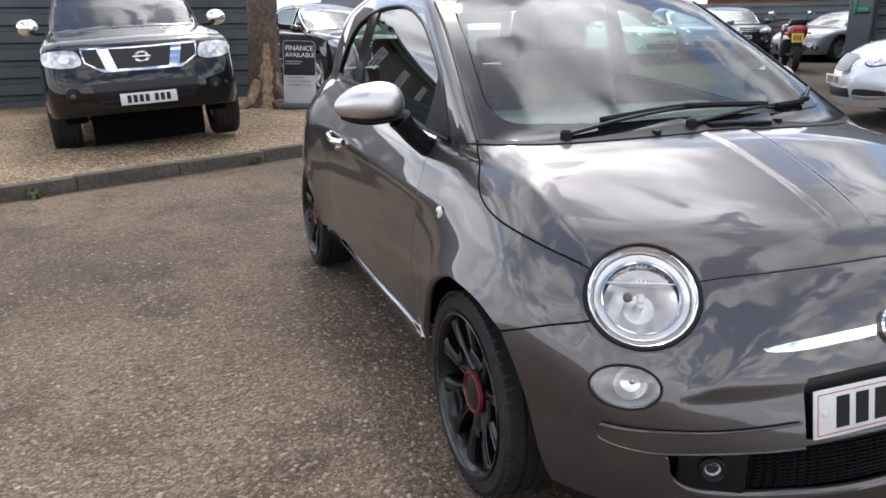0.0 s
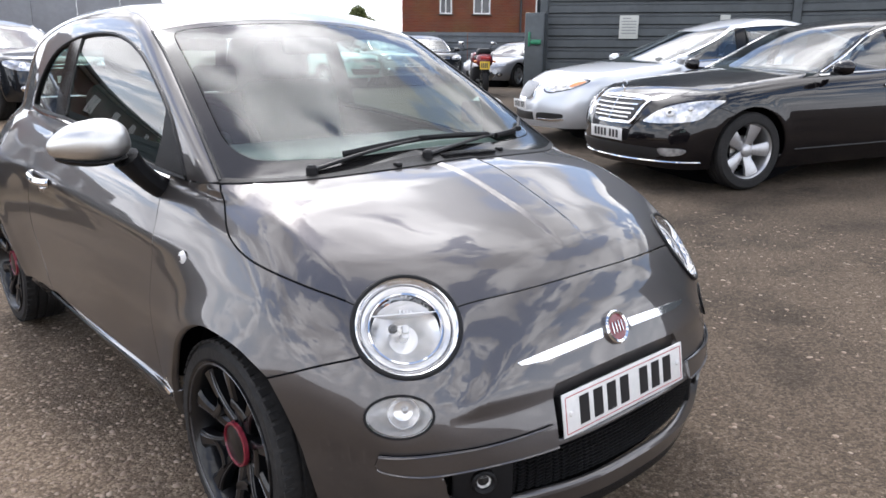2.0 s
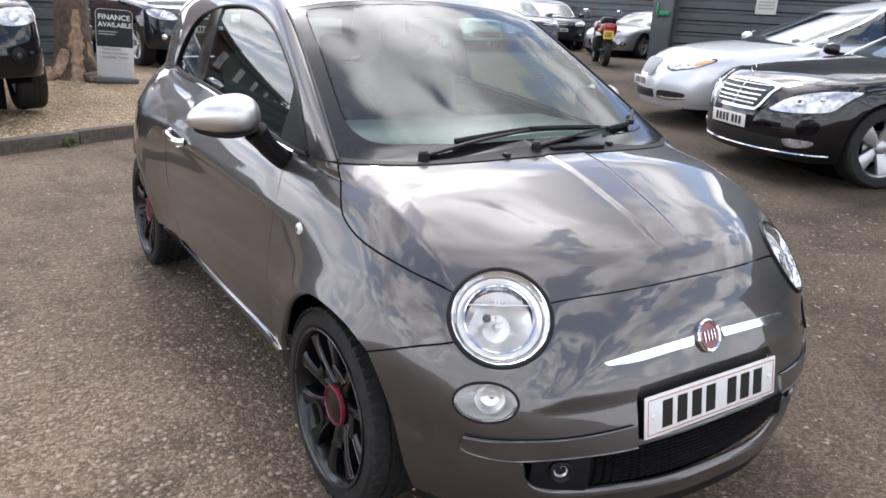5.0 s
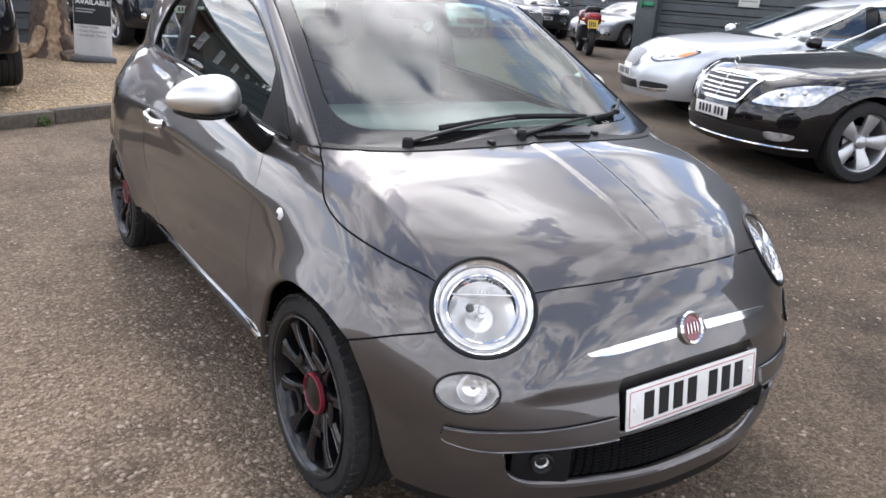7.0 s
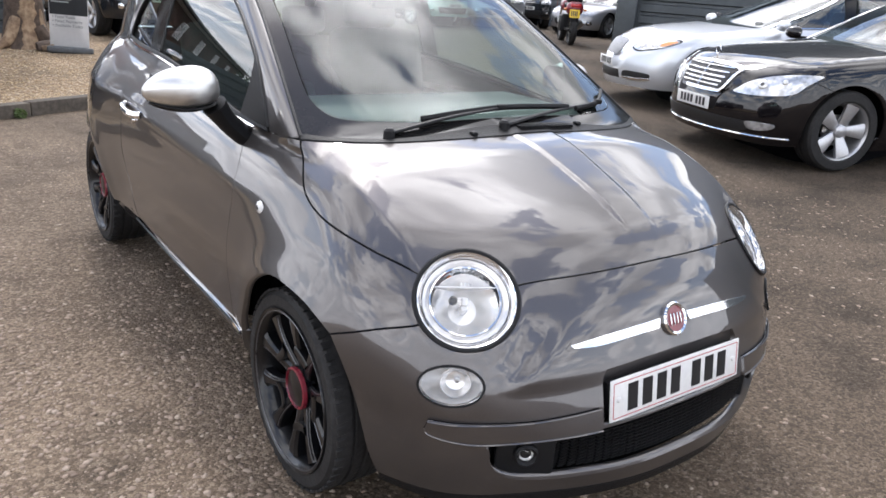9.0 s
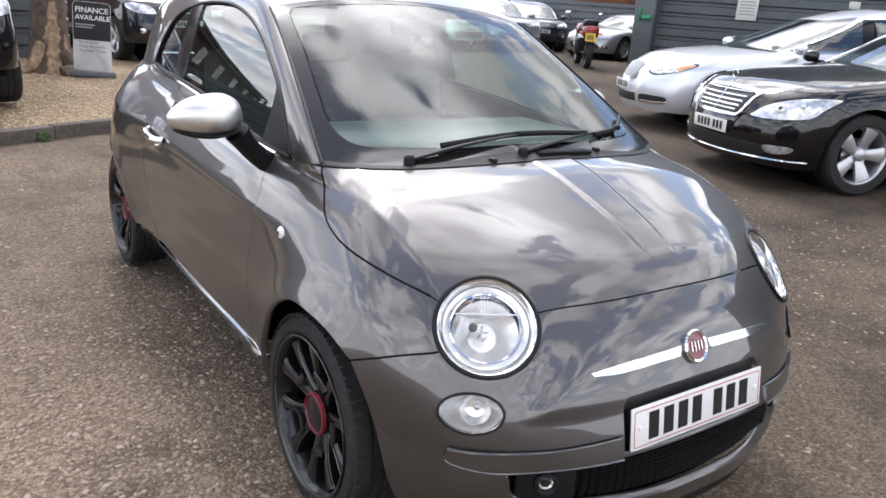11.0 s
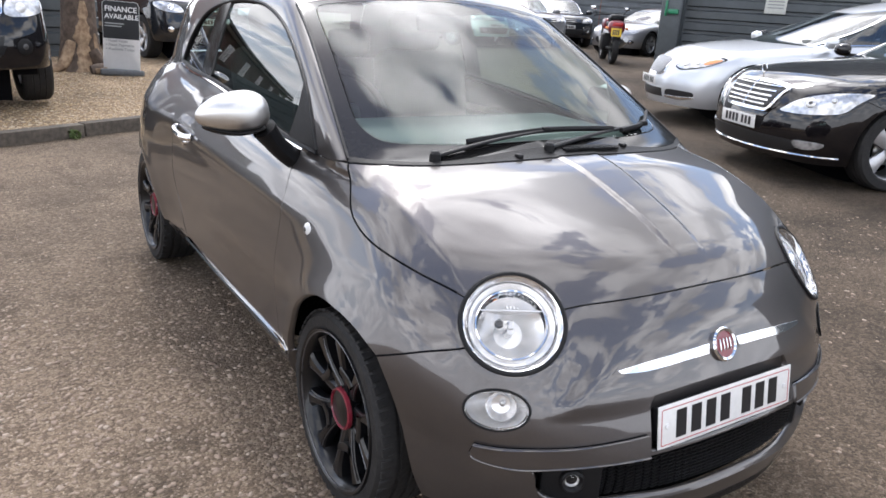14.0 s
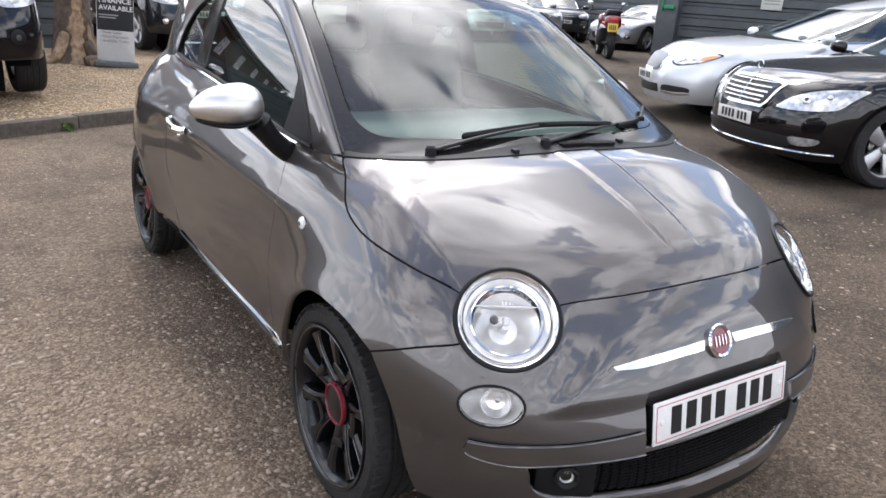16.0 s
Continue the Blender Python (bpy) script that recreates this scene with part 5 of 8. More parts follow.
scatter("loose_chippings", "loose grey and buff stone chips on the tarmac", 19000, yard, (0.003, 0.013), CHIPS, 3, "stones")
scatter("gravel_stones", "tan and brown pebbles of the gravel bed", 34000, bedspot, (0.006, 0.017), PEBBLE, 4, "gravel")


# ---- fences and buildings ----
def ribbed(length, height, pitch, depth, mat, name, parent=None, m=None, label=""):
    """Sheet with level trapezoid ribs, along x, facing -y."""
    prof, z = [], 0.0
    while z < height:
        prof += [(0.0, z), (0.0, z + pitch * 0.58), (depth, z + pitch * 0.68), (depth, z + pitch * 0.90)]
        z += pitch
    prof = [(d_, min(z_, height)) for d_, z_ in prof]
    prof.append((0.0, height))
    bm = bmesh.new()
    a = [bm.verts.new((0, d_, z_)) for d_, z_ in prof] + [bm.verts.new((0, 0.10, height)), bm.verts.new((0, 0.10, 0))]
    b = [bm.verts.new((length, d_, z_)) for d_, z_ in prof] + [bm.verts.new((length, 0.10, height)), bm.verts.new((length, 0.10, 0))]
    n = len(a)
    for i in range(n):
        bm.faces.new((a[i], b[i], b[(i + 1) % n], a[(i + 1) % n]))
    bm.faces.new(a[::-1]); bm.faces.new(b)
    return part(name, bm, mat, parent, label, m=m, sharp=20)


fence = thing("fence", "dark grey fence of level ribbed metal sheets", "fence", pose(-13, 10.4, 0.1, 0, 0, 8), kind="structure")
for i in range(5):
    ribbed(2.497, 1.72, 0.262, 0.045, CLAD, "sheet", fence, pose(2.5 * i, 0, 0))
    part("post", box(0.07, 0.07, 1.78, (2.5 * i - 0.01, 0.13, 0.89), 0.006), CLAD, fence)
ribbed(1.2, 1.72, 0.262, 0.045, CLAD, "sheet", fence, pose(12.5, 0, 0))
HEDGE = material("dark hedge leaves", (0.035, 0.055, 0.018), rough=0.7, second=(0.07, 0.10, 0.035), scale=30)


def foliage(name, label, blobs, count, leaf, mat, seed, category, parent=None):
    """A mass of small leaves gathered round several centres."""
    rng = np.random.default_rng(seed)
    vs, fs = [], []
    for i in range(count):
        cx, cy, cz, r = blobs[rng.integers(len(blobs))]
        d = rng.normal(size=3)
        d /= np.linalg.norm(d)
        q = np.array([cx, cy, cz]) + d * r * (0.55 + 0.5 * rng.random())
        u = rng.normal(size=3); u /= np.linalg.norm(u)
        w = np.cross(u, rng.normal(size=3)); w /= np.linalg.norm(w) + 1e-9
        s = leaf * (0.6 + 0.8 * rng.random())
        b = len(vs)
        vs += [q - u * s, q + w * s * 0.45, q + u * s, q - w * s * 0.45]
        fs.append((b, b + 1, b + 2, b + 3))
    m_ = bpy.data.meshes.new(name)
    m_.from_pydata([tuple(map(float, v)) for v in vs], [], fs)
    m_.materials.append(mat)
    ob = new(name, m_)
    if parent:
        ob.parent = parent
        return ob
    return tagged(ob, label, category, kind="stuff")


foliage("hedge", "dark green hedge behind the metal fence", [(-13 + 0.9 * i, 11.6 + 0.12 * i, 1.05 + 0.12 * (i % 3), 0.72) for i in range(12)], 8000, 0.07, HEDGE, 8, "hedge")

BRICK = bpy.data.materials.new("orange brick")
BRICK.use_nodes = True
bn, bk = BRICK.node_tree.nodes, BRICK.node_tree.links
btex = bn.new("ShaderNodeTexBrick")
btex.inputs["Color1"].default_value, btex.inputs["Color2"].default_value, btex.inputs["Mortar"].default_value = (0.46, 0.145, 0.070, 1), (0.37, 0.112, 0.058, 1), (0.40, 0.27, 0.20, 1)
btex.inputs["Scale"].default_value, btex.inputs["Mortar Size"].default_value, btex.inputs["Brick Width"].default_value, btex.inputs["Row Height"].default_value = 1.0, 0.008, 0.225, 0.075
bco = bn.new("ShaderNodeTexCoord")
bmap = bn.new("ShaderNodeMapping"); bmap.inputs["Rotation"].default_value = (radians(90), 0, 0)
bk.new(bco.outputs["Object"], bmap.inputs["Vector"]); bk.new(bmap.outputs[0], btex.inputs["Vector"])
bns = bn.new("ShaderNodeTexNoise"); bns.inputs["Scale"].default_value = 0.9
bk.new(bco.outputs["Object"], bns.inputs["Vector"])
bmx = bn.new("ShaderNodeMix"); bmx.data_type, bmx.blend_type = "RGBA", "MULTIPLY"; bmx.inputs["Factor"].default_value = 0.5
bk.new(btex.outputs["Color"], bmx.inputs[6]); bk.new(bns.outputs["Color"], bmx.inputs[7])
bk.new(bmx.outputs[2], bn["Principled BSDF"].inputs["Base Color"])
bn["Principled BSDF"].inputs["Roughness"].default_value = 0.9
WHITE_FRAME = material("white window frame", (0.80, 0.80, 0.79), rough=0.4, grain=0.05, scale=20)
DARK_PANE = material("dark window pane", (0.02, 0.024, 0.028), rough=0.05, coat=0.5)
ROOF_TILE = material("brown roof tiles", (0.10, 0.065, 0.05), rough=0.85, grain=0.4, scale=8, stain=0.3, stain_scale=1)
EAVES = material("dark eaves", (0.05, 0.05, 0.052), rough=0.6, grain=0.2, scale=10)


def window(parent, x, z, w, h, bars=1):
    win = new("window")
    win.parent = parent
    win.location = (x, 0, z)
    part("pane", box(w - 0.10, 0.03, h - 0.10, (0, 0.03, h / 2)), DARK_PANE, win)
    for s in (-1, 1):
        part("frame", box(0.07, 0.10, h, (s * (w / 2 - 0.035), -0.01, h / 2), 0.006), WHITE_FRAME, win)
        part("frame", box(w - 0.14, 0.10, 0.07, (0, -0.01, h / 2 + s * (h / 2 - 0.035)), 0.006), WHITE_FRAME, win)
    for k_ in range(bars):
        part("mullion", box(0.06, 0.09, h - 0.12, (-w / 2 + w * (k_ + 1) / (bars + 1), -0.005, h / 2), 0.004), WHITE_FRAME, win)
    part("transom", box(w - 0.12, 0.08, 0.045, (0, -0.005, h * 0.62), 0.004), WHITE_FRAME, win)
    part("sill", box(w + 0.14, 0.16, 0.06, (0, -0.04, -0.03), 0.008), CONCRETE, win)


def brick_house(name, label, m, length, depth, height, openings, pitch=35, brick=BRICK):
    """A brick block along x, facing -y, with real window openings, eaves, gutter and a tiled roof."""
    h = thing(name, label, "house", m)
    xs = sorted({0, length, *[x - w / 2 for x, z, w, hh, b in openings], *[x + w / 2 for x, z, w, hh, b in openings]})
    zs = sorted({0, height, *[z for x, z, w, hh, b in openings], *[z + hh for x, z, w, hh, b in openings]})
    bm = bmesh.new()
    grid_v = {(x, z): bm.verts.new((x, 0, z)) for x in xs for z in zs}
    for x0, x1 in zip(xs[:-1], xs[1:]):
        for z0, z1 in zip(zs[:-1], zs[1:]):
            cx, cz = (x0 + x1) / 2, (z0 + z1) / 2
            if not any(abs(cx - x) < w / 2 and z < cz < z + hh for x, z, w, hh, b in openings):
                bm.faces.new((grid_v[x0, z0], grid_v[x1, z0], grid_v[x1, z1], grid_v[x0, z1]))
    bmesh.ops.solidify(bm, geom=bm.faces[:], thickness=-0.22)
    part("front_wall", bm, brick, h, smooth=False)
    for x in (0.11, length - 0.11):
        part("side_wall", box(0.22, depth - 0.46, height, (x, 0.23 + (depth - 0.46) / 2, height / 2)), brick, h, smooth=False)
    part("back_wall", box(length, 0.22, height, (length / 2, depth - 0.11, height / 2)), brick, h, smooth=False)
    rise_ = depth / 2 * math.tan(radians(pitch))
    bm = bmesh.new()
    o = 0.35
    vs = [bm.verts.new(q) for q in [(-0.2, -o, height - o * 0.5), (length + 0.2, -o, height - o * 0.5), (length + 0.2, depth / 2, height + rise_), (-0.2, depth / 2, height + rise_), (-0.2, depth + o, height - o * 0.5), (length + 0.2, depth + o, height - o * 0.5)]]
    for f in ((0, 1, 2, 3), (3, 2, 5, 4), (0, 3, 4), (1, 5, 2), (0, 4, 5, 1)):
        bm.faces.new([vs[i] for i in f])
    part("roof", bm, ROOF_TILE, h, smooth=False)
    part("gutter", box(length + 0.4, 0.14, 0.14, (length / 2, -o - 0.02, height - o * 0.5 - 0.02), 0.02), EAVES, h)
    part("soffit", box(length + 0.3, o, 0.05, (length / 2, -o / 2, height - 0.2), 0.004), WHITE_FRAME, h)
    for x, z, w, hh, b in openings:
        window(h, x, z, w, hh, b)
    return h


house = brick_house("brick_house", "orange brick house with white windows beyond the far fence", pose(23.2, 29.05, 0, 0, 0, -44), 13, 8, 6.2, [(2.2, 3.1, 0.62, 1.25, 1), (4.0, 3.1, 0.85, 1.25, 1), (7.1, 3.1, 0.85, 1.25, 1), (10.4, 3.1, 0.85, 1.25, 1), (2.2, 0.8, 0.85, 1.2, 1), (7.1, 0.8, 0.85, 1.2, 1)])
part("downpipe", tube([(5.95, -0.06, 0), (5.95, -0.06, 6.0)], 0.05, 8), EAVES, house)
BROWN_BRICK = BRICK.copy()
BROWN_BRICK.name = "brown brick"
for socket, tint in (("Color1", (0.20, 0.095, 0.065, 1)), ("Color2", (0.15, 0.075, 0.052, 1)), ("Mortar", (0.22, 0.17, 0.14, 1))):
    BROWN_BRICK.node_tree.nodes["Brick Texture"].inputs[socket].default_value = tint
terrace = brick_house("brick_terrace", "long brown brick building with white windows beyond the dark fence", pose(-19.5, 45.6, 0, 0, 0, -61), 31, 4, 4.9, [(x_, z_, 1.1, 1.15, 1) for x_ in (3, 8, 13, 18, 23, 28) for z_ in (0.9, 3.1)], pitch=6, brick=BROWN_BRICK)
far_fence = thing("fence", "grey ribbed sheet fence far across the yard", "fence", pose(12.2, 21.4, 0.2, 0, 0, -44), kind="structure")
for i in range(5):
    ribbed(2.98, 1.72, 0.20, 0.04, SHEET, "sheet", far_fence, pose(3 * i, 0, 0))
grey_hall = thing("warehouse", "pale grey clad warehouse in the distance", "building", pose(4.9, 30.0, 0, 0, 0, -18))
for i in range(4):
    part("wall_panel", box(1.49, 0.2, 8, (1.5 * i + 0.75, 0, 4), 0.01), LIGHT_CLAD, grey_hall)
part("side_wall", box(0.2, 9, 8, (0.1, 4.6, 4), 0.01), LIGHT_CLAD, grey_hall)
part("side_wall", box(0.2, 9, 8, (5.9, 4.6, 4), 0.01), LIGHT_CLAD, grey_hall)
part("roof", box(6.2, 9.6, 0.2, (3, 4.5, 8.1), 0.02), LIGHT_CLAD, grey_hall)

shed = thing("shed", "dark grey shed of level ribbed cladding behind the parked cars", "building")
a_, b_, c_ = Vector((11.3, 9.4, 0)), Vector((14.0, 5.2, 0)), Vector((16.5, -9, 0))
ang = math.degrees(math.atan2(b_.y - a_.y, b_.x - a_.x))
ribbed((b_ - a_).length, 5.2, 0.235, 0.05, CLAD, "wall", shed, pose(a_.x, a_.y, 0, 0, 0, ang))
ang2 = math.degrees(math.atan2(c_.y - b_.y, c_.x - b_.x))
ribbed((c_ - b_).length, 5.2, 0.235, 0.05, CLAD, "wall", shed, pose(b_.x, b_.y, 0, 0, 0, ang2))
d_ = Vector((a_.x + 7.6, a_.y + 5.0, 0))
ribbed((d_ - a_).length, 5.2, 0.235, 0.05, CLAD, "wall", shed, pose(d_.x, d_.y, 0, 0, 0, math.degrees(math.atan2(a_.y - d_.y, a_.x - d_.x))))
for corner in (a_, b_):
    part("corner_flashing", box(0.16, 0.16, 5.2, (0, 0, 2.6), 0.01), CLAD, shed, m=pose(corner.x, corner.y, 0, 0, 0, ang))
bm = bmesh.new()
top = [bm.verts.new(q) for q in [(a_.x, a_.y, 5.25), (b_.x, b_.y, 5.25), (c_.x, c_.y, 5.25), (c_.x + 10, c_.y + 2, 5.25), (d_.x, d_.y, 5.25)]]
bm.faces.new(top)
bmesh.ops.solidify(bm, geom=bm.faces[:], thickness=0.2)
part("roof", bm, CLAD, shed)
cab_box = thing("metal_cabinet", "dark grey metal cabinet at the shed's corner", "cabinet", pose(11.0, 9.38, 0.15, 0, 0, ang))
part("body", box(0.42, 0.4, 1.95, (0, 0.1, 0.975), 0.02), CLAD, cab_box)
part("door", box(0.38, 0.03, 1.85, (0, -0.115, 0.98), 0.008), CLAD, cab_box)
GREEN = material("green plastic", (0.02, 0.20, 0.10), rough=0.4, grain=0.1, scale=30)
hose = thing("hose_bracket", "green plastic bracket fixed to the metal cabinet", "bracket", pose(11.0, 9.38, 1.50, 0, 0, ang))
part("bracket", box(0.22, 0.12, 0.10, (0.05, -0.19, 0), 0.03), GREEN, hose)
part("arm", box(0.05, 0.05, 0.30, (-0.10, -0.16, 0.06), 0.015), GREEN, hose)
notice = thing("notice_board", "white notice with faint lines on the shed wall", "notice", pose(*(a_ + (b_ - a_) * 0.357)[:2], 1.58, 0, 0, ang))
PAPER = material("notice paper", (0.55, 0.56, 0.52), rough=0.6, grain=0.1, scale=40)
PRINT = material("faint print", (0.26, 0.27, 0.27), rough=0.7)
part("sheet", box(0.39, 0.02, 0.47, (0, -0.03, 0.235), 0.004), PAPER, notice)
for k in range(6):
    part("print_bar", box(0.30 if k else 0.16, 0.004, 0.022, (0 if k else -0.05, -0.043, 0.41 - 0.06 * k), 0.001), PRINT, notice, smooth=False)
tag_box = thing("wall_box", "small white box on the shed wall", "box", pose(*(a_ + (b_ - a_) * 0.735)[:2], 1.98, 0, 0, ang))
part("box_body", box(0.19, 0.08, 0.14, (0, -0.04, 0), 0.01), PAPER, tag_box)
part("box_lid", box(0.17, 0.01, 0.12, (0, -0.085, 0), 0.003), PAPER, tag_box)

# ---- tree, sign, log ----
BARK = material("grey-brown bark", (0.17, 0.125, 0.095), rough=0.95, second=(0.09, 0.065, 0.05), scale=14, stain=0.4, stain_scale=3, bump=0.02, bump_scale=25)
BARE_WOOD = material("bare pale wood", (0.46, 0.33, 0.21), rough=0.85, second=(0.22, 0.14, 0.085), scale=14, stain=0.3, stain_scale=6, bump=0.012)
tree = thing("tree", "thick grey-brown trunk with bark stripped off near its foot", "tree", pose(-0.02, 10.25, 0.12))


def limb(points, radii, sides, mat, name, parent, rough=0.12, seed=0.0):
    pts = spline(points, 6)
    rr = np.interp(np.linspace(0, 1, len(pts)), np.linspace(0, 1, len(radii)), radii)
    bm = tube(pts, list(rr), sides)
    bm.verts.ensure_lookup_table()
    for i_ in range(len(pts) * sides):
        v = bm.verts[i_]
        d_ = v.co - Vector(pts[i_ // sides])
        n_ = noise.noise(Vector((v.co.x * 6 + seed, v.co.y * 6, v.co.z * 1.6)))
        v.co += d_ * rough * n_ * 2.2
    return part(name, bm, mat, parent, sharp=60)


def trunk_radius(a, z):
    """How far the bark lies from the trunk's middle at an angle and a height: roots flare out at the foot."""
    flare = 0.20 * math.exp(-max(z + 0.05, 0) / 0.20)
    roots = 0.5 + 0.5 * math.cos(3 * a + 0.6) + 0.35 * math.cos(5 * a + 2.0)
    r = 0.235 - 0.018 * z + flare * (0.55 + 0.75 * roots)
    return r * (1 + 0.10 * noise.noise(Vector((math.cos(a) * 1.6, math.sin(a) * 1.6, z * 0.9))) + 0.05 * noise.noise(Vector((math.cos(a) * 6, math.sin(a) * 6, z * 1.5 + 4))))


def trunk_point(a, z, proud=0.0):
    r = trunk_radius(a, z) + proud
    return (0.03 * z + r * math.cos(a), r * math.sin(a), z)


n_a, n_z = 40, 44
rows = [-0.12 + 4.3 * (k / (n_z - 1)) ** 1.5 for k in range(n_z)]
mesh_part("trunk", [trunk_point(2 * math.pi * i / n_a, z) for z in rows for i in range(n_a)], [(k * n_a + i, k * n_a + (i + 1) % n_a, (k + 1) * n_a + (i + 1) % n_a, (k + 1) * n_a + i) for k in range(n_z - 1) for i in range(n_a)], BARK, tree)
for k, (ex, ey, ez) in enumerate([(1.1, 0.3, 5.2), (-0.9, 0.4, 5.4), (0.2, -0.8, 5.6)]):
    limb([(0.10, 0.03, 3.6), (ex * 0.5, ey * 0.5, 4.4), (ex, ey, ez)], [0.13, 0.09, 0.04], 10, BARK, "limb", tree, seed=k * 3.0)


def bare_patch(a0, a1, z0, z1, seed):
    """A ragged area where the bark is gone, a thin skin of pale wood on the trunk."""
    na, nz = 14, 22
    verts, faces = [], []
    for k in range(nz):
        z = z0 + (z1 - z0) * k / (nz - 1)
        s = 1 - (k / (nz - 1)) ** 5 * 0.6
        mid = (a0 + a1) / 2 + 0.10 * noise.noise(Vector((z * 3, seed, 0)))
        half = (a1 - a0) / 2 * s * (1 + 0.7 * noise.noise(Vector((z * 9, seed, 3))))
        for i in range(na):
            e = 2 * i / (na - 1) - 1
            verts.append(trunk_point(mid + half * e, z, 0.014 * (1 - e * e) ** 0.3 - 0.008 + 0.006 * noise.noise(Vector((i * 0.9, z * 2.5, seed)))))
    for k in range(nz - 1):
        for i in range(na - 1):
            faces.append((k * na + i, k * na + i + 1, (k + 1) * na + i + 1, (k + 1) * na + i))
    mesh_part("bare_patch", verts, faces, BARE_WOOD, tree, "pale wood where the bark is gone")


bare_patch(-1.95, -1.05, -0.05, 0.98, 1.0)
bare_patch(-0.95, -0.45, -0.05, 0.55, 5.0)
bare_patch(-2.75, -2.15, -0.05, 0.40, 9.0)
limb([(-0.10, -0.16, 0.42), (-0.24, -0.24, 0.16), (-0.46, -0.30, 0.03), (-0.72, -0.34, -0.05)], [0.09, 0.085, 0.06, 0.02], 12, BARE_WOOD, "root", tree, rough=0.2, seed=4.0)
limb([(0.12, -0.16, 0.30), (0.24, -0.22, 0.10), (0.40, -0.26, -0.04)], [0.10, 0.08, 0.03], 10, BARK, "root", tree, rough=0.2, seed=7.0)
log = thing("log", "short split log lying by the tree", "log", pose(0.22, 9.75, 0.20, 0, -9, 6))
part("log_body", lathe([(0.0, -0.19), (0.075, -0.185), (0.088, -0.10), (0.08, 0.02), (0.09, 0.13), (0.07, 0.18), (0.0, 0.185)], 14), BARK, log, m=Matrix.Translation((0, 0, 0.02)))
part("log_face", box(0.30, 0.012, 0.07, (0, -0.086, 0.02), 0.005), BARE_WOOD, log)

SIGN_BLACK = material("black sign print", (0.012, 0.012, 0.014), rough=0.4, grain=0.2, scale=40)
SIGN_WHITE = material("white sign panel", (0.66, 0.65, 0.64), rough=0.45, grain=0.05, scale=20, stain=0.08, stain_scale=4)
SIGN_BASE = material("grey sign base", (0.10, 0.105, 0.11), rough=0.7, grain=0.2, scale=30)
sign = thing("pavement_sign", "black and white finance sign on a grey base", "sign", pose(0.41, 9.62, 0.135, -7, 2.5, -8))
W_, H_ = 0.47, 0.92


def rounded_board(w, h, z0, thick, y, r_top, r_low=0.002):
    bm = bmesh.new()
    pts = []
    for cx, cz, r, a0 in ((w / 2, h, r_top, 0), (-w / 2, h, r_top, 90), (-w / 2, 0, r_low, 180), (w / 2, 0, r_low, 270)):
        for k_ in range(7):
            a = radians(a0 + 15 * k_)
            pts.append((cx - math.copysign(r, cx) + r * math.cos(a), (cz - r if cz else r) + r * math.sin(a)))
    f = bm.faces.new([bm.verts.new((x, y, z0 + z)) for x, z in pts])
    bmesh.ops.solidify(bm, geom=[f], thickness=thick)
    return bm


part("board", rounded_board(W_, H_, 0.08, 0.025, 0, 0.06), SIGN_WHITE, sign)
part("black_field", rounded_board(W_ - 0.012, 0.50 - 0.006, 0.08 + H_ - 0.50, 0.003, -0.004, 0.055), SIGN_BLACK, sign)
part("base", box(0.56, 0.36, 0.09, (0, 0.0, 0.045), 0.03, 3), SIGN_BASE, sign)


def words(text, size, x, z, mat, parent, proud=0.0085):
    """Raised lettering, laid flat against a board that faces -y."""
    cu = bpy.data.curves.new("lettering", "FONT")
    cu.body, cu.size, cu.extrude = text, size, 0.0006
    cu.offset = size * 0.018
    tmp = bpy.data.objects.new("lettering_tmp", cu)
    scene.collection.objects.link(tmp)
    me_ = bpy.data.meshes.new_from_object(tmp.evaluated_get(bpy.context.evaluated_depsgraph_get()))
    bpy.data.objects.remove(tmp)
    me_.transform(pose(x, -proud, z, 90))
    me_.materials.clear()
    me_.materials.append(mat)
    ob = new("lettering", me_)
    ob.parent = parent
    return ob


words("FINANCE", 0.098, -0.205, 0.86, SIGN_WHITE, sign)
words("AVAILABLE", 0.087, -0.205, 0.765, SIGN_WHITE, sign)
for z, w in ((0.70, 0.24), (0.665, 0.21)):
    part("print_bar", box(w, 0.002, 0.016, (-0.205 + w / 2, -0.008, z), 0.0005), PRINT, sign, smooth=False)
for z, text in ((0.455, "\u2022 Fixed Rates"), (0.40, "\u2022 Fixed Payments"), (0.345, "\u2022 Available Today")):
    words(text, 0.052, -0.20, z, PRINT, sign, 0.0045)

# small weeds at the kerb
WEED = material("weed leaves", (0.07, 0.11, 0.03), rough=0.7, second=(0.11, 0.15, 0.05), scale=40)
for k, (d, off) in enumerate([(2.3, -0.02), (0.25, -0.02), (2.2, 3.9)]):
    x, y, _ = along(d, off)
    foliage("weed", "small green weed at the foot of the kerb", [(x, y, 0.04 if off < 1 else 0.2, 0.05 if off < 1 else 0.10)], 60, 0.03, WEED, 20 + k, "weed")
SHRUB = material("yellow-green shrub", (0.10, 0.14, 0.04), rough=0.7, second=(0.18, 0.20, 0.07), scale=20)
foliage("shrub", "yellow-green shrub in front of the brick house", [(18.2 + 0.5 * i, 22.1 - 0.5 * i, 1.55 + 0.12 * (i % 2), 0.42) for i in range(3)], 700, 0.07, SHRUB, 31, "shrub")
far_tree = thing("tree", "green tree far beyond the yard", "tree", pose(27, 38, 0))
limb([(0, 0, 0), (0.1, 0, 1.2), (0, 0.1, 2.4)], [0.2, 0.16, 0.1], 8, BARK, "trunk", far_tree)
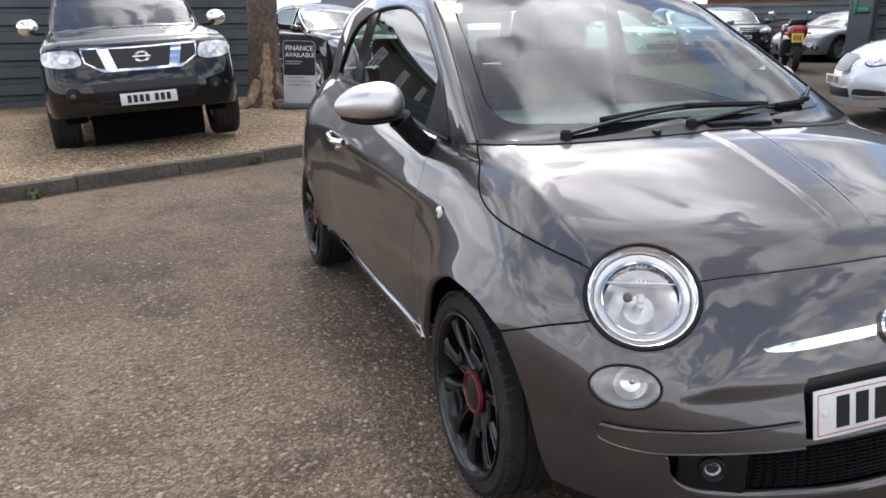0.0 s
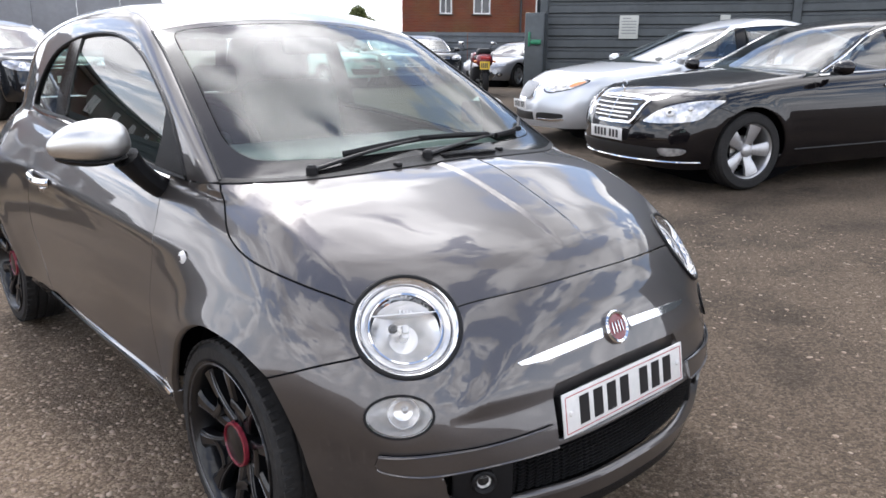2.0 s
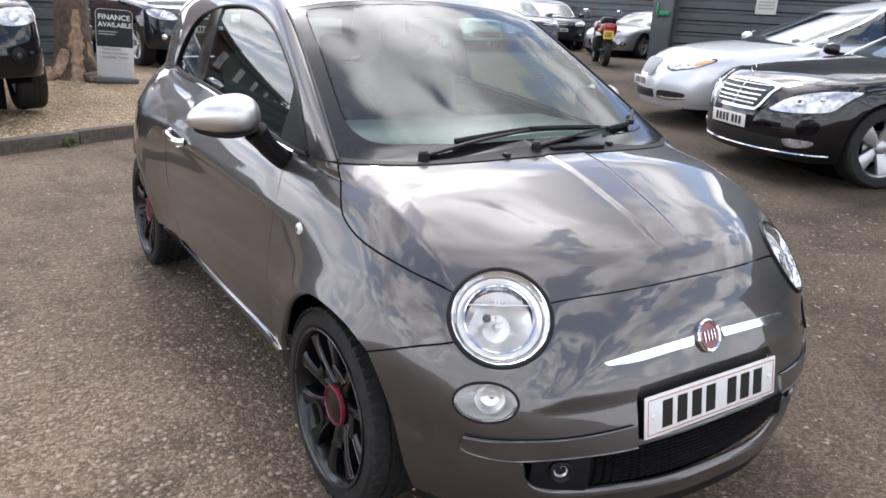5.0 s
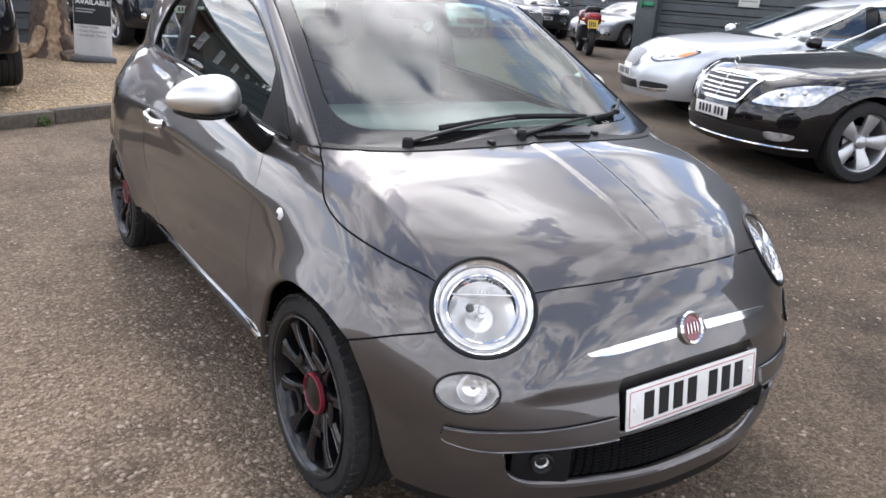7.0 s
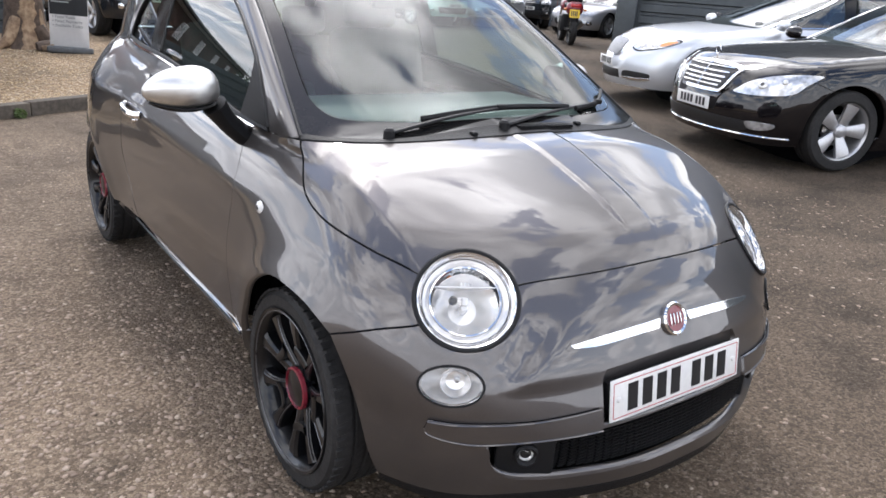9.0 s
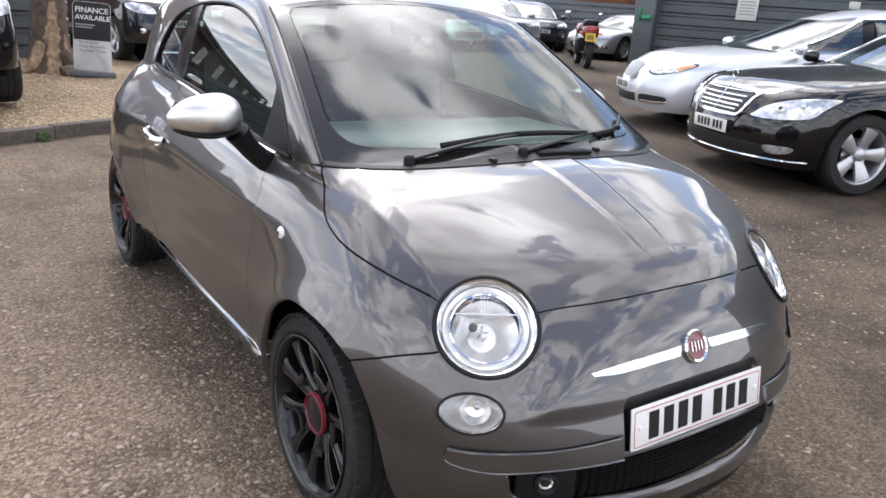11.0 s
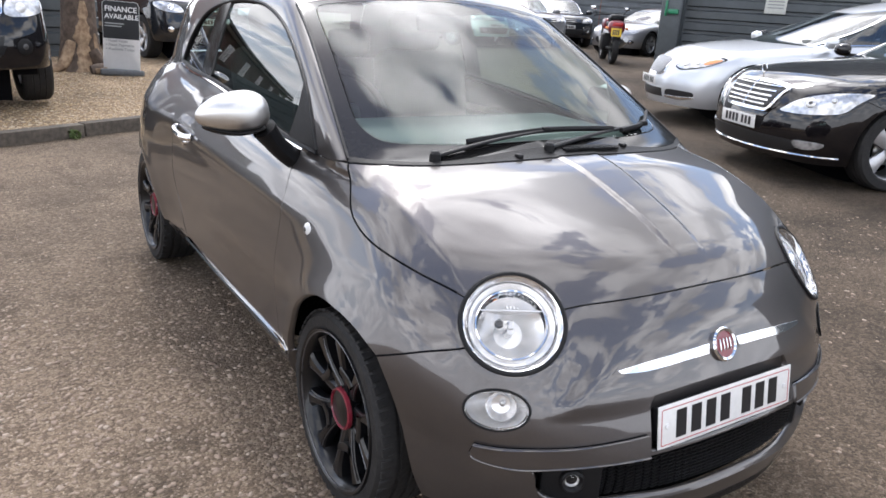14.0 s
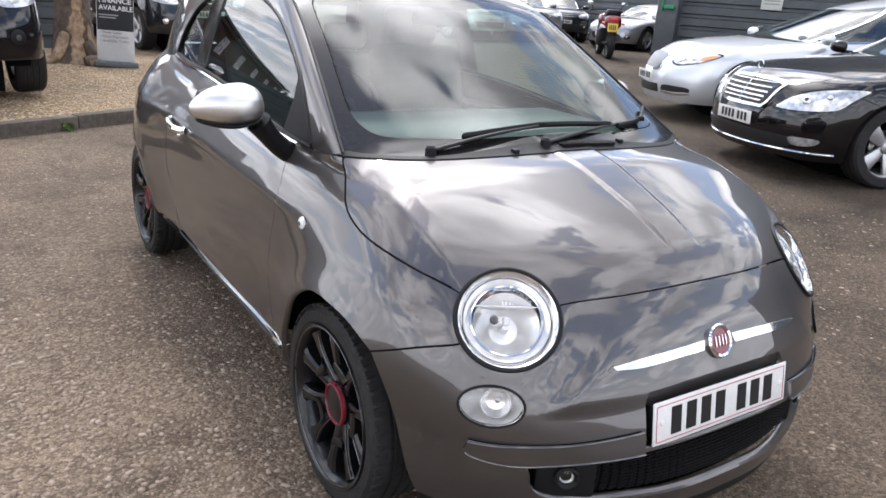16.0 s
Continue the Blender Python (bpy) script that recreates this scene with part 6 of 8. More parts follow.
foliage("crown", "", [(0, 0, 2.9, 0.9), (0.8, 0.2, 2.6, 0.7), (-0.9, 0, 2.5, 0.7), (0.1, 0.3, 3.5, 0.5)], 2600, 0.10, SHRUB, 33, "tree", far_tree)

# ---- motorcycle ----
bike = thing("motorcycle", "motorcycle with a red tail and yellow plate seen from behind", "motorcycle", pose(11.1, 11.0, 0.30, 0, 0, -35))
for y in (0.0, 1.40):
    wl_hub = new("wheel")
    wl_hub.parent = bike
    wl_hub.location = (0, y, 0.31)
    part("tyre", lathe([(0.22, -0.05), (0.26, -0.075), (0.30, -0.055), (0.312, 0), (0.30, 0.055), (0.26, 0.075), (0.22, 0.05)], 40), RUBBER, wl_hub)
    part("rim", lathe([(0.225, -0.045), (0.20, -0.04), (0.20, 0.04), (0.225, 0.045)], 40), SATIN_SILVER, wl_hub)
    part("hub", lathe([(0.0, -0.06), (0.05, -0.06), (0.05, 0.06), (0.0, 0.06)], 20), BLACK_PLASTIC, wl_hub)
part("swingarm", box(0.20, 0.65, 0.06, (0, 0.33, 0.33), 0.02), BLACK_PLASTIC, bike)
part("engine", box(0.36, 0.42, 0.40, (0, 0.78, 0.45), 0.06, 3), BLACK_PLASTIC, bike)
part("tank", box(0.34, 0.50, 0.26, (0, 0.86, 0.85), 0.10, 4), RED, bike, "dark red fuel tank")
part("seat", box(0.30, 0.62, 0.11, (0, 0.30, 0.86), 0.045, 3), BLACK_PLASTIC, bike)
part("tail", box(0.38, 0.34, 0.30, (0, -0.02, 0.80), 0.13, 5), RED, bike, "red tail fairing")
part("rear_seat", box(0.32, 0.40, 0.17, (0, 0.12, 0.985), 0.075, 4), BLACK_PLASTIC, bike)
part("tail_lamp", box(0.24, 0.04, 0.08, (0, -0.185, 0.86), 0.02), RED_LENS, bike)
number_plate(bike, pose(-0.02, -0.225, 0.69, -12), YELLOW_PLATE, 0.23, 0.18, 4)
part("mudguard", box(0.17, 0.10, 0.30, (0, -0.17, 0.58), 0.03), BLACK_PLASTIC, bike)
part("exhaust", tube([(0.20, 0.7, 0.32), (0.22, 0.3, 0.42), (0.23, -0.12, 0.55)], [0.035, 0.055, 0.06], 14), SATIN_SILVER, bike)
part("handlebar", tube([(-0.38, 0.95, 1.02), (-0.2, 1.08, 1.06), (0.2, 1.08, 1.06), (0.38, 0.95, 1.02)], 0.016, 8), BLACK_PLASTIC, bike)
part("fork", tube([(0.10, 1.15, 0.95), (0.10, 1.40, 0.31)], 0.025, 8), SATIN_SILVER, bike)
part("fork", tube([(-0.10, 1.15, 0.95), (-0.10, 1.40, 0.31)], 0.025, 8), SATIN_SILVER, bike)
for s in (-1, 1):
    part("bike_mirror", box(0.13, 0.03, 0.08, (s * 0.40, 1.02, 1.20), 0.02), CHROME, bike)
    part("mirror_stalk", tube([(s * 0.30, 1.02, 1.04), (s * 0.40, 1.03, 1.20)], 0.008, 6), BLACK_PLASTIC, bike)
    part("indicator", box(0.07, 0.05, 0.05, (s * 0.22, -0.10, 0.78), 0.018), AMBER, bike)


# ---- parked vehicles ----
def make_skin(front, plan, hood, crown, side, taper, rear, screen, bow, flank, roof, roof_crown, hatch, waist, arches, k=(0.10, 0.16, 0.2), flare=0.008):
    """The skin of a vehicle from a few smooth lines: knots and values along z or y."""

    def skin(x, y, z):
        a = np.sqrt(x * x + 1e-8)
        w = soft_line(z, *side) - taper[0] * np.maximum(taper[1] - y, 0) ** 2 - taper[2] * np.maximum(y - taper[3], 0) ** 2
        for yw, zw, rw in arches:
            r = np.sqrt((y - yw) ** 2 + (z - zw) ** 2)
            w = w + flare * np.exp(-(((r - rw) / 0.06) ** 2))
        top = soft_line(y, *hood) - crown * a**2
        nose = soft_line(z, *front) + plan[0] * a ** plan[1]
        tail = soft_line(z, *rear) - 0.25 * a**2.5
        f = smax(a - w, (z - top) * 0.9, k[0])
        f = smax(f, nose - y, k[1])
        f = smax(f, y - tail, k[2])
        d = z - waist
        g = smax(a - (flank[0] - flank[1] * d - flank[2] * d * np.abs(d)), (soft_line(z, *screen) + bow * a**2 - y) * 0.5, 0.06)
        g = smax(g, z - soft_line(y, *roof) + roof_crown * a**2, 0.10)
        g = np.maximum(smax(g, (y - soft_line(z, *hatch) + bow * 0.6 * a**2) * 0.6, 0.12), waist - 0.10 - z)
        return smin(f, g, 0.015)

    return skin


def lay(kind, pts):
    """Places on the skin from pairs of coordinates of that kind."""
    p = np.array(pts, float)
    return on_body(kind, p[:, 0], p[:, 1])


def curve(kind, pts, n=6):
    return lay(kind, spline([(a, b, 0) for a, b in pts], n)[:, :2])


def screen_line(pts, inside):
    """The edge of a windscreen where it meets the side of the cabin: the first (y, z) pair is kept, the rest follow the pillar."""
    line = [lay("right", [pts[0]])[0]]
    for y, z in pts[1:]:
        half = -lay("right", [(inside, z)])[0][0] - 0.045
        lo, hi = 0.0, inside
        for _ in range(30):
            mid = (lo + hi) / 2
            lo, hi = (lo, mid) if SKIN["now"](np.array(-half), np.array(mid), np.array(z)) < 0 else (mid, hi)
        line.append(np.array((-half, hi, z)))
    return spline(line, 6)


def vehicle(name, label, m, skin, heart, cab_heart, d, paint, group="parked cars", size=1.0):
    """A parked car of steel panels, glass and wheels; d holds its lines."""
    SKIN["now"] = skin
    HEARTS["round"], HEARTS["cab"] = np.array(heart), np.array(cab_heart)
    v = thing(name, label, d.get("category", "car"), m @ Matrix.Diagonal((size, size, size, 1)), group)
    st = d.get("step", 0.05)
    base, arch, wb, sill, zw = d["base"], d["arch"], d["wheelbase"], d["sill"], d["wheel"]
    cowl_l = curve("top", d["cowl"])  # from the side to the middle
    hood_l = curve("top", d["hood_side"])  # from the cowl forward to the lamp
    nose_l = curve("top", d["hood_nose"])  # from there to the middle
    a0 = math.radians(d.get("joint", 48))
    arch_pts = lambda yc, t0, t1: lay("right", [(yc + arch * math.cos(t), zw + arch * math.sin(t)) for t in np.linspace(t0, t1, 14)])  # noqa: E731
    low = math.asin(max(min((sill - zw) / arch, 0.9), -0.9))
    front_arch = arch_pts(0, low, math.pi - a0)
    nose_arch = arch_pts(0, math.pi - a0, math.pi - math.asin(max(min((base - zw) / arch, 0.9), -0.9)))
    joint = np.linspace(hood_l[-1], front_arch[-1], 6)
    joint = snap("round", joint)
    yd0, yd1, yd2 = d["doors"]
    belt = d["belt"]  # (y, z) pairs of the lower edge of the windows
    by, bz = [q[0] for q in belt], [q[1] for q in belt]
    bl = lambda y, off=0.0: float(np.interp(y, by, bz)) + off  # noqa: E731
    dl0 = curve("right", [(yd0 + 0.06, bl(yd0 + 0.06, -0.012)), (yd0, bl(yd0) * 0.55 + sill * 0.45), (yd0 + 0.01, sill)])
    dl1 = curve("right", [(yd1, bl(yd1, -0.012)), (yd1 - 0.01, bl(yd1) * 0.5 + sill * 0.5), (yd1 - 0.03, sill)])
    rear_arch = arch_pts(wb, low, math.pi - low)
    panel("bonnet", "round", join_loop(hood_l[:-1], nose_l[:-1], flip_x(nose_l)[::-1][:-1], flip_x(hood_l)[::-1][:-1], flip_x(cowl_l)[:-1], cowl_l[::-1][:-1]), paint, v, st)
    panel("front_wing", "round", join_loop(lay("right", [(yd0 - 0.10, bl(yd0) - 0.012), (yd0 + 0.06, bl(yd0 + 0.06, -0.012))]), dl0[1:], front_arch, joint[::-1][1:-1], hood_l[::-1][:-1], cowl_l[:1]), paint, v, st, turn=0.03, both=True)
    foot = snap("round", [(nose_arch[-1][0], nose_arch[-1][1], base), (nose_arch[-1][0] * 0.8, d["nose_y"] * 0.75, base), (nose_arch[-1][0] * 0.4, d["nose_y"] * 0.97, base), (0, d["nose_y"], base)])
    foot = spline(foot, 5)
    panel("front_bumper", "round", join_loop(nose_l[:-1], flip_x(nose_l)[::-1][:-1], flip_x(joint)[:-1], flip_x(nose_arch)[:-1], flip_x(foot)[:-1], foot[::-1][:-1], nose_arch[::-1][:-1], joint[::-1][:-1]), d.get("bumper_mat", paint), v, st, turn=0.03)
    panel("front_door", "right", join_loop(dl0, dl1[::-1], lay("right", [(y, bl(y, -0.012)) for y in np.linspace(yd1, yd0 + 0.06, 8)[1:-1]])), paint, v, st * 1.2, both=True)
    r_up = [q for q in rear_arch[::-1] if q[1] < yd2 and q[1] < wb]
    panel("rear_door", "right", join_loop(dl1, lay("right", [(wb - arch - 0.03, sill)]), [q - np.array((0, 0.03, 0)) for q in r_up][:6], lay("right", [(yd2, bl(yd2) * 0.6 + sill * 0.4), (yd2 + 0.04, bl(yd2, -0.012))]), lay("right", [(y, bl(y, -0.012)) for y in np.linspace(yd2, yd1, 8)[1:-1]])), paint, v, st * 1.2, both=True)
    # cabin
    scr = screen_line(d["screen_edge"], d["post"])  # (y, z) from the cowl up to the roof
    seam = curve("top", [(scr[-1][0], scr[-1][1]), *d["roof_seam"][1:]])
    seam[0] = scr[-1]
    back = curve("top", d["back_edge"])  # from the roof down the rear screen
    back[0] = seam[-1]
    win_lo = lay("right", [(y, bl(y)) for y in np.linspace(d["glass"][0][0], d["glass"][-1][0], 24)])
    ahead = [(q[2], q[1] + 0.045) for q in scr]
    win_hi = curve("right", [(max(y, float(np.interp(z, [q[0] for q in ahead], [q[1] for q in ahead]))) if 0 < i and y < d["post"] - 0.1 else y, z) for i, (y, z) in enumerate(d["glass"])])
    wl_ = join_loop(win_lo[:-1], win_hi[::-1][:-1])
    tail_pts = lay("right", d["tail"])
    panel("body_side", "cab", join_loop(scr[:-1], seam[:-1], back, tail_pts, rear_arch[1:], lay("right", [(wb - arch - 0.02, sill)]), [q - np.array((0, 0.02, 0)) for q in r_up][:6], lay("right", [(yd2 + 0.01, bl(yd2) * 0.6 + sill * 0.4), (yd2 + 0.05, bl(yd2, -0.010))]), lay("right", [(y, bl(y, -0.010)) for y in np.linspace(yd2, yd0 + 0.06, 16)[1:]]), lay("right", [(yd0 - 0.08, bl(yd0) - 0.010)])), paint, v, st, [wl_], both=True)
    head = curve("top", [(scr[-1][0], scr[-1][1]), *d["roof_front"][1:]])
    head[0] = scr[-1]
    rb_ = curve("top", d["roof_back"])
    rb_[0] = seam[-1]
    panel("roof", "top", join_loop(head[:-1], flip_x(head)[::-1][:-1], flip_x(seam)[:-1], flip_x(rb_)[:-1], rb_[::-1][:-1], seam[::-1][:-1]), paint, v, st * 1.3)
    cl2 = cowl_l + np.array((0, 0.02, 0.01))
    ws = panel("windscreen", "top", join_loop(scr[2:-1], head[:-1], flip_x(head)[::-1], flip_x(scr)[::-1][1:-2], flip_x(cl2)[:-1], cl2[::-1]), d.get("screen_glass", CAR_SCREEN), v, st, turn=0)[0]
    ws.visible_shadow = False
    boot_l = curve("top", d["boot_front"])  # lower edge of the rear screen, from the side to the middle
    rs = panel("rear_screen", "top", join_loop(back, boot_l, flip_x(boot_l)[::-1][1:], flip_x(back)[::-1], flip_x(rb_)[1:-1], rb_[::-1][:-1]), CAR_SCREEN, v, st * 1.5, turn=0)[0]
    rs.visible_shadow = False
    tb = curve("top", d["boot_back"])
    panel("boot_lid", "top", join_loop(boot_l[:-1], flip_x(boot_l)[::-1], flip_x(tb)[:-1], tb[::-1]), paint, v, st * 1.5)
    bx = d["rear_face"]
    panel("rear_bumper", "back", [(-bx[0], 0, bx[1]), (0, 0, bx[1] + 0.01), (bx[0], 0, bx[1]), (bx[0] * 1.03, 0, bx[2]), (0, 0, bx[2]), (-bx[0] * 1.03, 0, bx[2])], paint, v, st * 1.5, turn=0.03)
    post = d["post"]
    for nm, lo, hi in (("front_window", -9, post - 0.05), ("rear_window", post + 0.05, 99)):
        a_, b_ = [q for q in win_lo if lo <= q[1] <= hi], [q for q in win_hi if lo <= q[1] <= hi]
        for g in panel(nm, "cab", join_loop(a_, b_[::-1]), d.get("side_glass", CAR_SCREEN), v, st * 1.5, gap=0.004, turn=0, proud=-0.006, both=True):
            g.visible_shadow = False
    panel("window_post", "cab", join_loop([q for q in win_lo if abs(q[1] - post) < 0.09], [q for q in win_hi if abs(q[1] - post) < 0.09][::-1]), FRIT, v, st, gap=0, turn=0.006, both=True)
    for s in (1, -1):
        part("window_trim", tube(wl_ * (s, 1, 1), d.get("trim_r", 0.010), 5, True), d.get("trim", CHROME), v)
    panel("sill", "right", join_loop(lay("right", [(arch * 0.93, sill), (wb - arch - 0.02, sill), (wb - arch - 0.02, sill - 0.12), (arch * 0.93, sill - 0.12)])), d.get("sill_mat", paint), v, st * 1.5, turn=0.03, both=True)
    # inside
    th_, ph_ = np.meshgrid(np.linspace(-math.pi, math.pi, 73), np.linspace(-0.45, 0.5, 16))
    sh = on_body("cab", th_, ph_)
    sh = sh - slope(sh) * 0.05
    for yw in (0.0, wb):
        near = np.hypot(sh[..., 1] - yw, sh[..., 2] - zw) < arch + 0.05
        sh[..., 0] = np.where(near, np.clip(sh[..., 0], -0.55, 0.55), sh[..., 0])
    sh[..., 2] = np.minimum(sh[..., 2], bl(yd1) - 0.08)
    c_ = th_.shape[1]
    mesh_part("inner_shell", sh.reshape(-1, 3), [(i * c_ + j, i * c_ + j + 1, (i + 1) * c_ + j + 1, (i + 1) * c_ + j) for i in range(th_.shape[0] - 1) for j in range(c_ - 1)], SHUT_BLACK, v)
    part("dashboard", box(1.3, 0.4, 0.25, (0, d["dash"], bl(yd0) - 0.06), 0.08, 3), DASH, v)
    part("under_tray", box(1.32, wb + 0.9, 0.05, (0, wb / 2, base + 0.06), 0.01), SHUT_BLACK, v)
    for s in (-1, 1):
        part("seat_back", box(0.48, 0.14, 0.62, (0, 0, 0), 0.06, 3), SEAT, v, m=pose(s * 0.37, d["dash"] + 1.0, bl(yd1) - 0.14, -12))
        part("headrest", box(0.26, 0.10, 0.17, (0, 0, 0), 0.04, 3), SEAT, v, m=pose(s * 0.37, d["dash"] + 1.09, bl(yd1) + 0.24, -10))
        for yw in (0.0, wb):
            part("arch_liner", arch_shell(arch + 0.006, -0.2, 0.0, -0.06), SHUT_BLACK, v, m=Matrix.Translation((s * (d["track"] - 0.02), yw, zw)) @ Matrix.Rotation(0 if s > 0 else math.pi, 4, "Z"))
            wheel(v, (s * d["track"], yw, zw), s, radius=zw, width=d.get("tyre_w", 0.235), rim=d["rim"], rim_mat=d.get("rim_mat", SATIN_SILVER), spokes=d.get("spokes", 5), style=d.get("style", "broad"))
        mp = d["mirror"]
        mm = new("door_mirror")
        mm.parent = v
        bm = bmesh.new()
        bmesh.ops.create_uvsphere(bm, u_segments=24, v_segments=14, radius=1)
        for q in bm.verts:
            x, y, z = q.co
            q.co = (x * mp[3], y * (0.09 if y < 0 else 0.035), (abs(z) ** 0.8 * (1 if z > 0 else -1)) * mp[4])
        part("mirror_shell", bm, d.get("mirror_mat", paint), mm, m=Matrix.Translation((s * mp[0], mp[1], mp[2])))
        part("mirror_foot", box(abs(mp[0] - d["mirror_in"]), 0.06, 0.035, (s * (mp[0] + d["mirror_in"]) / 2, mp[1] + 0.03, mp[2] - mp[4] * 0.75), 0.012), BLACK_PLASTIC, mm)
        for hy in (yd1 - 0.12, yd2 - 0.10):
            c = lay("right", [(hy, bl(hy) - 0.13)])[0] * (-s, 1, 1)
            part("door_handle", tube([c + np.array((s * 0.004, -0.10, 0)), c + np.array((s * 0.03, -0.07, 0.003)), c + np.array((s * 0.03, 0.07, 0.005)), c + np.array((s * 0.004, 0.10, 0.003))], 0.012, 6), d.get("handle_mat", paint), v)
    return v


def face(v, name, pts, mat, proud=0.004, both=False, label="", n=5, turn=0.02, step=0.03, kind="round", closed_curve=True, bulge=0.0):
    """A piece laid on the front of a vehicle, outlined by (x, z) pairs."""
    p = spline([(a, b, 0) for a, b in pts], n, True)[:, :2] if closed_curve else np.array(pts, float)
    loop = on_body("front", p[:, 0], p[:, 1])
    return panel(name, kind, loop, mat, v, step, gap=0.0, turn=turn, proud=proud, both=both, label=label, bulge=bulge)


def lamp_rim(v, pts, grow=1.10):
    """A dark rubber rim behind a lamp, a little larger than its outline."""
    mx, mz = sum(p[0] for p in pts) / len(pts), sum(p[1] for p in pts) / len(pts)
    face(v, "lamp_rim", [(mx + (a - mx) * (1 + (grow - 1) * 0.6), mz + (b - mz) * (1 + (grow - 1) * 1.8)) for a, b in pts], BLACK_PLASTIC, 0.003, True)


def front_dot(v, name, x, z, r, mat, proud, depth=0.01, squash=1.0):
    """A small round piece on the front, on both sides."""
    for s in (-1, 1):
        c = on_body("front", np.array([s * x]), np.array([z]))
        o = slope(c)[0]
        h = np.cross((0, 0, 1), o)
        h /= np.linalg.norm(h)
        w = np.cross(o, h)
        part(name, lathe([(0.0, depth), (r * 0.7, depth * 0.85), (r, 0.0)], 20, "z"), mat, v, m=frame_at(c[0] + o * proud, o, h, w) @ Matrix.Diagonal((1, squash, 1, 1)))


BLACK_PAINT = material("black car paint", (0.006, 0.005, 0.006), rough=0.2, coat=1.0, grain=0.3, scale=300, spec=0.05)
SILVER_PAINT = material("silver car paint", (0.62, 0.64, 0.67), rough=0.32, metal=0.55, coat=1.0, grain=0.06, scale=600, spec=0.1)
DARK_PAINT = material("blue-black car paint", (0.012, 0.014, 0.018), rough=0.22, coat=1.0, grain=0.3, scale=300, spec=0.1)
CAR_SCREEN = glass("parked car glass", (0.50, 0.56, 0.58), body=0.08)
LAMP_WHITE = material("bright lamp inside", (0.70, 0.71, 0.73), rough=0.2, metal=0.7, grain=0.5, scale=22)
ALLOY = material("alloy wheel", (0.50, 0.50, 0.51), rough=0.35, metal=0.8, grain=0.1, scale=60)
MESH_BLACK = material("black grille", (0.012, 0.012, 0.013), rough=0.45, grain=0.5, scale=90)


# the large black saloon
merc_skin = make_skin(
    front=((0.15, 0.25, 0.35, 0.48, 0.60, 0.72, 0.82), (-0.80, -0.84, -0.865, -0.865, -0.84, -0.79, -0.72)), plan=(0.42, 2.3),
    hood=((-0.82, -0.74, -0.60, -0.30, 0.2, 0.75, 1.5, 2.9, 3.6, 4.25), (0.66, 0.80, 0.865, 0.925, 0.985, 1.03, 1.06, 1.10, 1.09, 1.0)), crown=0.09,
    side=((0.18, 0.30, 0.45, 0.62, 0.78, 0.88, 0.95, 1.02), (0.84, 0.90, 0.925, 0.932, 0.92, 0.895, 0.86, 0.80)), taper=(0.10, 0.15, 0.06, 3.2),
    rear=((0.2, 0.4, 0.6, 0.8, 1.0), (4.14, 4.22, 4.23, 4.19, 4.12)), screen=((0.95, 1.1, 1.25, 1.38, 1.46), (0.36, 0.71, 1.06, 1.42, 1.76)), bow=0.65,
    flank=(0.82, 0.28, 0.35), roof=((1.0, 1.6, 2.2, 2.8, 3.3), (1.43, 1.465, 1.473, 1.44, 1.36)), roof_crown=0.10, hatch=((1.05, 1.2, 1.35, 1.45), (3.75, 3.35, 2.98, 2.7)), waist=0.96,
    arches=((0, 0.34, 0.39), (3.035, 0.34, 0.39)))
merc_lines = dict(base=0.20, arch=0.385, wheelbase=3.035, sill=0.28, wheel=0.34, rim=0.245, track=0.80, spokes=5, style="broad", rim_mat=ALLOY, nose_y=-0.86, joint=60,
    cowl=[(-0.74, 0.72), (-0.5, 0.49), (-0.25, 0.34), (0, 0.29)], hood_side=[(-0.74, 0.72), (-0.74, 0.30), (-0.70, -0.20), (-0.60, -0.52)], hood_nose=[(-0.60, -0.52), (-0.42, -0.66), (-0.20, -0.74), (0, -0.76)],
    doors=(0.64, 1.72, 2.60), belt=[(0.6, 0.955), (1.7, 0.985), (2.9, 1.01), (3.4, 1.03)], glass=[(0.80, 0.963), (1.08, 1.13), (1.40, 1.29), (1.75, 1.365), (2.25, 1.385), (2.70, 1.35), (3.05, 1.24), (3.30, 1.10), (3.36, 1.028)],
    screen_edge=[(0.72, 0.958), (1.21, 1.13), (1.54, 1.30), (1.78, 1.385)], roof_seam=[(-0.60, 1.78), (-0.585, 2.1), (-0.57, 2.6), (-0.55, 2.95)], back_edge=[(-0.55, 2.95), (-0.60, 3.3), (-0.66, 3.66)],
    tail=[(3.9, 0.98), (4.06, 0.85), (4.10, 0.60), (4.02, 0.30), (3.45, 0.27)], roof_front=[(-0.60, 1.58), (-0.3, 1.42), (0, 1.37)], roof_back=[(-0.55, 2.95), (-0.3, 3.02), (0, 3.04)], boot_front=[(-0.66, 3.66), (-0.3, 3.74), (0, 3.76)],
    boot_back=[(-0.62, 4.02), (-0.3, 4.10), (0, 4.12)], rear_face=(0.80, 0.85, 0.28), post=1.76, dash=0.88, mirror=(1.02, 0.86, 1.03, 0.105, 0.068), mirror_in=0.86, mirror_mat=BLACK_PAINT, handle_mat=CHROME)
merc = vehicle("saloon_car", "large gloss black saloon with a chrome grille and silver wheels", pose(5.225, 2.272, 0.120, 1.7, 0, 248.5), merc_skin, (0, 0.6, 0.5), (0, 1.9, 0.8), merc_lines, BLACK_PAINT, size=1.01)
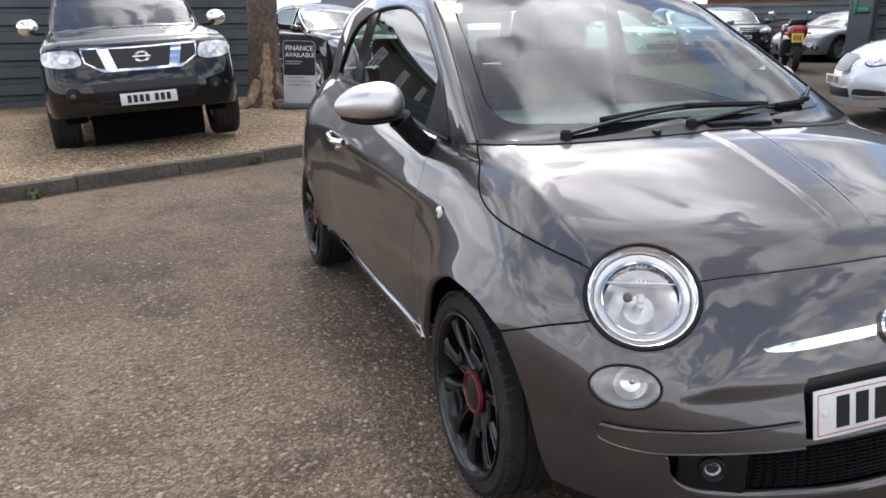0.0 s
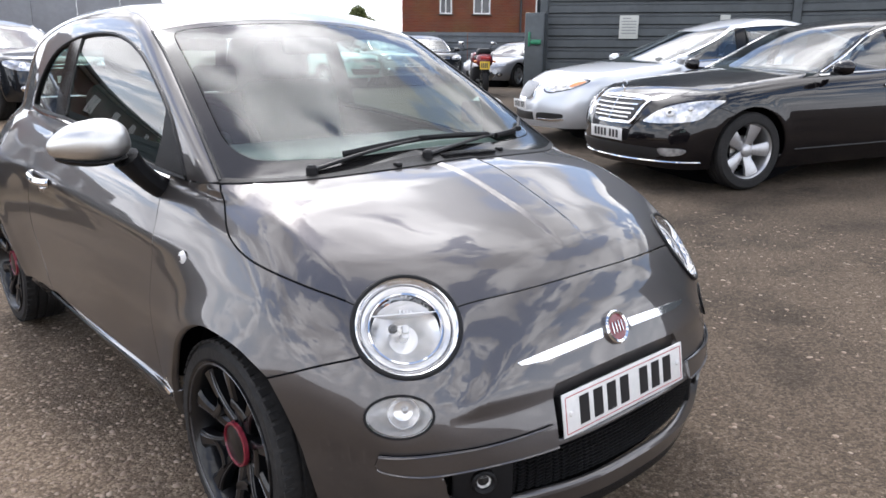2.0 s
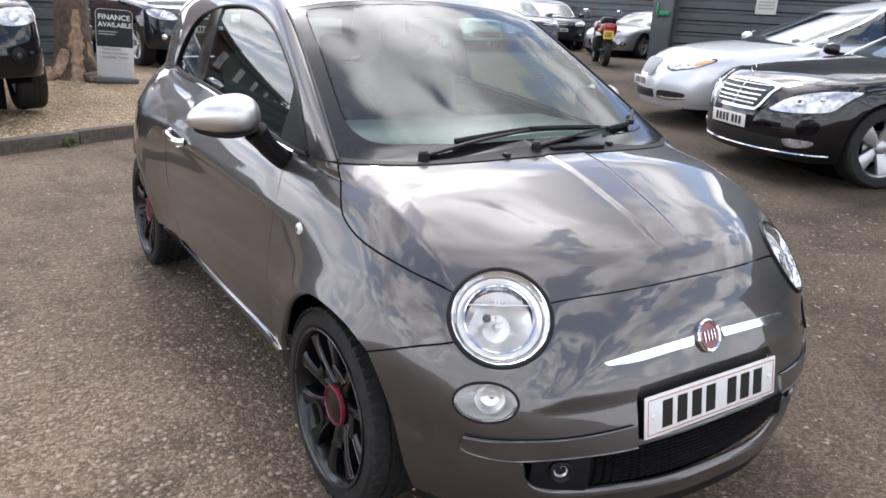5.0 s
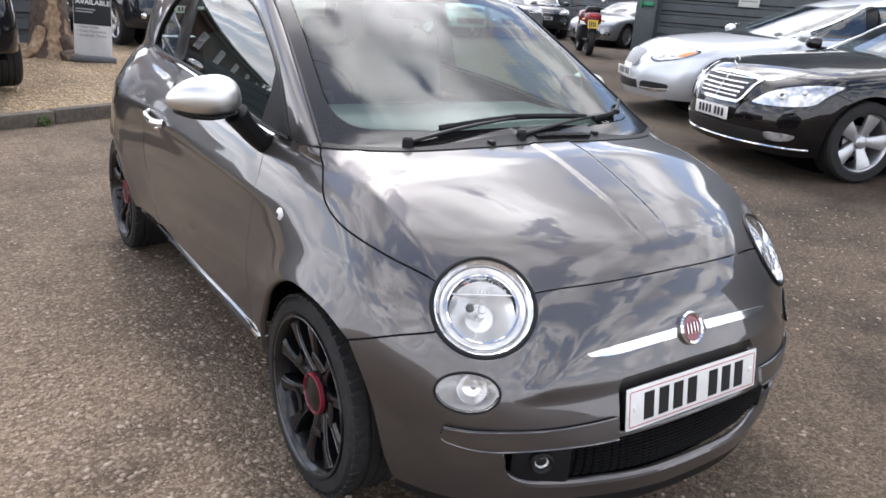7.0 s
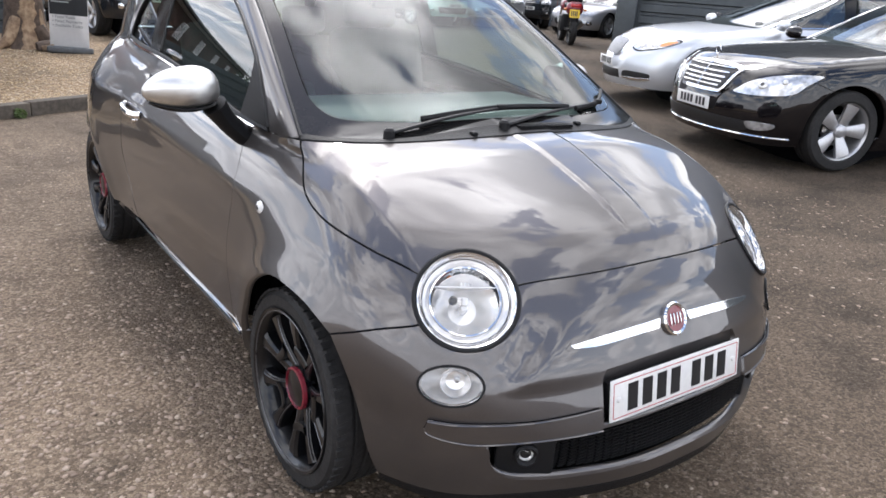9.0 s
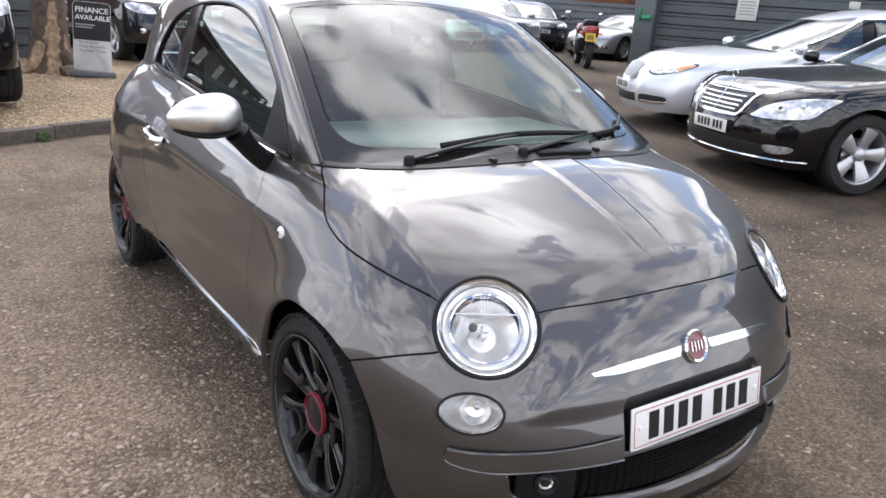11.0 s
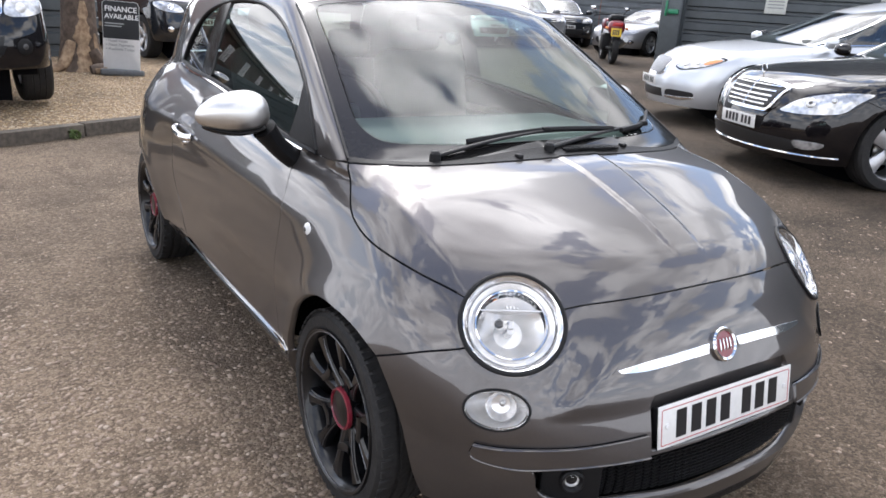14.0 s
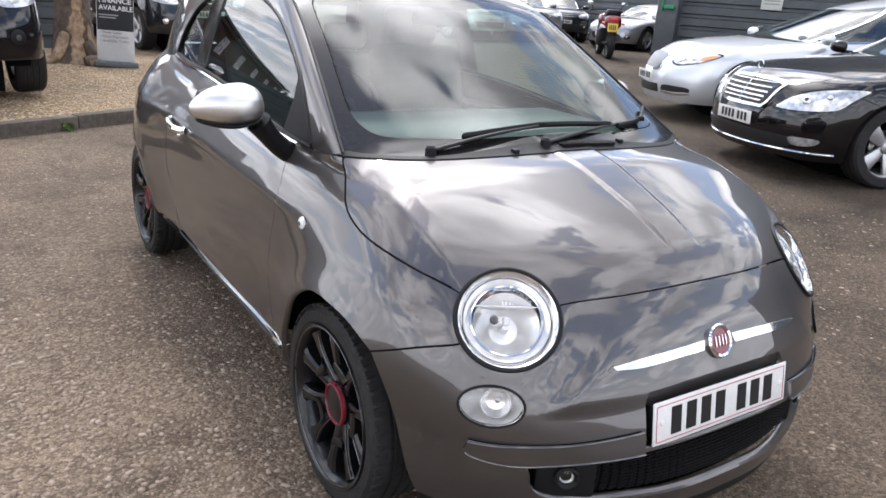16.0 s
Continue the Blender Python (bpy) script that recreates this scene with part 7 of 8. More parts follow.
face(merc, "headlamp", [(-0.43, 0.602), (-0.46, 0.640), (-0.52, 0.692), (-0.62, 0.740), (-0.75, 0.775), (-0.875, 0.790), (-0.895, 0.770), (-0.875, 0.705), (-0.84, 0.632), (-0.72, 0.605), (-0.58, 0.595)], LAMP_WHITE, 0.006, True, "large clear headlamp", n=3)
front_dot(merc, "projector", 0.64, 0.685, 0.040, SATIN_SILVER, 0.008)
front_dot(merc, "projector_lens", 0.64, 0.685, 0.022, PLATE_BACK, 0.011)
front_dot(merc, "inner_lamp", 0.77, 0.72, 0.022, SATIN_SILVER, 0.008)
face(merc, "grille_frame", [(-0.362, 0.788), (0, 0.806), (0.362, 0.788), (0.362, 0.72), (0.305, 0.585), (0.20, 0.565), (-0.20, 0.565), (-0.305, 0.585), (-0.362, 0.72)], CHROME, 0.022, label="chrome grille frame")
face(merc, "grille", [(-0.335, 0.768), (0, 0.780), (0.335, 0.768), (0.335, 0.72), (0.285, 0.605), (0.18, 0.59), (-0.18, 0.59), (-0.285, 0.605), (-0.335, 0.72)], MESH_BLACK, 0.030)
for k in range(5):
    z = 0.615 + 0.036 * k
    hw = 0.268 + 0.016 * k
    xs = np.linspace(-hw, hw, 11)
    pts = on_body("front", xs, np.full(11, z))
    part("grille_bar", tube(pts + slope(pts) * 0.034, 0.009, 6), CHROME, merc)
pts = on_body("front", np.zeros(7), np.linspace(0.585, 0.795, 7))
part("grille_bar", tube(pts + slope(pts) * 0.036, 0.009, 6), CHROME, merc)
face(merc, "intake", [(-0.62, 0.37), (-0.3, 0.385), (0, 0.39), (0.3, 0.385), (0.62, 0.37), (0.55, 0.29), (0, 0.27), (-0.55, 0.29)], MESH_BLACK, 0.003)
face(merc, "fog_lamp", [(-0.60, 0.375), (-0.70, 0.385), (-0.80, 0.375), (-0.76, 0.33), (-0.64, 0.32)], LAMP_WHITE, 0.008, True)
xs = np.linspace(-0.84, 0.84, 25)
pts = on_body("front", xs, np.full(25, 0.265))
part("chrome_lip", tube(pts + slope(pts) * 0.006, 0.009, 6), CHROME, merc)
number_plate(merc, pose(0, -0.885, 0.475, 2))
star = new("bonnet_ornament")
star.parent = merc
part("stalk", tube([(0, -0.70, 0.83), (0, -0.70, 0.875)], 0.005, 6), CHROME, star)
part("ring", tube([(0.035 * math.cos(a), -0.70, 0.91 + 0.035 * math.sin(a)) for a in np.linspace(0, 2 * math.pi, 24, endpoint=False)], 0.004, 6, True), CHROME, star)
line_pts = curve("right", [(0.5, 0.33), (1.5, 0.33), (2.5, 0.34)])
for s in (1, -1):
    part("side_strip", tube((line_pts + slope(line_pts) * 0.004) * (s, 1, 1), 0.0045, 6), PLATE_BACK, merc)

# the silver saloon
GRILLE_GREY = material("bright mesh grille", (0.35, 0.35, 0.36), rough=0.35, metal=0.8, grain=0.7, scale=160)
jag_skin = make_skin(
    front=((0.15, 0.25, 0.35, 0.48, 0.60, 0.70, 0.80), (-0.86, -0.91, -0.93, -0.92, -0.88, -0.82, -0.72)), plan=(0.55, 2.2),
    hood=((-0.88, -0.80, -0.62, -0.30, 0.2, 0.70, 1.5, 2.9, 3.6, 4.1), (0.58, 0.735, 0.825, 0.90, 0.96, 1.0, 1.03, 1.08, 1.08, 1.0)), crown=0.12,
    side=((0.18, 0.30, 0.45, 0.62, 0.78, 0.87, 0.94, 1.0), (0.83, 0.90, 0.928, 0.935, 0.92, 0.89, 0.85, 0.79)), taper=(0.12, 0.15, 0.06, 3.0),
    rear=((0.2, 0.4, 0.6, 0.8, 1.0), (3.96, 4.03, 4.04, 4.0, 3.93)), screen=((0.92, 1.05, 1.2, 1.33, 1.42), (0.20, 0.54, 0.93, 1.30, 1.66)), bow=0.80,
    flank=(0.81, 0.30, 0.35), roof=((0.9, 1.4, 2.0, 2.8, 3.3), (1.385, 1.44, 1.46, 1.42, 1.33)), roof_crown=0.10, hatch=((1.05, 1.2, 1.33, 1.43), (3.75, 3.3, 2.9, 2.55)), waist=0.94,
    arches=((0, 0.345, 0.39), (2.909, 0.345, 0.39)))
jag_lines = dict(merc_lines, base=0.20, wheelbase=2.909, wheel=0.345, track=0.79, nose_y=-0.92, handle_mat=SILVER_PAINT, mirror_mat=SILVER_PAINT, joint=62,
    cowl=[(-0.73, 0.60), (-0.5, 0.37), (-0.25, 0.21), (0, 0.16)], hood_side=[(-0.73, 0.60), (-0.72, 0.22), (-0.66, -0.20), (-0.52, -0.52)], hood_nose=[(-0.52, -0.52), (-0.40, -0.66), (-0.20, -0.77), (0, -0.80)],
    doors=(0.55, 1.62, 2.48), belt=[(0.6, 0.94), (1.7, 0.975), (2.8, 1.01), (3.3, 1.03)], glass=[(0.70, 0.947), (0.98, 1.11), (1.30, 1.26), (1.66, 1.335), (2.24, 1.36), (2.60, 1.325), (2.95, 1.22), (3.15, 1.11), (3.22, 1.03)],
    screen_edge=[(0.62, 0.940), (1.25, 1.11), (1.58, 1.27), (1.80, 1.36)], roof_front=[(-0.60, 1.50), (-0.3, 1.31), (0, 1.25)], roof_seam=[(-0.60, 1.80), (-0.58, 2.1), (-0.56, 2.5), (-0.54, 2.85)], back_edge=[(-0.54, 2.85), (-0.60, 3.25), (-0.66, 3.6)],
    tail=[(3.75, 0.98), (3.88, 0.85), (3.92, 0.60), (3.84, 0.30), (3.32, 0.27)], roof_back=[(-0.54, 2.85), (-0.3, 2.92), (0, 2.94)], boot_front=[(-0.66, 3.6), (-0.3, 3.68), (0, 3.70)], boot_back=[(-0.62, 3.84), (-0.3, 3.92), (0, 3.94)], post=1.66, dash=0.78, mirror=(0.98, 0.76, 0.985, 0.10, 0.062))
jag = vehicle("saloon_car", "silver saloon with a rounded nose parked beside the black saloon", pose(6.78, 4.62, 0.185, 1.7, 0, 239), jag_skin, (0, 0.6, 0.5), (0, 1.9, 0.8), jag_lines, SILVER_PAINT, size=1.035)
lamp_rim(jag, [(-0.42, 0.665), (-0.48, 0.725), (-0.58, 0.735), (-0.66, 0.765), (-0.78, 0.768), (-0.83, 0.742), (-0.76, 0.68), (-0.64, 0.645), (-0.52, 0.630)])
face(jag, "headlamp", [(-0.42, 0.665), (-0.48, 0.725), (-0.58, 0.735), (-0.66, 0.765), (-0.78, 0.768), (-0.83, 0.742), (-0.76, 0.68), (-0.64, 0.645), (-0.52, 0.630)], LAMP_WHITE, 0.006, True, "clear twin-lobed headlamp")
face(jag, "indicator", [(-0.74, 0.735), (-0.80, 0.752), (-0.82, 0.738), (-0.76, 0.692), (-0.72, 0.695)], AMBER, 0.010, True, "amber corner lamp")
front_dot(jag, "projector", 0.535, 0.68, 0.030, SATIN_SILVER, 0.008)
front_dot(jag, "projector", 0.65, 0.705, 0.030, SATIN_SILVER, 0.008)
face(jag, "grille_frame", [(-0.25, 0.735), (0, 0.755), (0.25, 0.735), (0.265, 0.65), (0.23, 0.54), (0, 0.525), (-0.23, 0.54), (-0.265, 0.65)], CHROME, 0.012)
face(jag, "grille", [(-0.225, 0.72), (0, 0.735), (0.225, 0.72), (0.24, 0.65), (0.205, 0.56), (0, 0.545), (-0.205, 0.56), (-0.24, 0.65)], GRILLE_GREY, 0.018)
face(jag, "intake", [(-0.74, 0.37), (-0.62, 0.385), (-0.42, 0.38), (-0.42, 0.30), (-0.60, 0.29), (-0.72, 0.31)], MESH_BLACK, 0.003, True)
face(jag, "intake_blade", [(-0.74, 0.325), (-0.60, 0.315), (-0.42, 0.315), (-0.42, 0.295), (-0.60, 0.285), (-0.73, 0.305)], CHROME, 0.014, True)
face(jag, "lower_grille", [(-0.33, 0.385), (0.33, 0.385), (0.35, 0.29), (-0.35, 0.29)], MESH_BLACK, 0.003, closed_curve=False)
number_plate(jag, pose(0, -0.945, 0.465, 2))

# a dark saloon further along the same row
dark_saloon = vehicle("saloon_car", "dark saloon parked beyond the silver saloon", pose(9.15, 6.2, 0.235, 1.0, 0, 239), jag_skin, (0, 0.6, 0.5), (0, 1.9, 0.8), dict(jag_lines, step=0.07, handle_mat=DARK_PAINT, mirror_mat=DARK_PAINT), DARK_PAINT)
face(dark_saloon, "headlamp", [(-0.42, 0.665), (-0.48, 0.725), (-0.66, 0.765), (-0.83, 0.742), (-0.76, 0.68), (-0.52, 0.630)], LAMP_WHITE, 0.006, True, "clear headlamp")
face(dark_saloon, "grille", [(-0.30, 0.70), (0, 0.72), (0.30, 0.70), (0.26, 0.56), (-0.26, 0.56)], MESH_BLACK, 0.006)
number_plate(dark_saloon, pose(0, -0.945, 0.465, 2))

# the black pickup on the gravel
pick_skin = make_skin(
    front=((0.30, 0.45, 0.60, 0.75, 0.90, 1.02, 1.12), (-0.78, -0.84, -0.86, -0.84, -0.80, -0.77, -0.70)), plan=(0.30, 2.4),
    hood=((-0.84, -0.76, -0.62, -0.30, 0.2, 0.7, 1.5, 2.6, 3.5, 4.3), (0.90, 1.04, 1.10, 1.14, 1.18, 1.21, 1.22, 1.20, 1.18, 1.18)), crown=0.05,
    side=((0.30, 0.45, 0.60, 0.80, 1.0, 1.08, 1.15, 1.22), (0.86, 0.91, 0.925, 0.925, 0.91, 0.89, 0.86, 0.80)), taper=(0.06, 0.1, 0.0, 3.2),
    rear=((0.3, 0.5, 0.8, 1.2), (4.34, 4.38, 4.38, 4.36)), screen=((1.1, 1.3, 1.5, 1.65, 1.75), (0.52, 0.80, 1.10, 1.36, 1.70)), bow=0.26,
    flank=(0.83, 0.18, 0.20), roof=((1.0, 1.5, 2.0, 2.8), (1.73, 1.775, 1.78, 1.75)), roof_crown=0.08, hatch=((1.15, 1.3, 1.5, 1.7), (2.85, 2.82, 2.76, 2.68)), waist=1.14,
    arches=((0, 0.37, 0.45), (3.2, 0.37, 0.45)), k=(0.08, 0.12, 0.1), flare=0.02)
pick_lines = dict(base=0.40, arch=0.44, wheelbase=3.2, sill=0.45, wheel=0.37, rim=0.235, track=0.80, tyre_w=0.275, spokes=6, style="plain", rim_mat=ALLOY, nose_y=-0.85, joint=55, category="pickup truck",
    cowl=[(-0.74, 0.62), (-0.5, 0.55), (-0.25, 0.51), (0, 0.50)], hood_side=[(-0.74, 0.62), (-0.76, 0.30), (-0.76, -0.20), (-0.70, -0.60)], hood_nose=[(-0.70, -0.60), (-0.45, -0.70), (-0.20, -0.735), (0, -0.74)],
    doors=(0.58, 1.62, 2.42), belt=[(0.5, 1.13), (1.6, 1.15), (2.7, 1.17)], glass=[(0.72, 1.14), (0.92, 1.33), (1.15, 1.52), (1.40, 1.635), (1.80, 1.665), (2.30, 1.66), (2.60, 1.63), (2.70, 1.50), (2.74, 1.30), (2.74, 1.175)],
    screen_edge=[(0.64, 1.13), (0.88, 1.33), (1.12, 1.53), (1.34, 1.66)], roof_seam=[(-0.64, 1.34), (-0.64, 1.8), (-0.63, 2.3), (-0.62, 2.62)], back_edge=[(-0.62, 2.62), (-0.66, 2.70), (-0.72, 2.76)],
    tail=[(4.2, 1.10), (4.30, 0.9), (4.28, 0.55), (3.75, 0.44)], roof_front=[(-0.64, 1.34), (-0.3, 1.28), (0, 1.26)], roof_back=[(-0.62, 2.62), (-0.3, 2.66), (0, 2.67)], boot_front=[(-0.72, 2.78), (-0.3, 2.82), (0, 2.82)],
    boot_back=[(-0.78, 4.20), (-0.3, 4.26), (0, 4.27)], rear_face=(0.82, 1.05, 0.46), post=1.66, dash=0.85, mirror=(1.00, 0.78, 1.26, 0.11, 0.09), mirror_in=0.84, mirror_mat=CHROME, trim=BLACK_PLASTIC, sill_mat=BLACK_PLASTIC)
pick = vehicle("pickup_truck", "black double-cab pickup with chrome grille and mirrors on the gravel", pose(-1.67, 7.085, 0.125, 0, -3, 5), pick_skin, (0, 0.6, 0.75), (0, 1.6, 1.0), pick_lines, BLACK_PAINT)
face(pick, "headlamp", [(-0.545, 0.885), (-0.565, 0.995), (-0.66, 1.02), (-0.82, 1.012), (-0.875, 0.975), (-0.86, 0.895), (-0.70, 0.86)], LAMP_WHITE, 0.008, True, "large clear headlamp", n=4)
front_dot(pick, "lamp_bowl", 0.68, 0.94, 0.048, REFLECTOR, 0.011, depth=0.004)
face(pick, "grille_frame", [(-0.53, 1.025), (0.53, 1.025), (0.51, 0.895), (0.36, 0.80), (-0.36, 0.80), (-0.51, 0.895)], CHROME, 0.016, closed_curve=False, label="chrome grille frame")
face(pick, "grille", [(-0.285, 1.002), (0.285, 1.002), (0.235, 0.822), (-0.235, 0.822)], MESH_BLACK, 0.024, closed_curve=False)
face(pick, "grille_corner", [(-0.515, 1.005), (-0.385, 1.005), (-0.335, 0.828), (-0.40, 0.838), (-0.498, 0.90)], MESH_BLACK, 0.024, True, closed_curve=False)
front_dot(pick, "badge", 0.0, 0.915, 0.070, CHROME, 0.026, squash=0.85)
front_dot(pick, "badge_field", 0.0, 0.915, 0.050, MESH_BLACK, 0.031, squash=0.85)
pts = on_body("front", np.linspace(-0.082, 0.082, 5), np.full(5, 0.915))
part("badge_bar", tube(pts + slope(pts) * 0.040, 0.010, 6), CHROME, pick)
face(pick, "lower_grille", [(-0.50, 0.70), (0.50, 0.70), (0.44, 0.52), (-0.44, 0.52)], MESH_BLACK, 0.004, closed_curve=False)
face(pick, "bumper_bar", [(-0.50, 0.62), (0.50, 0.62), (0.46, 0.54), (-0.46, 0.54)], BLACK_PLASTIC, 0.016, closed_curve=False)
front_dot(pick, "fog_ring", 0.66, 0.60, 0.075, BLACK_PLASTIC, 0.004)
front_dot(pick, "fog_lamp", 0.66, 0.60, 0.030, PLATE_BACK, 0.012, depth=0.004)
number_plate(pick, pose(0, -0.895, 0.54, 2))

# the dark off-roader behind the sign
suv_skin = make_skin(
    front=((0.25, 0.40, 0.55, 0.70, 0.85, 0.95), (-0.82, -0.87, -0.885, -0.86, -0.82, -0.76)), plan=(0.38, 2.3),
    hood=((-0.86, -0.78, -0.62, -0.30, 0.2, 0.7, 1.5, 2.6, 3.4, 3.7), (0.80, 0.93, 1.0, 1.06, 1.11, 1.14, 1.16, 1.18, 1.17, 1.1)), crown=0.07,
    side=((0.25, 0.40, 0.60, 0.80, 0.95, 1.03, 1.10, 1.16), (0.85, 0.91, 0.93, 0.93, 0.91, 0.885, 0.85, 0.80)), taper=(0.09, 0.15, 0.05, 2.6),
    rear=((0.3, 0.5, 0.8, 1.1), (3.60, 3.66, 3.66, 3.60)), screen=((1.05, 1.2, 1.35, 1.5, 1.6), (0.52, 0.82, 1.12, 1.45, 1.8)), bow=0.30,
    flank=(0.82, 0.22, 0.25), roof=((1.0, 1.5, 2.0, 2.8, 3.3), (1.60, 1.66, 1.68, 1.65, 1.58)), roof_crown=0.08, hatch=((1.1, 1.3, 1.5, 1.65), (3.52, 3.40, 3.22, 3.0)), waist=1.08,
    arches=((0, 0.36, 0.42), (2.68, 0.36, 0.42)), flare=0.014)
suv_lines = dict(merc_lines, base=0.32, arch=0.41, wheelbase=2.68, sill=0.40, wheel=0.355, rim=0.245, track=0.80, nose_y=-0.87, joint=58, handle_mat=DARK_PAINT, mirror_mat=DARK_PAINT, sill_mat=BLACK_PLASTIC,
    cowl=[(-0.73, 0.66), (-0.5, 0.56), (-0.25, 0.51), (0, 0.50)], hood_side=[(-0.73, 0.66), (-0.74, 0.30), (-0.70, -0.20), (-0.60, -0.56)], hood_nose=[(-0.60, -0.56), (-0.42, -0.68), (-0.20, -0.75), (0, -0.77)],
    doors=(0.58, 1.52, 2.22), belt=[(0.5, 1.06), (1.6, 1.10), (3.1, 1.14)], glass=[(0.74, 1.075), (1.0, 1.25), (1.28, 1.42), (1.60, 1.52), (2.0, 1.55), (2.5, 1.53), (2.85, 1.46), (3.02, 1.30), (3.06, 1.14)],
    screen_edge=[(0.66, 1.07), (0.98, 1.26), (1.26, 1.43), (1.50, 1.55)], roof_seam=[(-0.62, 1.50), (-0.61, 1.9), (-0.60, 2.5), (-0.58, 2.98)], back_edge=[(-0.58, 2.98), (-0.60, 3.18), (-0.64, 3.34)],
    tail=[(3.46, 1.02), (3.54, 0.85), (3.54, 0.6), (3.46, 0.40), (3.12, 0.38)], roof_front=[(-0.62, 1.50), (-0.3, 1.44), (0, 1.42)], roof_back=[(-0.58, 2.98), (-0.3, 3.08), (0, 3.10)], boot_front=[(-0.64, 3.34), (-0.3, 3.42), (0, 3.44)],
    boot_back=[(-0.62, 3.50), (-0.3, 3.54), (0, 3.55)], rear_face=(0.78, 0.95, 0.42), post=1.56, dash=0.9, mirror=(1.02, 0.78, 1.14, 0.11, 0.075))


def suv_face(v):
    face(v, "headlamp", [(-0.50, 0.80), (-0.54, 0.90), (-0.70, 0.945), (-0.84, 0.94), (-0.86, 0.87), (-0.74, 0.80)], LAMP_WHITE, 0.008, True, "clear headlamp")
    front_dot(v, "lamp_bowl", 0.66, 0.865, 0.05, CHROME, 0.014)
    face(v, "grille", [(-0.46, 0.91), (0.46, 0.91), (0.42, 0.80), (-0.42, 0.80)], MESH_BLACK, 0.006, closed_curve=False)
    for z in (0.83, 0.88):
        xs = np.linspace(-0.43, 0.43, 9)
        pts = on_body("front", xs, np.full(9, z))
        part("grille_bar", tube(pts + slope(pts) * 0.010, 0.008, 6), CHROME, v)
    face(v, "lower_grille", [(-0.55, 0.60), (0.55, 0.60), (0.48, 0.42), (-0.48, 0.42)], MESH_BLACK, 0.004, closed_curve=False)
    front_dot(v, "fog_lamp", 0.70, 0.52, 0.045, CHROME, 0.006)
    number_plate(v, pose(0, -0.90, 0.66, 2))


suv = vehicle("off_roader", "dark blue-black off-road car parked behind the sign", pose(2.12, 12.40, 0.16, 0, 0, 10), suv_skin, (0, 0.6, 0.7), (0, 1.7, 0.95), suv_lines, DARK_PAINT)
suv_face(suv)

# small roadster and far cars
low_skin = make_skin(
    front=((0.12, 0.25, 0.38, 0.50, 0.62, 0.70), (-0.74, -0.80, -0.82, -0.80, -0.74, -0.66)), plan=(0.60, 2.2),
    hood=((-0.80, -0.70, -0.52, -0.25, 0.2, 0.7, 1.5, 2.3, 2.9, 3.2), (0.52, 0.65, 0.72, 0.79, 0.85, 0.88, 0.90, 0.92, 0.92, 0.84)), crown=0.12,
    side=((0.15, 0.27, 0.42, 0.58, 0.70, 0.78, 0.84, 0.90), (0.76, 0.83, 0.86, 0.86, 0.845, 0.815, 0.77, 0.71)), taper=(0.12, 0.15, 0.08, 2.3),
    rear=((0.2, 0.4, 0.6, 0.85), (3.08, 3.14, 3.14, 3.05)), screen=((0.80, 0.95, 1.08, 1.18, 1.24), (0.50, 0.76, 1.02, 1.28, 1.55)), bow=0.30,
    flank=(0.72, 0.30, 0.35), roof=((1.0, 1.4, 1.8, 2.2), (1.20, 1.24, 1.235, 1.16)), roof_crown=0.10, hatch=((0.9, 1.0, 1.12, 1.2), (2.60, 2.42, 2.20, 2.0)), waist=0.83,
    arches=((0, 0.31, 0.36), (2.33, 0.31, 0.36)))
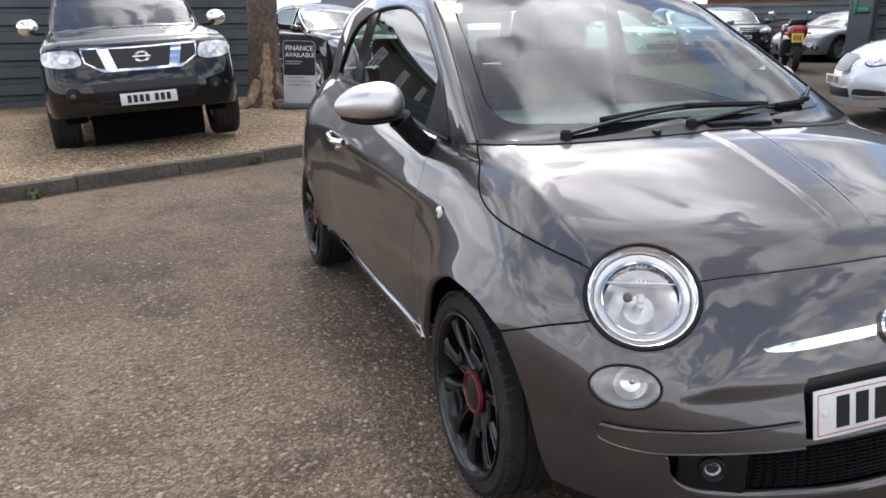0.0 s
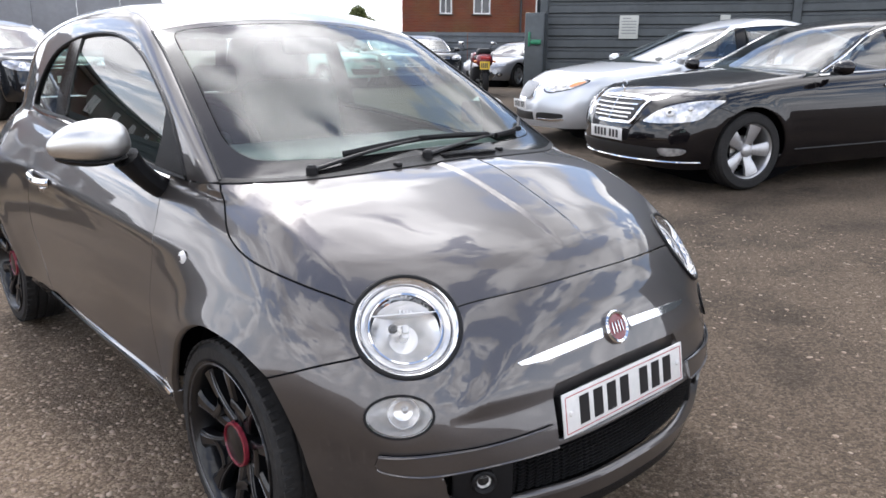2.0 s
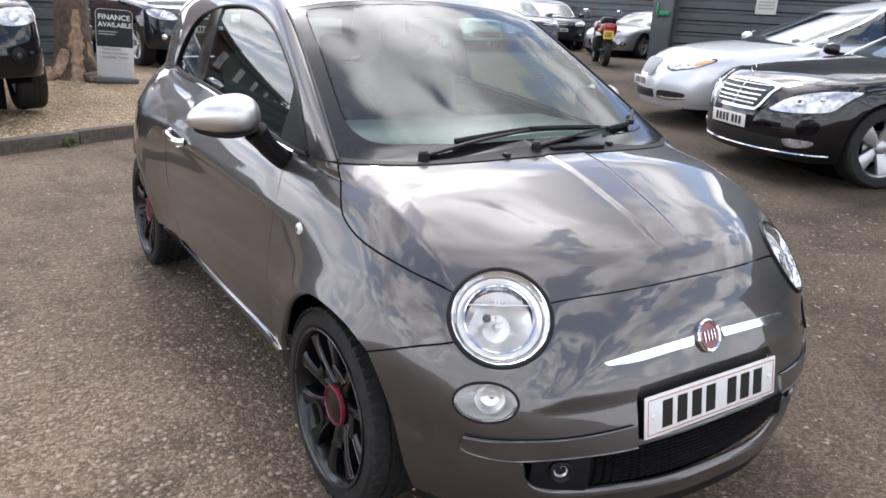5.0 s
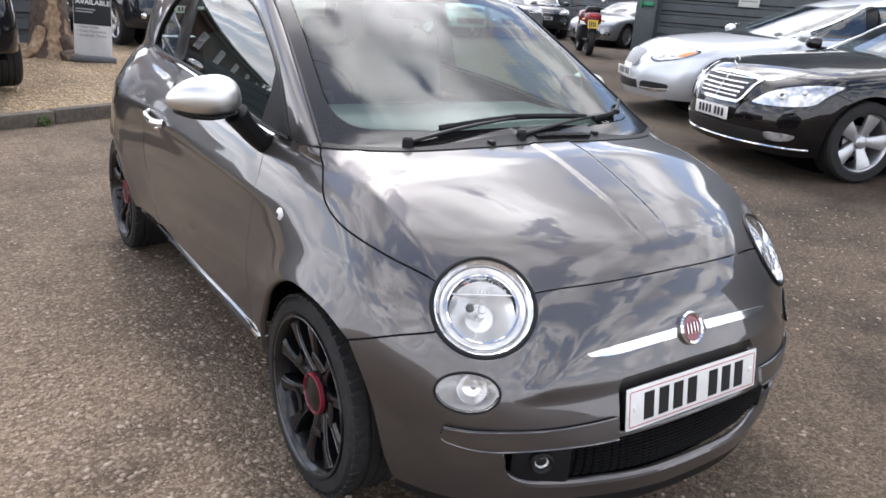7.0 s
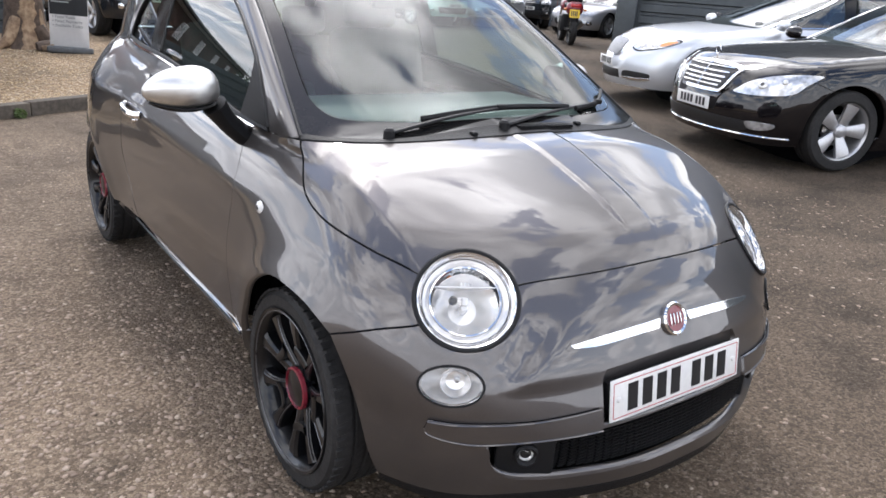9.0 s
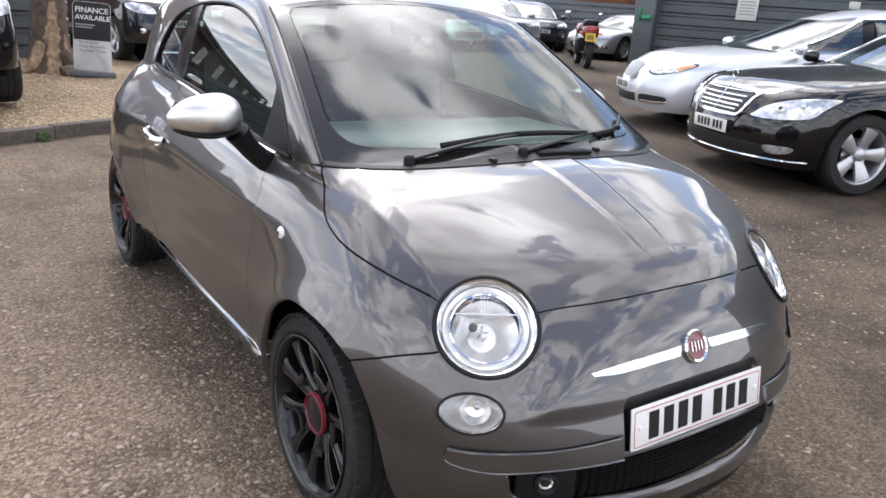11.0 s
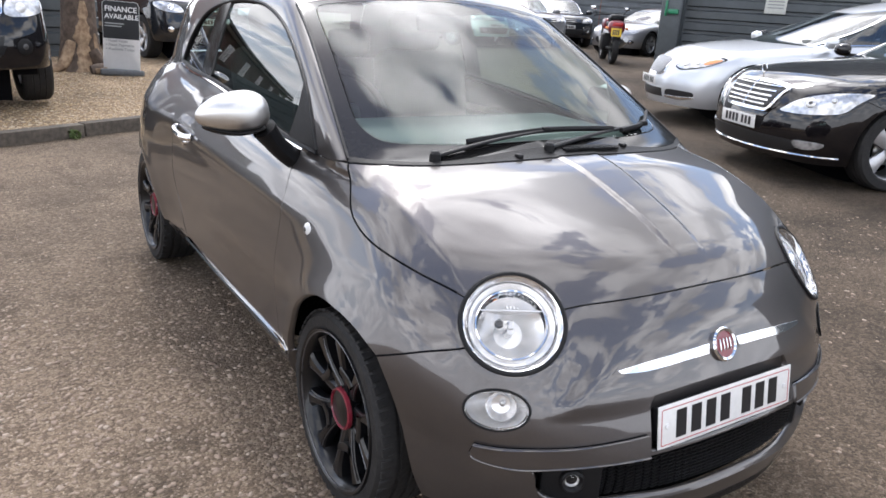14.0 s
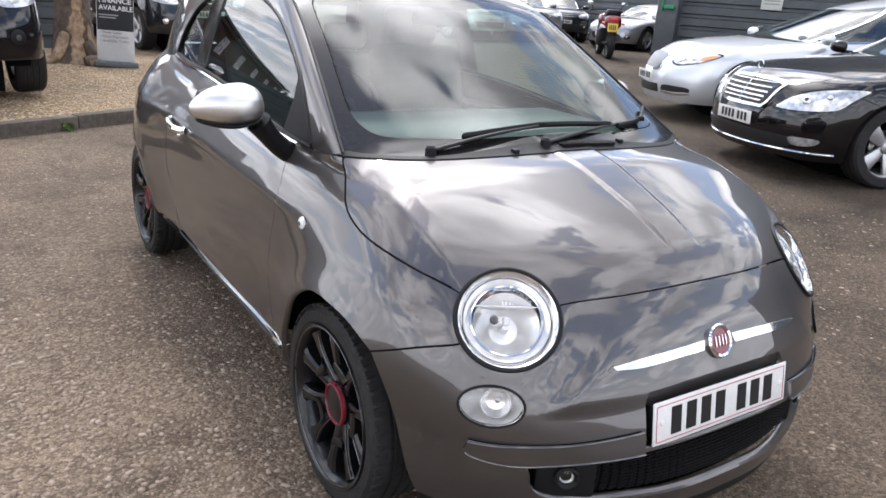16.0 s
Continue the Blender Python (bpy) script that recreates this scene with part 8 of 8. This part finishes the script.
low_lines = dict(merc_lines, base=0.18, arch=0.355, wheelbase=2.33, sill=0.25, wheel=0.31, rim=0.22, track=0.745, tyre_w=0.205, nose_y=-0.80, joint=60, step=0.06,
    cowl=[(-0.64, 0.62), (-0.45, 0.54), (-0.2, 0.49), (0, 0.48)], hood_side=[(-0.64, 0.62), (-0.66, 0.25), (-0.60, -0.18), (-0.50, -0.48)], hood_nose=[(-0.50, -0.48), (-0.36, -0.60), (-0.18, -0.68), (0, -0.70)],
    doors=(0.52, 1.45, 1.75), belt=[(0.4, 0.825), (1.5, 0.85), (2.4, 0.88)], glass=[(0.66, 0.84), (0.90, 0.97), (1.15, 1.09), (1.45, 1.15), (1.70, 1.14), (1.95, 1.04), (2.10, 0.93), (2.14, 0.872)],
    screen_edge=[(0.60, 0.83), (0.86, 0.97), (1.08, 1.09), (1.28, 1.17)], roof_seam=[(-0.52, 1.28), (-0.51, 1.5), (-0.50, 1.75), (-0.48, 2.0)], back_edge=[(-0.48, 2.0), (-0.52, 2.2), (-0.56, 2.42)],
    tail=[(2.85, 0.82), (2.98, 0.70), (3.0, 0.5), (2.92, 0.27), (2.70, 0.25)], roof_front=[(-0.52, 1.28), (-0.25, 1.22), (0, 1.20)], roof_back=[(-0.48, 2.0), (-0.25, 2.08), (0, 2.10)], boot_front=[(-0.56, 2.42), (-0.25, 2.50), (0, 2.52)],
    boot_back=[(-0.54, 2.92), (-0.25, 3.0), (0, 3.02)], rear_face=(0.68, 0.72, 0.25), post=1.50, dash=0.85, mirror=(0.88, 0.74, 0.90, 0.09, 0.055), mirror_in=0.74, trim=BLACK_PLASTIC)


def low_face(v):
    face(v, "headlamp", [(-0.44, 0.56), (-0.50, 0.62), (-0.62, 0.645), (-0.70, 0.63), (-0.68, 0.58), (-0.56, 0.55)], LAMP_WHITE, 0.006, True)
    face(v, "mouth", [(-0.40, 0.42), (0, 0.45), (0.40, 0.42), (0.34, 0.28), (0, 0.26), (-0.34, 0.28)], MESH_BLACK, 0.004)
    face(v, "fog_bay", [(-0.54, 0.38), (-0.64, 0.39), (-0.68, 0.33), (-0.58, 0.29)], MESH_BLACK, 0.004, True)
    front_dot(v, "fog_lamp", 0.61, 0.34, 0.035, CHROME, 0.008)
    number_plate(v, pose(0, -0.825, 0.38, 2))


ROADSTER_PAINT = material("mid grey car paint", (0.30, 0.30, 0.31), rough=0.3, metal=0.6, coat=1.0, grain=0.1, scale=600, spec=0.1)
roadster = vehicle("roadster", "small grey roadster far across the yard", pose(14.07, 13.6, 0.35, 0, 0, -80), low_skin, (0, 0.5, 0.42), (0, 1.25, 0.7), low_lines, ROADSTER_PAINT)
low_face(roadster)
GREEN_PAINT = material("pale teal car paint", (0.45, 0.62, 0.58), rough=0.3, metal=0.3, coat=1.0, grain=0.15, scale=300, spec=0.1)
WINE_PAINT = material("wine red car paint", (0.20, 0.03, 0.03), rough=0.3, coat=1.0, grain=0.15, scale=300, spec=0.1)
far = [("dark car with a bright screen far across the yard", DARK_PAINT, 14.2, 16.4, -30), ("pale teal car far across the yard", GREEN_PAINT, 10.9, 16.2, 5), ("wine red car far across the yard", WINE_PAINT, 12.6, 18.6, 0), ("grey car far across the yard", ROADSTER_PAINT, 12.5, 15.7, -20)]
for label, paint, x, y, turn in far:
    v = vehicle("parked_car", label, pose(x, y, yard_height(x), 0, 0, turn), suv_skin, (0, 0.6, 0.7), (0, 1.7, 0.95), dict(suv_lines, step=0.08, mirror_mat=paint, handle_mat=paint), paint)
    v.scale = (0.95, 0.95, 0.88)
    suv_face(v)
SKIN["now"] = body
